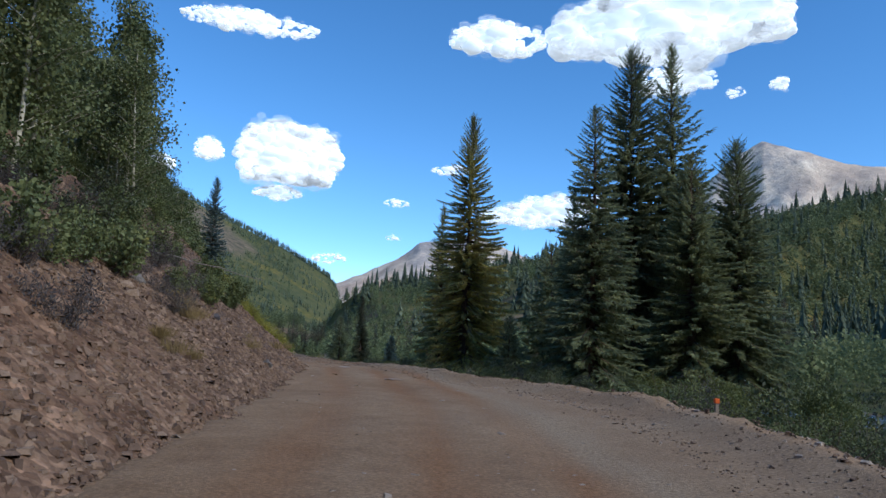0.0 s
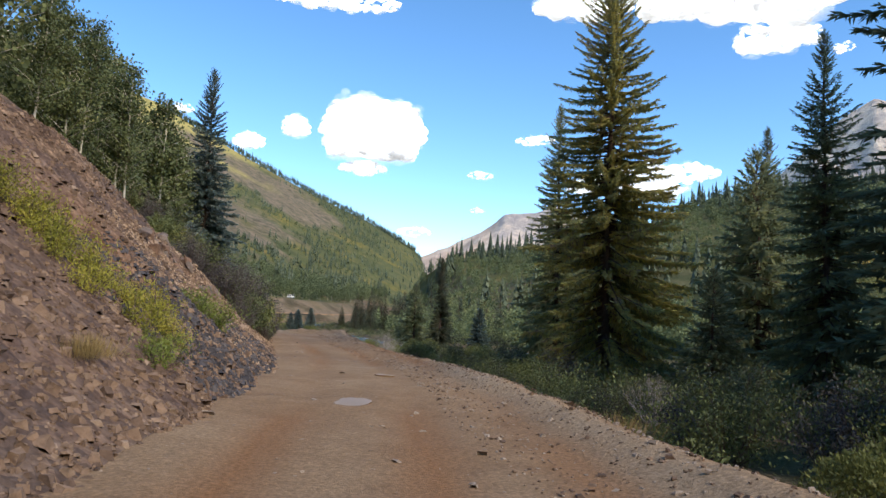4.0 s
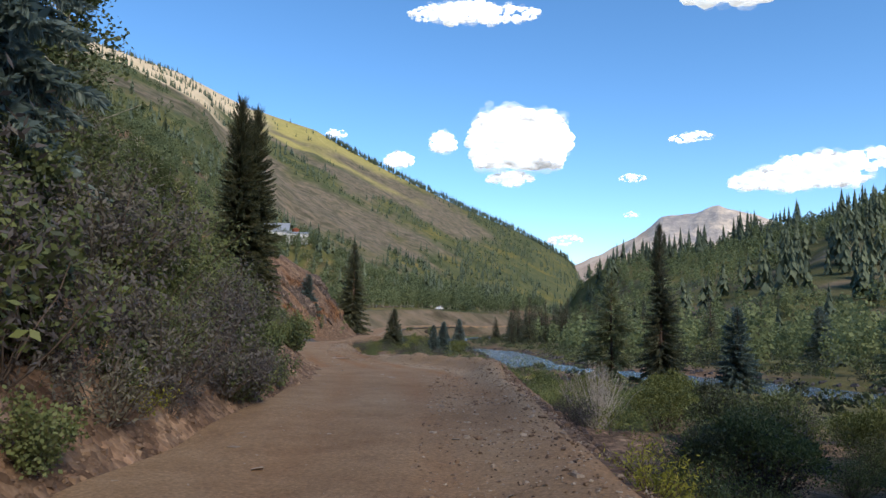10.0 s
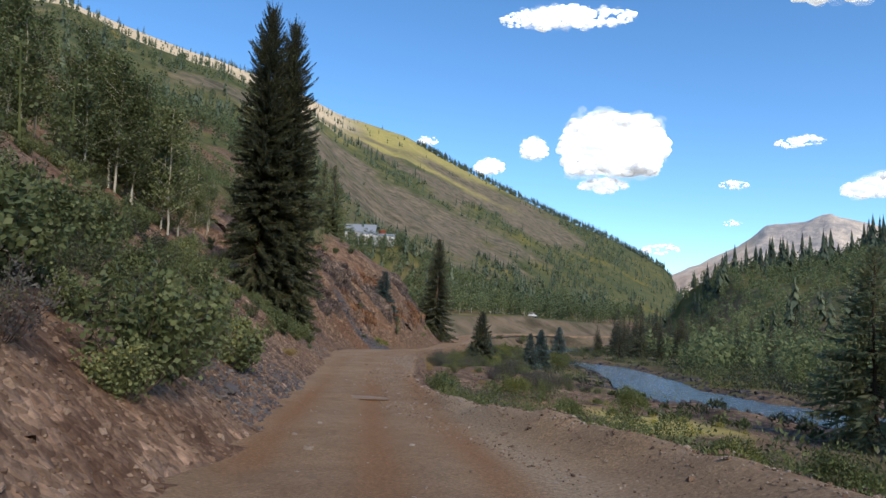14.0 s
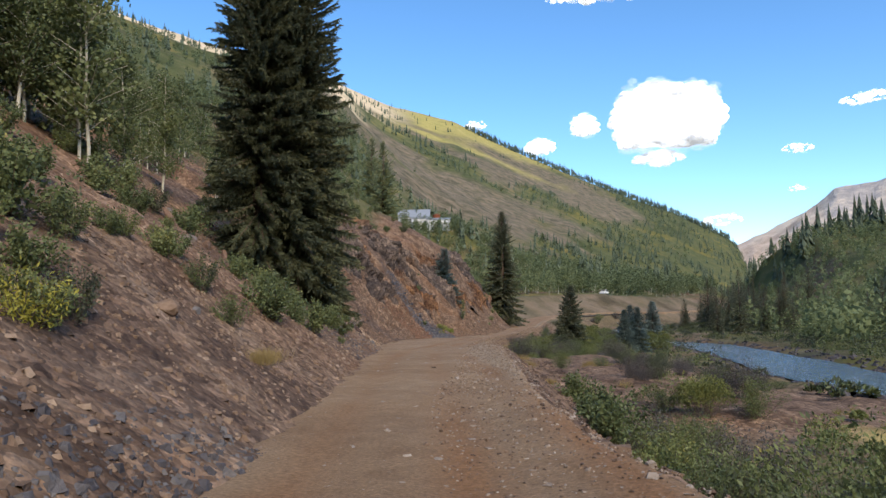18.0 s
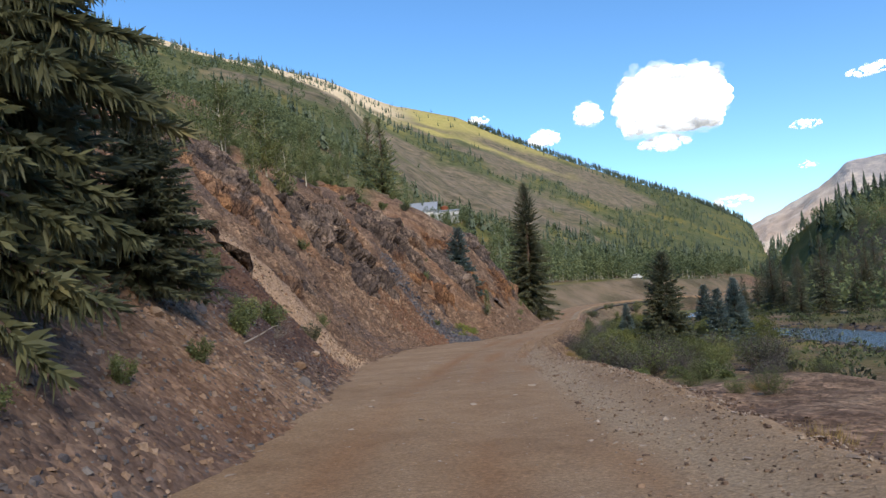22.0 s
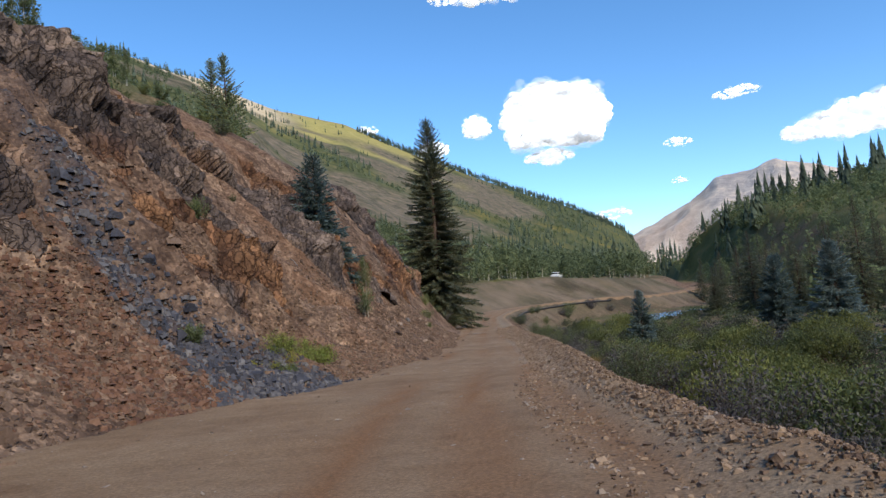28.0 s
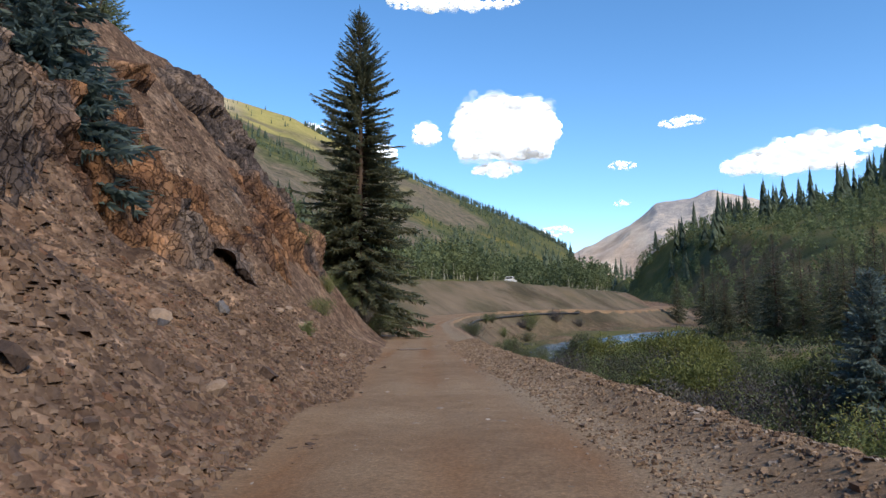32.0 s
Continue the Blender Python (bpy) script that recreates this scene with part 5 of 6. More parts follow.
_x, _y = on_line(207.0, -5.6)
e = thing("aspen_sapling", "thin pale-leaved aspen sapling growing in the rock cut", "tree", "", (float(_x), float(_y), ground_z(_x, _y) - 0.1))
e.scale = (0.36, 0.36, 0.62)
part("trunk", ASP[3][0][0], e)
part("crown", ASP[3][0][1], e)


def twig_bush(H, R, seed, stems, mat=M_PALE_TWIG):
    rng = np.random.RandomState(seed)
    st = Soup()
    for k in range(stems):
        a, out = rng.uniform(0, 2 * np.pi), rng.uniform(0.1, 1.0)
        u = np.linspace(0, 1, 6)[:, None]
        p = np.hstack([np.cos(a) * out * R * u ** 0.9, np.sin(a) * out * R * u ** 0.9, H * (1.05 - 0.4 * out) * u - 0.1]) + rng.normal(0, 0.04, (6, 3)) * u
        st.tube(p, 0.006 * (1 - 0.8 * u[:, 0]) + 0.0025, 4)
        for m in range(6):
            q = p[rng.randint(1, 5)]
            w = rng.normal(0, 0.25, 3) + np.array([0, 0, 0.4])
            st.tube(q + u[:4] * w * H * 0.3, 0.003 * (1 - 0.7 * u[:4, 0]) + 0.0015, 3)
    return st.mesh("twigs", mat, True)


_tw = twig_bush(2.6, 1.6, 4, 90)
for s, d, k in ((82.5, 7.6, 1.0), (84.0, 8.6, 0.8), (46.0, 9.0, 0.7)):
    x, y = on_line(s, d)
    e = thing("dead_bush", "leafless pale grey bush of thin branches", "bush", "", (float(x), float(y), ground_z(x, y) - 0.05), 40 * s, k)
    part("twig_frame", _tw, e)


_x, _y = on_line(147.5, -6.3)
e = thing("dead_snag", "tangled grey dead roots and branches lying on the bank", "branch", "", (float(_x), float(_y), float(lie(_x, _y)[0]) - 0.05), 200)
e.rotation_euler = (0.5, 0.7, 1.2)
e.scale = (0.3, 0.3, 0.4)
part("root_tangle", twig_bush(2.2, 1.5, 6, 46, M_TWIG), e)


def round_willow(key, H, R, seed, lobes, leaves, mat):
    """A big willow: rounded lobes of small leaves over upright stems, dark between them."""
    rng = np.random.RandomState(seed)
    st, cr = Soup(), Soup()
    a, q = rng.uniform(0, 2 * np.pi, lobes), rng.uniform(0, 1, lobes) ** 0.6
    C = np.column_stack([np.cos(a) * q * R * 0.75, np.sin(a) * q * R * 0.75, H * (0.8 - 0.42 * q) * rng.uniform(0.75, 1.05, lobes)])
    rr = R * rng.uniform(0.28, 0.46, lobes)
    for c in C:
        for k in range(4):
            u = np.linspace(0, 1, 5)[:, None]
            p = np.array([c[0] * 0.3, c[1] * 0.3, -0.1]) * (1 - u) + (c + rng.normal(0, 0.15, 3)) * u + rng.normal(0, 0.04, (5, 3)) * u
            st.tube(p, 0.016 * (1 - 0.8 * u[:, 0]) + 0.003, 4)
    i = rng.randint(0, lobes, leaves)
    v = rng.normal(size=(leaves, 3))
    v /= np.linalg.norm(v, axis=1)[:, None]
    v[:, 2] = np.where(v[:, 2] < -0.35, -v[:, 2], v[:, 2])
    b = C[i] + v * (rr[i] * rng.uniform(0.55, 1.0, leaves) ** 0.5)[:, None] * np.array([1, 1, 1.1]) + rng.normal(0, 0.05, (leaves, 3))
    b[:, 2] = np.abs(b[:, 2])
    w = v * 0.5 + rng.normal(0, 0.6, (leaves, 3)) + np.array([0, 0, 0.5])
    ln = rng.uniform(0.7, 1.35, leaves) * 0.10
    cr.quads(cards(b, w, ln, ln * 0.42, rng))
    return st.mesh(key + "_stems", M_STEM, True), cr.mesh(key + "_leaves", mat)


ROUND = [(round_willow("olive_a", 2.6, 1.9, 3, 15, 7000, M_OLIVE), 2.6), (round_willow("olive_b", 2.2, 1.7, 5, 12, 6000, M_OLIVE), 2.2), (round_willow("olive_c", 2.5, 1.6, 8, 13, 6000, M_WILLOW), 2.5)]
DUSKY = [(round_willow("dusky", 1.9, 1.6, 9, 12, 4000, M_SAGE), 1.9)]
for n, s0, s1, l0, l1, h0, h1, kinds, lab in ((34, 172, 212, 3.0, 9, 1.7, 2.6, ROUND, "rounded olive-green willow bush below the road's edge"), (46, 198, 250, 5, 22, 2.0, 3.2, ROUND, "tall rounded olive-green willow bush beside the river"),
                                              (18, 174, 225, 2.6, 10, 1.1, 1.8, DUSKY, "dusky purple-grey bare willow bush"), (22, 60, 128, 3, 12, 1.2, 2.2, ROUND, "rounded olive-green willow bush on the river flat"), (22, 14, 58, 4, 16, 1.3, 2.6, ROUND, "rounded olive-green willow bush among the spruces")):
    s, d = on_right(n, s0, s1, l0, l1)
    ok = np.abs(d - table(s, RIVER)) > 5.5
    put_many("round_willow", lab, "shrub", "round willows by the river", kinds, s[ok], d[ok], _r.uniform(h0, h1, n)[ok], _r, ("woody_base", "foliage"))


# ---- dry grass ----
def tuft_mesh(H, R, seed, n, mat):
    rng = np.random.RandomState(seed)
    s = Soup()
    b = np.column_stack([rng.normal(0, R * 0.45, n), rng.normal(0, R * 0.45, n), np.zeros(n)])
    w = np.column_stack([b[:, 0] * 1.2 + rng.normal(0, 0.18, n), b[:, 1] * 1.2 + rng.normal(0, 0.18, n), np.full(n, 1.0)])
    s.quads(cards(b, w, H * rng.uniform(0.5, 1.1, n), 0.008 + 0 * b[:, 0], rng))
    return s.mesh("blades", mat)


TUFTS = [tuft_mesh(0.45, 0.4, 3, 600, M_GRASS), tuft_mesh(0.36, 0.35, 5, 500, M_GRASS), tuft_mesh(0.4, 0.4, 7, 240, M_GRASS)]
_ts = np.concatenate([_r.uniform(14, 70, 26), [21, 22, 113.0, 113.9, 113, 113.6, 114.4, 40, 41, 42.2, 43, 44, 45], _r.uniform(100, 240, 24)])
_ts = np.concatenate([_ts, [14.2, 14.6, 15.0, 18.5, 24.0, 27.5, 30.0, 33.0]])
_td = np.concatenate([table(_ts[:26], RIGHT) + _r.uniform(0.2, 2.0, 26), [-6.0, -6.6, -3.3, -3.4, 4.2, 4.8, 4.5, 3.6, 4.2, 3.9, 4.4, 4.0, 3.7], table(_ts[39:63], RIGHT) + _r.uniform(0.3, 5.0, 24), [-4.6, -5.0, -4.4, -5.4, -4.4, -4.8, -3.9, -3.6]])
_tx, _ty = on_line(_ts, _td)
_tz = lie(_tx, _ty)
for k in range(len(_ts)):
    e = thing("grass_tuft", "tuft of dry straw-yellow grass", "grass", "grass tufts by the road", (_tx[k], _ty[k], _tz[k] - 0.02), _r.uniform(0, 360), _r.uniform(0.5, 1.05))
    part("grass_clump", TUFTS[_r.randint(3)], e)

# willows over the flats
def willow_heap(P, rng, r, per, leaf):
    n = len(P)
    H = (0.6 + 1.9 * rng.rand(n) ** 1.7) * r
    out = []
    for k in range(per):
        a, q = rng.uniform(0, 2 * np.pi, n), rng.uniform(0, 1, n) ** 0.5
        c = P + np.stack([np.cos(a) * q * H * 0.8, np.sin(a) * q * H * 0.8, 0.25 + H * np.sqrt(np.maximum(1 - q * q, 0.02)) * rng.uniform(0.0, 1.0, n) ** 0.35], 1)
        w = np.stack([np.cos(a) * 0.6, np.sin(a) * 0.6, 0.7 + 0 * a], 1) + rng.normal(0, 0.5, (n, 3))
        ln = leaf * rng.uniform(0.6, 1.4, n)
        out.append(cards(c, w, ln, ln * 0.45, rng))
    return np.concatenate(out)


def thicket(n, s0, s1, l0, l1, per, leaf, seed):
    rng = np.random.RandomState(seed)
    s = rng.uniform(s0, s1, n)
    pad = (s > 124) & (s < 154)
    d = table(s, RIGHT) + l0 + (l1 - l0) * rng.rand(n)
    x, y = on_line(s, d)
    off = np.abs(d - table(s, RIVER))
    ok = ((s < 170) | (d > 30) | (rng.rand(n) < 0.3)) & (off > 7) & (d > table(s, RIGHT) + np.where(pad, 8.0, l0)) & (fbm(x * 0.09, y * 0.09, 3) > np.where(pad, 0.5, 0.3))
    x, y, s, d = x[ok], y[ok], s[ok], d[ok]
    low = np.where((s > 80) & (s < 165) & (d > 9) & (d < table(s, RIVER) + 7), 0.5, 1.0) * np.where((s > 115) & (s < 160), 0.7, 1.0) * np.where((s > 160) & (s < 228), 1.1, 1.0) * np.where(s > 232, 0.7, 1.0)
    q = willow_heap(np.stack([x, y, height(x, y)[0] - 0.15], 1), rng, low, per, leaf)
    me = npmesh("willow_thicket", q.reshape(-1, 3), np.arange(len(q) * 4).reshape(-1, 4), M_WILLOW)
    return tagged(new("willow_thicket", me), "grey-green willow thicket over the river flat", "shrubs", kind="stuff")


thicket(440, -5, 255, 2.4, 11, 520, 0.085, 2)
thicket(190, 82, 112, 1.4, 9, 420, 0.08, 5)
thicket(2600, -10, 330, 11, 58, 80, 0.24, 3)


# ---- rocks ----
def rock_mat(name, stops, scale=1.2):
    m, n, l, b = material(name, 0.88, 0.25)
    g = n.new("ShaderNodeNewGeometry")
    oi = n.new("ShaderNodeObjectInfo")
    a = noise_node(n, l, scale, 7, 0.68, g.outputs["Position"])
    c = noise_node(n, l, scale * 9, 5, 0.7, g.outputs["Position"])
    r = ramp(n, stops)
    f = mix(n, l, 0.45, a.outputs[0], g.outputs["Random Per Island"])
    f = mix(n, l, 0.25, f, oi.outputs["Random"])
    l.new(f, r.inputs[0])
    gr = ramp(n, [(0.3, (0.6, 0.58, 0.56)), (0.6, (1, 1, 1)), (0.8, (1.25, 1.22, 1.2))])
    l.new(c.outputs[0], gr.inputs[0])
    l.new(mix(n, l, 0.8, r.outputs[0], gr.outputs[0], "MULTIPLY"), b.inputs["Base Color"])
    bump(n, l, b, c.outputs[0], 0.8, 0.06)
    return m


M_ROCK = rock_mat("rusty_cliff_rock", [(0.25, (0.075, 0.06, 0.056)), (0.4, (0.13, 0.10, 0.085)), (0.52, (0.21, 0.13, 0.09)), (0.62, (0.16, 0.135, 0.125)), (0.8, (0.26, 0.21, 0.175))], 1.1)


def cliff_mat():
    m, n, l, b = material("broken_cliff_rock", 0.9, 0.2)
    g = n.new("ShaderNodeNewGeometry")
    at = n.new("ShaderNodeAttribute")
    at.attribute_name = "tone"
    ru = n.new("ShaderNodeAttribute")
    ru.attribute_name = "rust"
    a = noise_node(n, l, 1.4, 7, 0.7, g.outputs["Position"])
    c = noise_node(n, l, 9, 6, 0.72, g.outputs["Position"])
    r = ramp(n, [(0.2, (0.030, 0.027, 0.029)), (0.36, (0.066, 0.056, 0.055)), (0.5, (0.115, 0.094, 0.086)), (0.62, (0.155, 0.122, 0.104)), (0.8, (0.26, 0.205, 0.165))])
    l.new(mix(n, l, 0.45, at.outputs["Fac"], a.outputs[0]), r.inputs[0])
    o = ramp(n, [(0.3, (0.065, 0.038, 0.028)), (0.5, (0.165, 0.088, 0.05)), (0.7, (0.30, 0.17, 0.092))])
    l.new(mix(n, l, 0.6, at.outputs["Fac"], a.outputs[0]), o.inputs[0])
    col = mix(n, l, ru.outputs["Fac"], r.outputs[0], o.outputs[0])
    gr = ramp(n, [(0.3, (0.5, 0.48, 0.47)), (0.55, (1, 1, 1)), (0.8, (1.3, 1.27, 1.24))])
    l.new(c.outputs[0], gr.inputs[0])
    col = mix(n, l, 0.85, col, gr.outputs[0], "MULTIPLY")
    # upright joints and chipped faces
    bend = n.new("ShaderNodeVectorMath")
    bend.operation = "MULTIPLY_ADD"
    l.new(noise_node(n, l, 1.1, 4, 0.6, g.outputs["Position"]).outputs["Color"], bend.inputs[0])
    bend.inputs[1].default_value = (0.9, 0.9, 0.9)
    l.new(g.outputs["Position"], bend.inputs[2])
    flat = n.new("ShaderNodeVectorMath")
    flat.operation = "MULTIPLY"
    l.new(bend.outputs[0], flat.inputs[0])
    flat.inputs[1].default_value = (1.0, 1.0, 0.5)
    lift = c.outputs[0]
    for sc, deep, amount in ((1.5, 0.05, 0.75), (4.2, 0.09, 0.6)):
        vc = n.new("ShaderNodeTexVoronoi")
        vc.inputs["Scale"].default_value = sc
        ve = n.new("ShaderNodeTexVoronoi")
        ve.feature = "DISTANCE_TO_EDGE"
        ve.inputs["Scale"].default_value = sc
        l.new(flat.outputs[0], vc.inputs["Vector"])
        l.new(flat.outputs[0], ve.inputs["Vector"])
        sep = n.new("ShaderNodeSeparateColor")
        l.new(vc.outputs["Color"], sep.inputs[0])
        face = ramp(n, [(0.0, (0.58, 0.57, 0.6)), (0.5, (0.95, 0.95, 0.95)), (1.0, (1.45, 1.4, 1.35))])
        l.new(sep.outputs[0], face.inputs[0])
        crack = ramp(n, [(0.0, (0.18, 0.17, 0.17)), (deep, (1, 1, 1))])
        l.new(ve.outputs["Distance"], crack.inputs[0])
        col = mix(n, l, 0.7, col, face.outputs[0], "MULTIPLY")
        col = mix(n, l, amount, col, crack.outputs[0], "MULTIPLY")
        lift = mix(n, l, 0.5, lift, mix(n, l, 0.6, vc.outputs["Color"], crack.outputs[0]))
    l.new(col, b.inputs["Base Color"])
    bump(n, l, b, lift, 1.0, 0.16)
    return m


M_CLIFF = cliff_mat()
M_STONE_B = rock_mat("brown_stones", [(0.2, (0.065, 0.046, 0.038)), (0.42, (0.16, 0.108, 0.077)), (0.58, (0.24, 0.165, 0.115)), (0.8, (0.42, 0.325, 0.245))])
M_STONE_G = rock_mat("slate_stones", [(0.2, (0.040, 0.038, 0.043)), (0.5, (0.092, 0.087, 0.096)), (0.8, (0.21, 0.195, 0.185))])
M_STONE_O = rock_mat("orange_brown_gravel", [(0.2, (0.080, 0.051, 0.036)), (0.5, (0.165, 0.110, 0.074)), (0.8, (0.29, 0.21, 0.15))])
M_SLATE = rock_mat("dark_slate_blocks", [(0.2, (0.020, 0.022, 0.029)), (0.45, (0.058, 0.061, 0.077)), (0.62, (0.10, 0.102, 0.118)), (0.8, (0.22, 0.21, 0.205))])
M_STONE_P = rock_mat("pale_stones", [(0.2, (0.24, 0.19, 0.15)), (0.5, (0.36, 0.30, 0.245)), (0.8, (0.50, 0.44, 0.38))])
M_STONE_T = rock_mat("tan_gravel", [(0.2, (0.20, 0.135, 0.085)), (0.5, (0.36, 0.26, 0.175)), (0.8, (0.52, 0.40, 0.29))])
M_STONE_R = rock_mat("rust_red_stones", [(0.2, (0.085, 0.046, 0.034)), (0.5, (0.185, 0.100, 0.064)), (0.8, (0.29, 0.18, 0.12))])


def rock_shape(seed, dims, cuts=11, sub=2, lo=0.5, hi=0.85):
    """A lump with broken flat faces."""
    rng = np.random.RandomState(seed)
    v = (IV if sub == 2 else IV3).copy()
    for k in range(cuts):
        n = rng.normal(size=3)
        n /= np.linalg.norm(n)
        c = rng.uniform(lo, hi)
        h = np.maximum(v @ n - c, 0)
        v -= h[:, None] * n
    v += rng.normal(0, 0.012, v.shape)
    return v * np.array(dims)


BLOCKS = [npmesh("block", rock_shape(40 + k, d, 20, 2, 0.36, 0.62), IF, M_ROCK) for k, d in enumerate(((0.7, 0.55, 1.2), (0.9, 0.6, 0.9), (0.6, 0.5, 1.5), (1.1, 0.7, 1.0), (0.8, 0.8, 0.7), (0.55, 0.45, 1.1)))]
BOULDERS = [npmesh("boulder", rock_shape(60 + k, (0.5, 0.42, 0.33)), IF, m_) for k, m_ in enumerate((M_STONE_B, M_STONE_G, M_STONE_B, M_STONE_B))]


def outcrop(s0, s1, l0, l1, n, big, seed, label):
    """A jointed rock face: blocks leaning together, set into the bank."""
    rng = np.random.RandomState(seed)
    sc, lc = (s0 + s1) / 2, (l0 + l1) / 2
    cx, cy = on_line(sc, -(float(table(sc, LEFT)) + lc))
    cz = ground_z(cx, cy)
    e = thing("rock_outcrop", label, "rock", "rock outcrops in the road cut", (float(cx), float(cy), cz))
    n, big = n * 2, big * 0.8
    s = rng.uniform(s0, s1, n)
    d = -(table(s, LEFT) + rng.uniform(l0, l1, n))
    x, y = on_line(s, d)
    z = height(x, y)[0]
    for k in range(n):
        q = big * rng.uniform(0.5, 1.3)
        ob = part("block", BLOCKS[rng.randint(len(BLOCKS))], e)
        ob.matrix_basis = Matrix.Translation((x[k] - cx, y[k] - cy, z[k] - cz + 0.15 * q)) @ pose(0, 0, 0, rng.normal(8, 9), rng.normal(-18, 10), rng.normal(25, 28)) @ Matrix.Diagonal((q, q, q * rng.uniform(0.8, 1.4), 1))


for k, (s0, s1, l0, l1, n, big) in enumerate(((49, 55, 2.2, 4.6, 16, 0.5), (141, 149, 7.0, 10.5, 18, 0.7), (122, 128, 5.5, 8.0, 8, 0.5))):
    outcrop(s0, s1, l0, l1, n, big, 80 + k, "rust-brown jointed rock outcrop in the road cut")


def cells(x, y, seed):
    """Nearest-cell noise: the cell's random number, how far its border is, and the place within it."""
    xi, yi = np.floor(x), np.floor(y)
    best, second = np.full(x.shape, 9.0), np.full(x.shape, 9.0)
    rid, ox, oy = np.zeros(x.shape), np.zeros(x.shape), np.zeros(x.shape)
    for dx in (-1, 0, 1):
        for dy in (-1, 0, 1):
            a, b = (xi + dx).astype(int), (yi + dy).astype(int)
            jx, jy = _LAT[(a + seed) & 255, b & 255], _LAT[a & 255, (b + seed * 3 + 7) & 255]
            px, py = a + jx - x, b + jy - y
            q = np.hypot(px, py)
            m = q < best
            second = np.where(m, best, np.minimum(second, q))
            rid = np.where(m, _LAT[(a * 7 + b * 3 + seed) & 255, (a - b * 5 + 11) & 255], rid)
            ox, oy = np.where(m, px, ox), np.where(m, py, oy)
            best = np.where(m, q, best)
    return rid, second - best, ox, oy


def facets(u, v, seed, step, ledge, tilt):
    """Broken blocks: each cell has its own step out, an upright front with a ledge above, and a slant."""
    a, e, px, py = cells(u, v, seed)
    return step * (a - 0.45) - ledge * py + tilt * px * ((a * 7.3) % 1 - 0.5), a, e


def rock_face(s0, s1, l0, l1, strength, label):
    """A stretch of broken cliff: a fine sheet over the bank with jointed blocks standing out."""
    ns, nl = int((s1 - s0) / 0.14), int((l1 - l0) / 0.11)
    S, L = np.meshgrid(np.linspace(s0, s1, ns), np.linspace(l0, l1, nl), indexing="ij")
    D = -(table(S, LEFT) + L)
    X, Y = on_line(S, D)
    Z = height(X, Y)[0].reshape(X.shape)
    h = Z + 1.6 * (fbm(S * 0.5, Z * 0.5, 4) - 0.5)
    s = S + 1.6 * (fbm(S * 0.6 + 30, Z * 0.6, 4) - 0.5)
    o1, a1, e1 = facets((s + 0.35 * h) / 2.3, (h - 0.1 * s) / 3.2, 31, 1.15, 0.05, 0.7)
    o2, a2, e2 = facets((s + 0.3 * h) / 0.95, h / 1.5, 36, 0.55, 0.04, 0.45)
    o3, a3, _ = facets((s + 0.2 * h) / 0.4, h / 0.6, 40, 0.24, 0.0, 0.2)
    out = o1 + o2 + o3 + 1.3 * (fbm(S * 0.8 + 5, h * 0.8, 5) - 0.5) + 0.5 * (fbm(S * 3.1, h * 3.1 + 9, 4) - 0.5)
    out -= 0.35 * np.clip(1 - e1 / 0.07, 0, 1) + 0.16 * np.clip(1 - e2 / 0.09, 0, 1)
    big = fbm(S * 0.13 + 3, h * 0.13 + S * 0.05, 4)
    mask = np.clip((big - 0.40 - table(S, [(150, 0.06), (164, 0.04), (170, 0.14), (186, 0.12), (194, 0.0), (226, 0.0), (236, 0.08)])) * 9, 0, 1) * np.clip((np.abs(S - 191.2 - 0.5 * np.sin(L)) - 1.0 - 0.40 * np.maximum(6.5 - L, 0)) / 1.0, 0, 1) * np.clip((np.abs(S - 160.5) - 1.8) / 2.4, 0, 1)
    low = np.clip((L - l0) / 1.6 - 1.2 * (vnoise(S * 0.45, S * 0 + 3.3)), 0, 1)
    rim = np.minimum(low, np.clip((l1 - L) / 1.0, 0, 1)) * np.clip(np.minimum(S - s0 + 0.6, s1 - S + 0.6) / 0.6, 0, 1)
    out = (out * strength + 0.3) * mask * rim - 0.4 * (1 - mask * rim)
    tx, ty = np.interp(S, CS, CT[:, 0]), np.interp(S, CS, CT[:, 1])
    X, Y = X + ty * out * 0.78, Y - tx * out * 0.78
    Z = Z + out * 0.42 - 0.05
    me = npmesh("cliff", np.stack([X.ravel(), Y.ravel(), Z.ravel()], 1), grid_faces(ns, nl), M_CLIFF)
    attr(me, "tone", np.clip(0.5 + 1.5 * (0.3 * a1 + 0.35 * a2 + 0.3 * a3 - 0.475), 0, 1).ravel())
    attr(me, "rust", np.clip((fbm(S * 0.16 + 8, h * 0.2 + 0.1 * S, 4) - 0.53) * 7 + 0.9 * (a2 - 0.4), 0, 1).ravel())
    return tagged(new("cliff", me), label, "cliff", "cliffs of the road cut")


for s0, s1, l0, l1, st in ((139, 151, 5.5, 11.5, 0.6), (157, 166, 2.0, 14.0, 0.9), (165.4, 176, 2.0, 15.5, 1.15), (175.4, 186, 2.0, 16, 1.2), (185.4, 196, 2.2, 16, 1.3), (195.4, 204, 3.2, 15.5, 1.4),
                                          (203.4, 212, 4.4, 15.5, 1.6), (211.4, 220, 4.6, 14.5, 1.4), (219.4, 227, 4.5, 13.5, 1.3), (226.4, 245, 2.6, 12.0, 1.1), (49, 56, 2.2, 5.0, 0.5)):
    rock_face(s0 - 0.5, s1 + 0.5, l0, l1, st, "rust-brown and grey jointed cliff above the road")

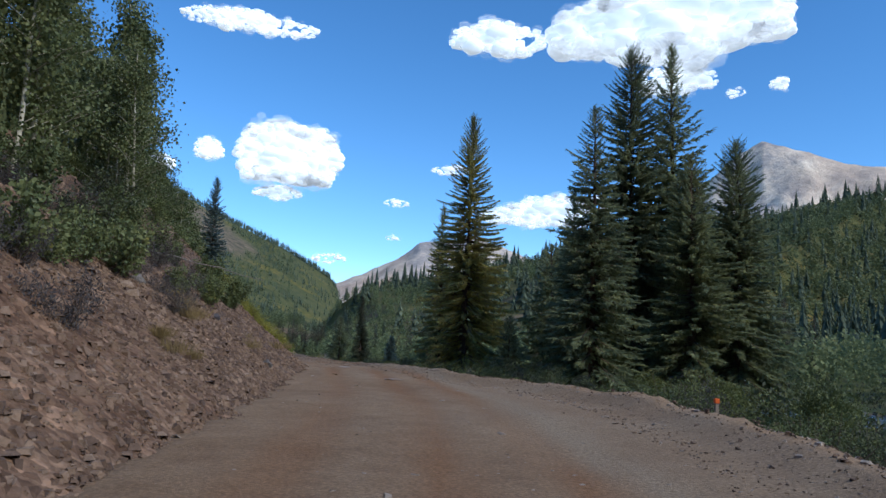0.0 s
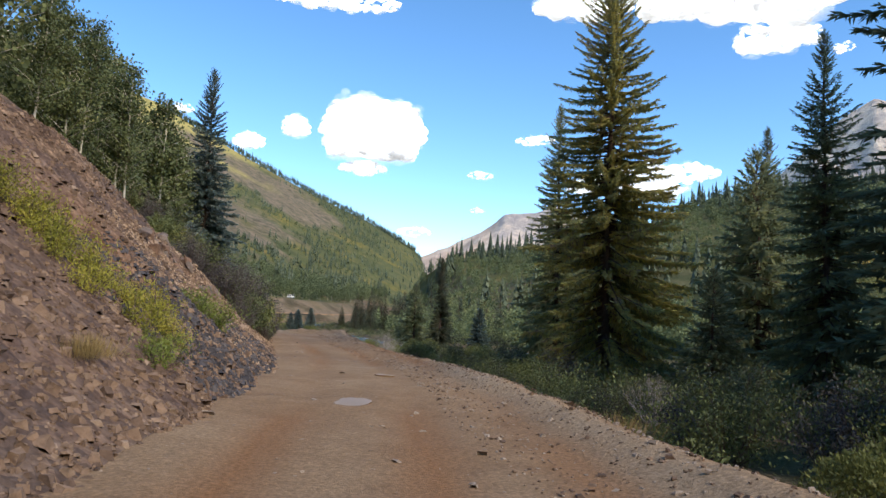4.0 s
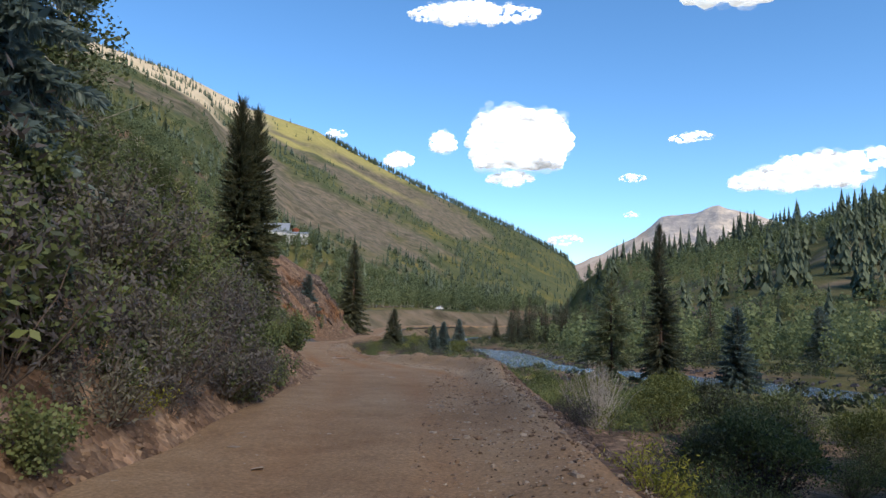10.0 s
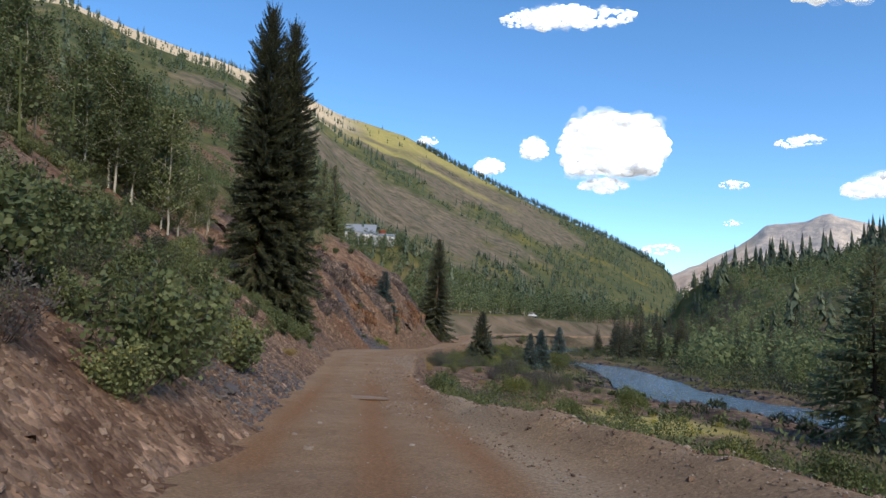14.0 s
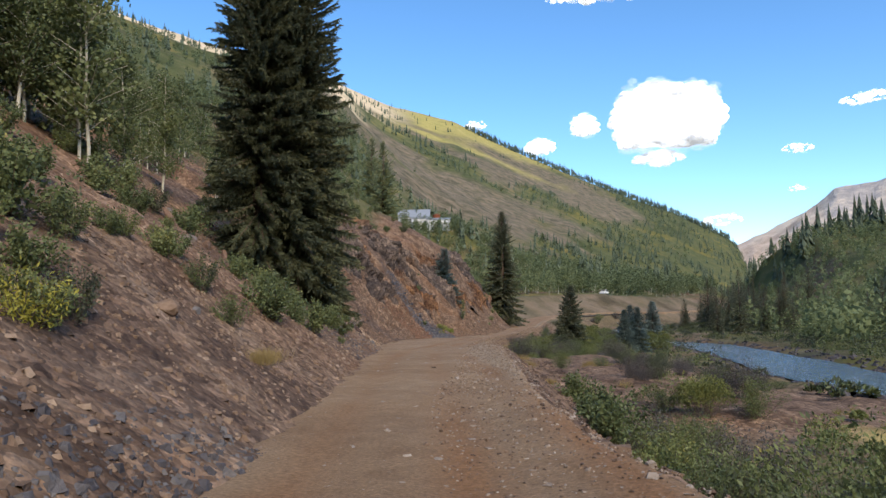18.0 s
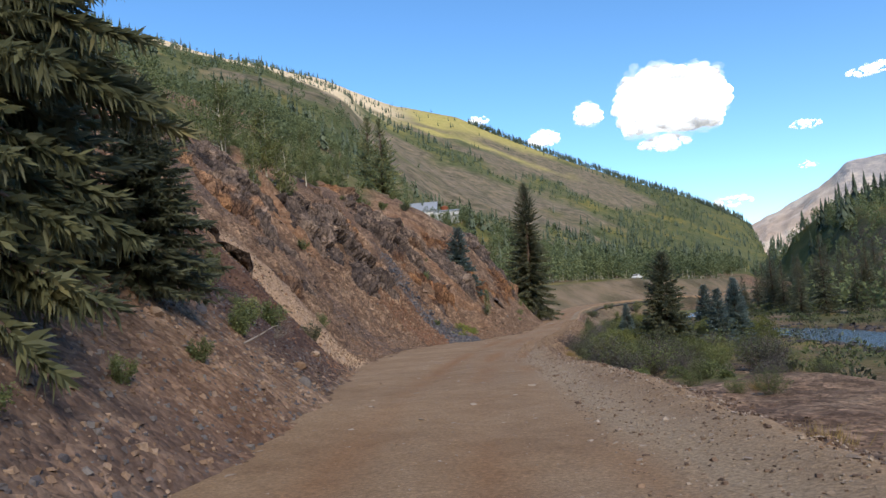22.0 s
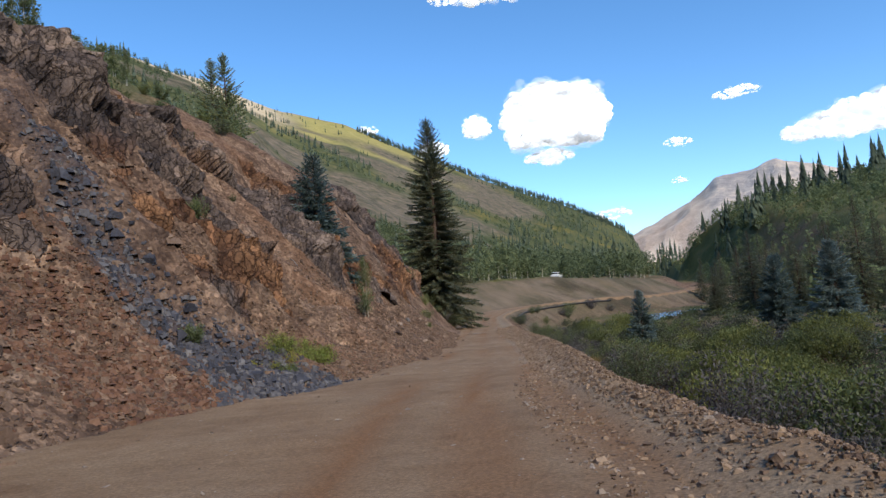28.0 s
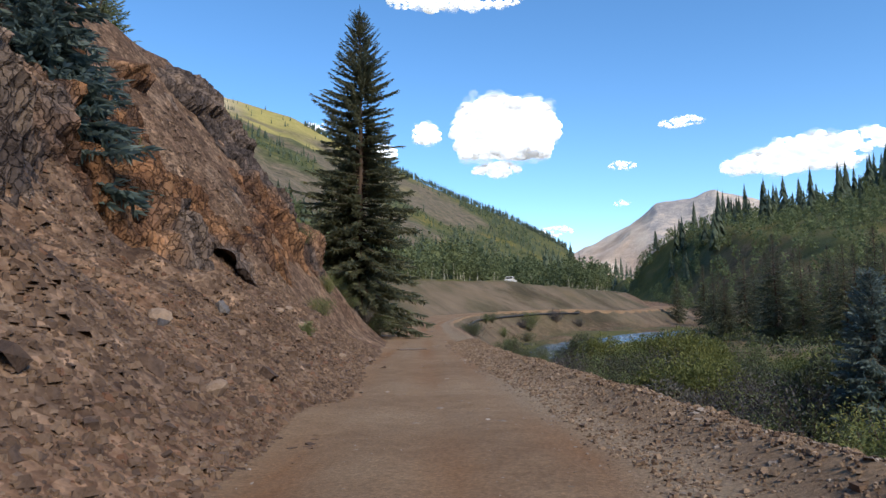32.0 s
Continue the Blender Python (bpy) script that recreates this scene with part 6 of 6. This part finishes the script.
_r = np.random.RandomState(71)
_bs = np.concatenate([_r.uniform(2, 60, 26), _r.uniform(60, 130, 24), _r.uniform(130, 226, 34)])
_bd = -(table(_bs, LEFT) + _r.uniform(0.5, 5.0, len(_bs)))
_bx, _by = on_line(_bs, _bd)
_bz = lie(_bx, _by)
for k in range(len(_bs)):
    ob = tagged(new("boulder", BOULDERS[_r.randint(4)]), "loose angular boulder on the stony bank", "rock", "boulders on the bank")
    q = _r.uniform(0.25, 0.6)
    ob.matrix_basis = pose(_bx[k], _by[k], _bz[k] + 0.08 * q, _r.uniform(-25, 25), _r.uniform(-25, 25), _r.uniform(0, 360)) @ Matrix.Diagonal((q, q, q, 1))

CUBE = np.array([(-1, -1, -1), (1, -1, -1), (1, 1, -1), (-1, 1, -1), (-1, -1, 1), (1, -1, 1), (1, 1, 1), (-1, 1, 1)], float)
CUBEF = np.array([(4, 5, 6, 7), (0, 1, 5, 4), (1, 2, 6, 5), (2, 3, 7, 6), (3, 0, 4, 7)])


def stones(name, label, x, y, z, size, rng, mat, flat=0.55):
    """Many small broken stones in one mesh."""
    n = len(x)
    v = CUBE[None] * rng.uniform(0.55, 1.0, (n, 8, 3))
    v[:, 4:, :2] *= rng.uniform(0.35, 0.95, (n, 1, 2))
    sc = size[:, None] * np.stack([rng.uniform(0.7, 1.4, n), rng.uniform(0.6, 1.1, n), rng.uniform(0.6, 1.2, n) * flat], 1) * 0.5
    v = v * sc[:, None, :]
    a, b = rng.uniform(0, 2 * np.pi, n), rng.normal(0, 0.5, n)
    ca, sa, cb, sb = np.cos(a)[:, None], np.sin(a)[:, None], np.cos(b)[:, None], np.sin(b)[:, None]
    X, Y, Z = v[..., 0], v[..., 1] * cb - v[..., 2] * sb, v[..., 1] * sb + v[..., 2] * cb
    P = np.stack([X * ca - Y * sa, X * sa + Y * ca, Z], 2) + np.stack([x, y, z], 1)[:, None, :]
    F = (CUBEF[None] + 8 * np.arange(n)[:, None, None]).reshape(-1, 4)
    return tagged(new(name, npmesh(name, P.reshape(-1, 3), F, mat)), label, "stones", kind="stuff")


def bank_stones(name, label, n, s0, s1, l0, l1, seed, mat, big, keep=None, flat=0.75):
    rng = np.random.RandomState(seed)
    s = rng.uniform(s0, s1, n)
    l = l0 + (l1 - l0) * rng.rand(n) ** 1.25
    x, y = on_line(s, -(table(s, LEFT) + l))
    if keep:
        m = keep(x, y, s, l, rng)
        x, y, s, l = x[m], y[m], s[m], l[m]
    z = lie(x, y)
    return stones(name, label, x, y, z, big * (0.3 + 0.8 * rng.pareto(2.8, len(x))).clip(0, 1.5), rng, mat, flat)


bank_stones("scree_stones", "brown broken stones of the scree bank", 36000, 4, 62, -0.6, 9, 3, M_STONE_B, 0.13)
bank_stones("scree_stones", "brown broken stones of the scree bank", 24000, 76, 150, -0.7, 8, 4, M_STONE_B, 0.09, lambda x, y, s, l, r: np.abs(s - 150.5 + 0.4 * l) > 5 + 3 * r.rand(len(s)))
bank_stones("scree_stones", "brown broken stones below the rock cut", 46000, 150, 234, -0.9, 10, 5, M_STONE_B, 0.125, lambda x, y, s, l, r: (np.abs(s - 161.2 + 0.35 * l) > 3.2 * r.rand(len(s)) + 1.2) & ((np.abs(s - 150.5 + 0.4 * l) > 5 + 3 * r.rand(len(s))) | (l < 0.4)))
M_STONE_M = rock_mat("dark_maroon_stones", [(0.2, (0.028, 0.020, 0.021)), (0.5, (0.070, 0.046, 0.043)), (0.8, (0.15, 0.105, 0.09))])
bank_stones("maroon_stones", "dark maroon broken stones on the soil bank", 13000, 138, 160, 0.2, 11, 31, M_STONE_M, 0.10, lambda x, y, s, l, r: np.abs(s - 150.5 + 0.4 * l) < 4 + 4 * r.rand(len(s)))
bank_stones("tan_scree", "pale tan fine scree of the bank", 20000, 42, 62, -0.6, 5, 32, M_STONE_T, 0.075)
bank_stones("ochre_scree", "ochre-brown fine scree of the bank", 9000, 4, 40, -0.6, 7, 33, M_STONE_O, 0.09)
bank_stones("ochre_scree", "ochre-brown scree beside the pale chute", 16000, 150, 176, -0.8, 11, 34, M_STONE_O, 0.10, lambda x, y, s, l, r: np.abs(s - 161.5 + 0.35 * l) < 2.0 + 5.0 * r.rand(len(s)))
bank_stones("slate_stones", "dark grey slate stones heaped at the bank's foot", 9000, 36, 51, -0.2, 3.4, 6, M_STONE_G, 0.115, lambda x, y, s, l, r: l < 3.4 - 0.2 * (s - 36) + 0.8 * r.rand(len(s)), 0.9)
bank_stones("slate_stones", "dark grey slate stones heaped at the bank's foot", 5500, 95, 108, -0.2, 4.4, 7, M_STONE_G, 0.095, lambda x, y, s, l, r: l < 2.0 - 0.25 * np.abs(s - 99) + 1.4 * r.rand(len(s)), 0.95)
bank_stones("slate_stones", "dark blue-grey slate stones heaped in a chute of the rock cut", 26000, 184, 199, -0.7, 8.6, 8, M_SLATE, 0.19, lambda x, y, s, l, r: np.abs(s - 191.4 - 0.5 * np.sin(l)) < 0.35 + 0.9 * r.rand(len(s)) + 0.36 * np.maximum(6.0 - l, 0), 0.9)
bank_stones("rust_rubble", "rust-brown rubble beside the slate chute", 9000, 182, 191, -0.6, 5.5, 19, M_STONE_R, 0.16, lambda x, y, s, l, r: np.abs(s - 187.4 + 0.1 * l) < 1.2 + 1.6 * r.rand(len(s)))
bank_stones("slate_blocks", "large dark slate blocks lying on the heap", 900, 185, 198, -0.8, 7.0, 18, M_SLATE, 0.36, lambda x, y, s, l, r: np.abs(s - 191.4) < 0.6 + 0.34 * np.maximum(6.0 - l, 0), 0.8)
bank_stones("talus_gravel", "orange-brown broken gravel of the talus below the cliff", 34000, 194, 232, -1.2, 6.5, 21, M_STONE_O, 0.10)
bank_stones("talus_gravel", "orange-brown broken gravel on the ledges of the cut", 16000, 164, 228, 3, 15, 22, M_STONE_O, 0.10)
bank_stones("talus_blocks", "larger broken rocks lying on the talus", 900, 165, 230, -0.8, 9, 23, M_STONE_B, 0.33)
bank_stones("slate_stones", "dark grey slate stones scattered on the bank", 6000, 128, 160, -0.2, 8, 9, M_STONE_G, 0.08)
bank_stones("scree_stones", "brown broken stones at the foot of the shrubby bank", 7000, 58, 80, -0.6, 4, 12, M_STONE_B, 0.08)
bank_stones("rust_stones", "rust-red stones on the cut bank", 4500, 150, 226, 0.3, 9, 10, M_STONE_R, 0.12)
bank_stones("pale_scree", "pale gravel chute on the cut bank", 40000, 150, 168, -0.8, 10, 11, M_STONE_T, 0.075, lambda x, y, s, l, r: np.abs(s - 161.0 + 0.35 * l) < 1.9 + 3.0 * r.rand(len(s)) ** 1.5 - 0.10 * l + 0.9 * (fbm(s * 0.8, l * 0.8, 3) - 0.5))
_r = np.random.RandomState(91)
_n = 15000
_s = _r.uniform(2, 245, _n)
_f = _r.rand(_n)
_d = np.where(_r.rand(_n) < 0.2, table(_s, RIGHT) - _r.rand(_n) ** 1.3 * 2.4, -table(_s, LEFT) + _f * (table(_s, LEFT) + table(_s, RIGHT)))
_x, _y = on_line(_s, _d)
_z = road_z(_s, _d, _x, _y) - 0.004
stones("road_stones", "loose pale stones on the gravel road", _x, _y, _z, (0.024 + 0.026 * _r.pareto(2.6, _n)).clip(0, 0.17), _r, M_STONE_P, 0.2)
for _mat, _n, _name, _lab in ((M_STONE_P, 10000, "edge_gravel", "pale loose stones along the gravel road's edge"), (M_STONE_B, 18000, "edge_gravel", "brown loose stones along the gravel road's edge")):
    _s = _r.uniform(5, 240, _n)
    _d = table(_s, RIGHT) + 0.0 - 2.3 * _r.rand(_n) ** 1.2
    _x, _y = on_line(_s, _d)
    stones(_name, _lab, _x, _y, road_z(_s, _d, _x, _y) + 0.004, (0.026 + 0.02 * _r.pareto(2.6, _n)).clip(0, 0.12), _r, _mat, 0.55)
_n = 9000
_s = _r.uniform(0, 335, _n)
_d = table(_s, RIGHT) + 0.15 + 2.4 * _r.rand(_n)
_x, _y = on_line(_s, _d)
stones("berm_stones", "brown stones below the road's outer edge", _x, _y, lie(_x, _y) + 0.01, (0.06 + 0.05 * _r.pareto(2.4, _n)).clip(0, 0.32), _r, M_STONE_B)
for _mat, _n, _lab in ((M_STONE_T, 15000, "coarse tan gravel spilling over the road's outer edge"), (M_STONE_O, 17000, "coarse brown gravel spilling over the road's outer edge")):
    _s = _r.uniform(166, 245, _n)
    _d = table(_s, RIGHT) + 1.4 - 3.4 * _r.rand(_n)
    _x, _y = on_line(_s, _d)
    _z = np.where(_d < table(_s, RIGHT), np.maximum(road_z(_s, _d, _x, _y), lie(_x, _y)), lie(_x, _y))
    stones("shoulder_gravel", _lab, _x, _y, _z + 0.006, (0.04 + 0.026 * _r.pareto(2.6, _n)).clip(0, 0.14), _r, _mat, 0.6)
_n = 2600
_s = _r.uniform(0, 300, _n)
_d = table(_s, RIVER) + np.where(_r.rand(_n) < 0.5, -1, 1) * np.where(_r.rand(_n) < 0.2, _r.uniform(0, 3.4, _n), _r.uniform(3.4, 7.5, _n))
_x, _y = on_line(_s, _d)
stones("river_stones", "grey cobbles along the river", _x, _y, height(_x, _y)[0] + 0.05, _r.uniform(0.2, 0.8, _n), _r, M_STONE_G)

# dense aspen growth higher on the left slope
_r = np.random.RandomState(14)
_n = 1300
_s, _d = _r.uniform(2, 262, _n), -13 - 53 * _r.rand(_n) ** 1.5
_ok = -_d > table(_s, LEFT) + table(_s, CREST) / 0.85 + 1
_x, _y = on_line(_s, _d)
_ok &= fbm(_x * 0.05 + 9, _y * 0.05, 3) > 0.38
_x, _y = _x[_ok], _y[_ok]
_z = height(_x, _y)[0]


def saplings(P, rng, per=160):
    n = len(P)
    H = rng.uniform(3, 6.5, n)
    out = [trunks(P, rng, None)]
    for k in range(per):
        f = rng.uniform(0.08, 1.0, n)
        a = rng.uniform(0, 2 * np.pi, n)
        q = H * 0.26 * np.sqrt(rng.rand(n)) * (1.15 - f) ** 0.5
        c = P + np.stack([np.cos(a) * q, np.sin(a) * q, H * f], 1)
        w = rng.normal(0, 1, (n, 3))
        ln = rng.uniform(0.14, 0.28, n)
        out.append(cards(c, w, ln, ln * 0.8, rng))
    return np.concatenate(out)


_q = saplings(np.stack([_x, _y, _z - 0.2], 1), np.random.RandomState(6))
tagged(new("aspen_thicket", npmesh("aspen_thicket", _q.reshape(-1, 3), np.arange(len(_q) * 4).reshape(-1, 4), M_ASPEN)), "dense green aspen thicket on the steep slope", "trees", kind="stuff")


# ---- mine building on the hill, pickup, sticks and small things ----
def box(bm, cx, cy, cz, sx, sy, sz):
    r = bmesh.ops.create_cube(bm, size=1.0)
    for v in r["verts"]:
        v.co = Vector((cx + v.co.x * sx, cy + v.co.y * sy, cz + v.co.z * sz))
    return r["verts"]


def bm_part(name, build, mat, parent, label="", bevel=0.0):
    bm = bmesh.new()
    build(bm)
    if bevel:
        bmesh.ops.bevel(bm, geom=bm.edges[:], offset=bevel, segments=2, affect="EDGES")
    me = bpy.data.meshes.new(name)
    bm.to_mesh(me)
    bm.free()
    me.materials.append(mat)
    return part(name, me, parent, label)


M_WHITE = plain_mat("weathered_white_siding", (0.62, 0.63, 0.64), 0.12, 0.8, 0.7)
M_TIN = plain_mat("grey_metal_roof", (0.27, 0.30, 0.34), 0.15, 0.6, 0.45, 0.2, 0.5)
M_DARK = plain_mat("dark_opening", (0.03, 0.032, 0.035), 0.3, 2.0, 0.5)
M_RUST = plain_mat("rusted_iron", (0.22, 0.075, 0.04), 0.35, 1.5, 0.85)
M_TIMBER = plain_mat("weathered_timber", (0.26, 0.22, 0.18), 0.3, 6.0)
M_PAINT = plain_mat("white_car_paint", (0.75, 0.76, 0.77), 0.05, 1.0, 0.25, 0.0, 0.5)
M_TYRE = plain_mat("black_rubber", (0.025, 0.025, 0.026), 0.3, 20, 0.8)
M_GLASS, _gn, _gl, _gb = material("dark_window_glass", 0.08, 0.6)
_gb.inputs["Base Color"].default_value = (0.02, 0.025, 0.03, 1)


def shed(label, x, y, z, rz, L, Wd, Hh, roofh, windows, lean=False):
    e = thing("mine_building", label, "building", "mine buildings on the hill", (x, y, z), rz)
    t = 0.25
    for nm, cx, cy, sx, sy in (("wall", 0, -Wd / 2, L, t), ("wall", 0, Wd / 2, L, t), ("wall", -L / 2, 0, t, Wd - t * 1.02), ("wall", L / 2, 0, t, Wd - t * 1.02)):
        bm_part(nm, lambda bm, a=(cx, cy, Hh / 2 - 1.5, sx, sy, Hh + 3): box(bm, *a), M_WHITE, e)

    def roof(bm, side):
        o = 0.5
        y0, y1 = (-Wd / 2 - o, 0.05) if side < 0 else (-0.05, Wd / 2 + o)
        z0, z1 = (Hh - 0.2, Hh + roofh) if side < 0 else (Hh + roofh, Hh - 0.2)
        if lean:
            y0, y1, z0, z1 = -Wd / 2 - o, Wd / 2 + o, Hh - 0.1, Hh + roofh
        vs = [bm.verts.new(p) for p in ((-L / 2 - o, y0, z0), (L / 2 + o, y0, z0), (L / 2 + o, y1, z1), (-L / 2 - o, y1, z1))]
        vs += [bm.verts.new(v.co + Vector((0, 0, 0.18))) for v in vs]
        for f in ((3, 2, 1, 0), (4, 5, 6, 7), (0, 1, 5, 4), (1, 2, 6, 5), (2, 3, 7, 6), (3, 0, 4, 7)):
            bm.faces.new([vs[k] for k in f])
    bm_part("roof", lambda bm: roof(bm, -1), M_TIN, e, "grey corrugated metal roof")
    if not lean:
        bm_part("roof", lambda bm: roof(bm, 1), M_TIN, e, "grey corrugated metal roof")
    for k in range(windows):
        wx = -L / 2 + (k + 0.7) * L / (windows + 0.4)
        w = bm_part("window", lambda bm: box(bm, wx, -Wd / 2 - 0.14, Hh * 0.5, 1.5, 0.08, 1.5), M_WHITE, e)
        p = bm_part("pane", lambda bm: box(bm, wx, -Wd / 2 - 0.19, Hh * 0.5, 1.2, 0.04, 1.2), M_GLASS, w, "dark glass pane")
    return e


MINE = (-268.0, 462.0)
_yaw = 27.0
_cy, _sy = math.cos(radians(_yaw)), math.sin(radians(_yaw))


def mine_at(a, b):
    return MINE[0] + a * _cy - b * _sy, MINE[1] + a * _sy + b * _cy


for lab, a, b, zz, L, Wd, Hh, rf, wn, ln in (("long white mine building with a grey metal roof", -7, 14, 54.5, 20, 11, 3.2, 5.4, 4, False), ("white mine shed with a grey sloping roof", -1, 3, 50.5, 12, 8, 5.0, 1.6, 2, True),
                                         ("white mine shed with open bays on the hillside", 10, -1, 49.0, 14, 8, 5.2, 1.8, 3, True)):
    px, py = mine_at(a, b)
    shed(lab, px, py, zz, _yaw, L, Wd, Hh, rf, wn, ln)
_px, _py = mine_at(7.5, 13)
e = thing("rusty_tank", "rust-red iron tank beside the mine building", "tank", "", (_px, _py, 55.0))
bm_part("tank_body", lambda bm: bmesh.ops.create_cone(bm, cap_ends=True, segments=20, radius1=2.6, radius2=2.6, depth=8.0), M_RUST, e)
bm_part("tank_roof", lambda bm: [setattr(v, "co", v.co + Vector((0, 0, 4.6))) for v in bmesh.ops.create_cone(bm, cap_ends=True, segments=20, radius1=2.8, radius2=0.2, depth=1.2)["verts"]], M_RUST, e)


def pickup(x, y, rz, label):
    z = ground_z(x, y)
    e = thing("pickup_truck", label, "vehicle", "", (x, y, z + 0.02), rz)
    bm_part("body", lambda bm: box(bm, 0, 0, 0.78, 5.2, 1.85, 0.62), M_PAINT, e, bevel=0.09)

    def cab(bm):
        vs = box(bm, 0.25, 0, 1.42, 2.1, 1.66, 0.7)
        for v in vs:
            if v.co.z > 1.5:
                v.co.x = 0.25 + (v.co.x - 0.25) * 0.68
    bm_part("cab", cab, M_PAINT, e, bevel=0.06)
    for sy in (-1, 1):
        bm_part("window", lambda bm: box(bm, 0.25, sy * 0.82, 1.45, 1.25, 0.04, 0.42), M_GLASS, e)
    bm_part("windscreen", lambda bm: box(bm, 1.17, 0, 1.42, 0.06, 1.4, 0.45), M_GLASS, e)
    for sx in (-1.65, 1.65):
        for sy in (-0.86, 0.86):
            w = bm_part("wheel", lambda bm: bmesh.ops.create_cone(bm, cap_ends=True, segments=18, radius1=0.39, radius2=0.39, depth=0.26, matrix=pose(sx, sy, 0.39, 90, 0, 0)), M_TYRE, e)
            bm_part("rim", lambda bm: bmesh.ops.create_cone(bm, cap_ends=True, segments=14, radius1=0.22, radius2=0.2, depth=0.3, matrix=pose(sx, sy, 0.39, 90, 0, 0)), M_TIN, w)
    for sy in (-0.7, 0.7):
        bm_part("headlight", lambda bm: box(bm, 2.6, sy, 0.88, 0.05, 0.3, 0.18), M_WHITE, e)
    bm_part("bumper", lambda bm: box(bm, 2.64, 0, 0.56, 0.14, 1.8, 0.18), M_TIN, e)


pickup(-109.5, 333.0, 270, "white pickup truck parked on the gravel shelf")


def stick(s, d, L, rz, tilt, label, thick=0.04, seed=1):
    rng = np.random.RandomState(seed)
    x, y = on_line(s, d)
    sp = Soup()
    u = np.linspace(0, 1, 7)[:, None]
    sp.tube(np.hstack([u * L, rng.normal(0, 0.02 * L, (7, 1)).cumsum(0) * 0.5, rng.normal(0, 0.012 * L, (7, 1))]), thick * (1 - 0.65 * u[:, 0]), 6)
    for k in range(3):
        f = rng.uniform(0.35, 0.9)
        w = np.array([0.5, rng.choice([-1, 1]) * 0.5, 0.3]) * L * 0.22
        sp.tube(np.array([f * L, 0, 0]) + u[:4] * w, thick * 0.4 * (1 - 0.7 * u[:4, 0]), 4)
    ob = tagged(new("fallen_branch", sp.mesh("fallen_branch", M_TWIG, True)), label, "branch", "fallen branches on the bank")
    ob.matrix_basis = pose(float(x), float(y), ground_z(x, y) + 0.12, 0, tilt, rz)


for k, (s, d, L, rz, tilt) in enumerate(((24, -8.5, 4.5, 20, 12), (141, -5.0, 1.0, 80, -20),
                                     (182, -9.0, 2.2, 150, 5), (181.5, -8.6, 1.8, 160, 5), (198, -8.5, 4.0, 130, -30), (207, -9.0, 4.5, 140, -24), (262, -1.5, 3.0, 30, 3), (263, 1.0, 2.4, 160, 3), (147, 6.0, 1.4, 20, 8), (150, 5.4, 1.2, 50, 8))):
    stick(s, d, L, rz, tilt, "bare grey fallen branch lying on the stony bank", 0.028, 200 + k)

# marker post below the road's edge, with an orange cap
_x, _y = on_line(17.5, 8.2)
e = thing("marker_post", "weathered wooden marker post with an orange cap", "post", "", (float(_x), float(_y), ground_z(_x, _y) - 0.1))
bm_part("post", lambda bm: box(bm, 0, 0, 0.75, 0.09, 0.09, 1.5), M_TIMBER, e, bevel=0.008)
M_ORANGE = plain_mat("orange_plastic", (0.75, 0.16, 0.04), 0.1, 3.0, 0.5)
bm_part("cap", lambda bm: box(bm, 0, 0, 1.54, 0.12, 0.12, 0.12), M_ORANGE, e, "orange plastic cap", bevel=0.01)

# drain pipe along the far shelf
_ps = np.linspace(287, 332, 26)
_pd = table(_ps, RIGHT) + 0.9
_px, _py = on_line(_ps, _pd)
_sp = Soup()
_sp.tube(np.column_stack([_px, _py, height(_px, _py)[0] + 0.18]), np.full(26, 0.14), 8)
tagged(new("drain_pipe", _sp.mesh("drain_pipe", M_DARK, True)), "dark drain pipe lying along the far road edge", "pipe")

# puddles on the road
M_PUDDLE, _pn, _pl, _pb = material("muddy_water", 0.4, 0.25)
_pb.inputs["Base Color"].default_value = (0.24, 0.15, 0.075, 1)
for k, (s, d, a, b) in enumerate(((26.1, 0.6, 0.22, 0.34), (43.4, 0.2, 0.12, 0.3), (236, -0.5, 0.8, 0.7), (102.3, 0.15, 0.4, 0.75), (36.5, -0.6, 0.5, 0.3))):
    x, y = on_line(s, d)
    ang = np.linspace(0, 2 * np.pi, 28, endpoint=False)
    rad = 1 + 0.35 * (fbm(np.cos(ang) * 1.3 + k * 5, np.sin(ang) * 1.3, 3) - 0.5) * 2
    top = np.column_stack([np.cos(ang) * rad * b, np.sin(ang) * rad * a, np.zeros(28)])
    vv = np.vstack([top, top * np.array([0.9, 0.9, 1]) - np.array([0, 0, 0.06]), [[0, 0, 0]]])
    me = bpy.data.meshes.new("puddle")
    me.from_pydata(vv.tolist(), [], [(i, (i + 1) % 28, 56) for i in range(28)] + [((i + 1) % 28, i, 28 + i, 28 + (i + 1) % 28) for i in range(28)])
    me.materials.append(M_PUDDLE)
    ob = tagged(new("puddle", me), "shallow muddy puddle in the gravel road", "puddle", "puddles on the road", "structure")
    ob.matrix_basis = pose(float(x), float(y), float(np.interp(s, CS, CL[:, 2])) + 0.012, 0, 0, 0)
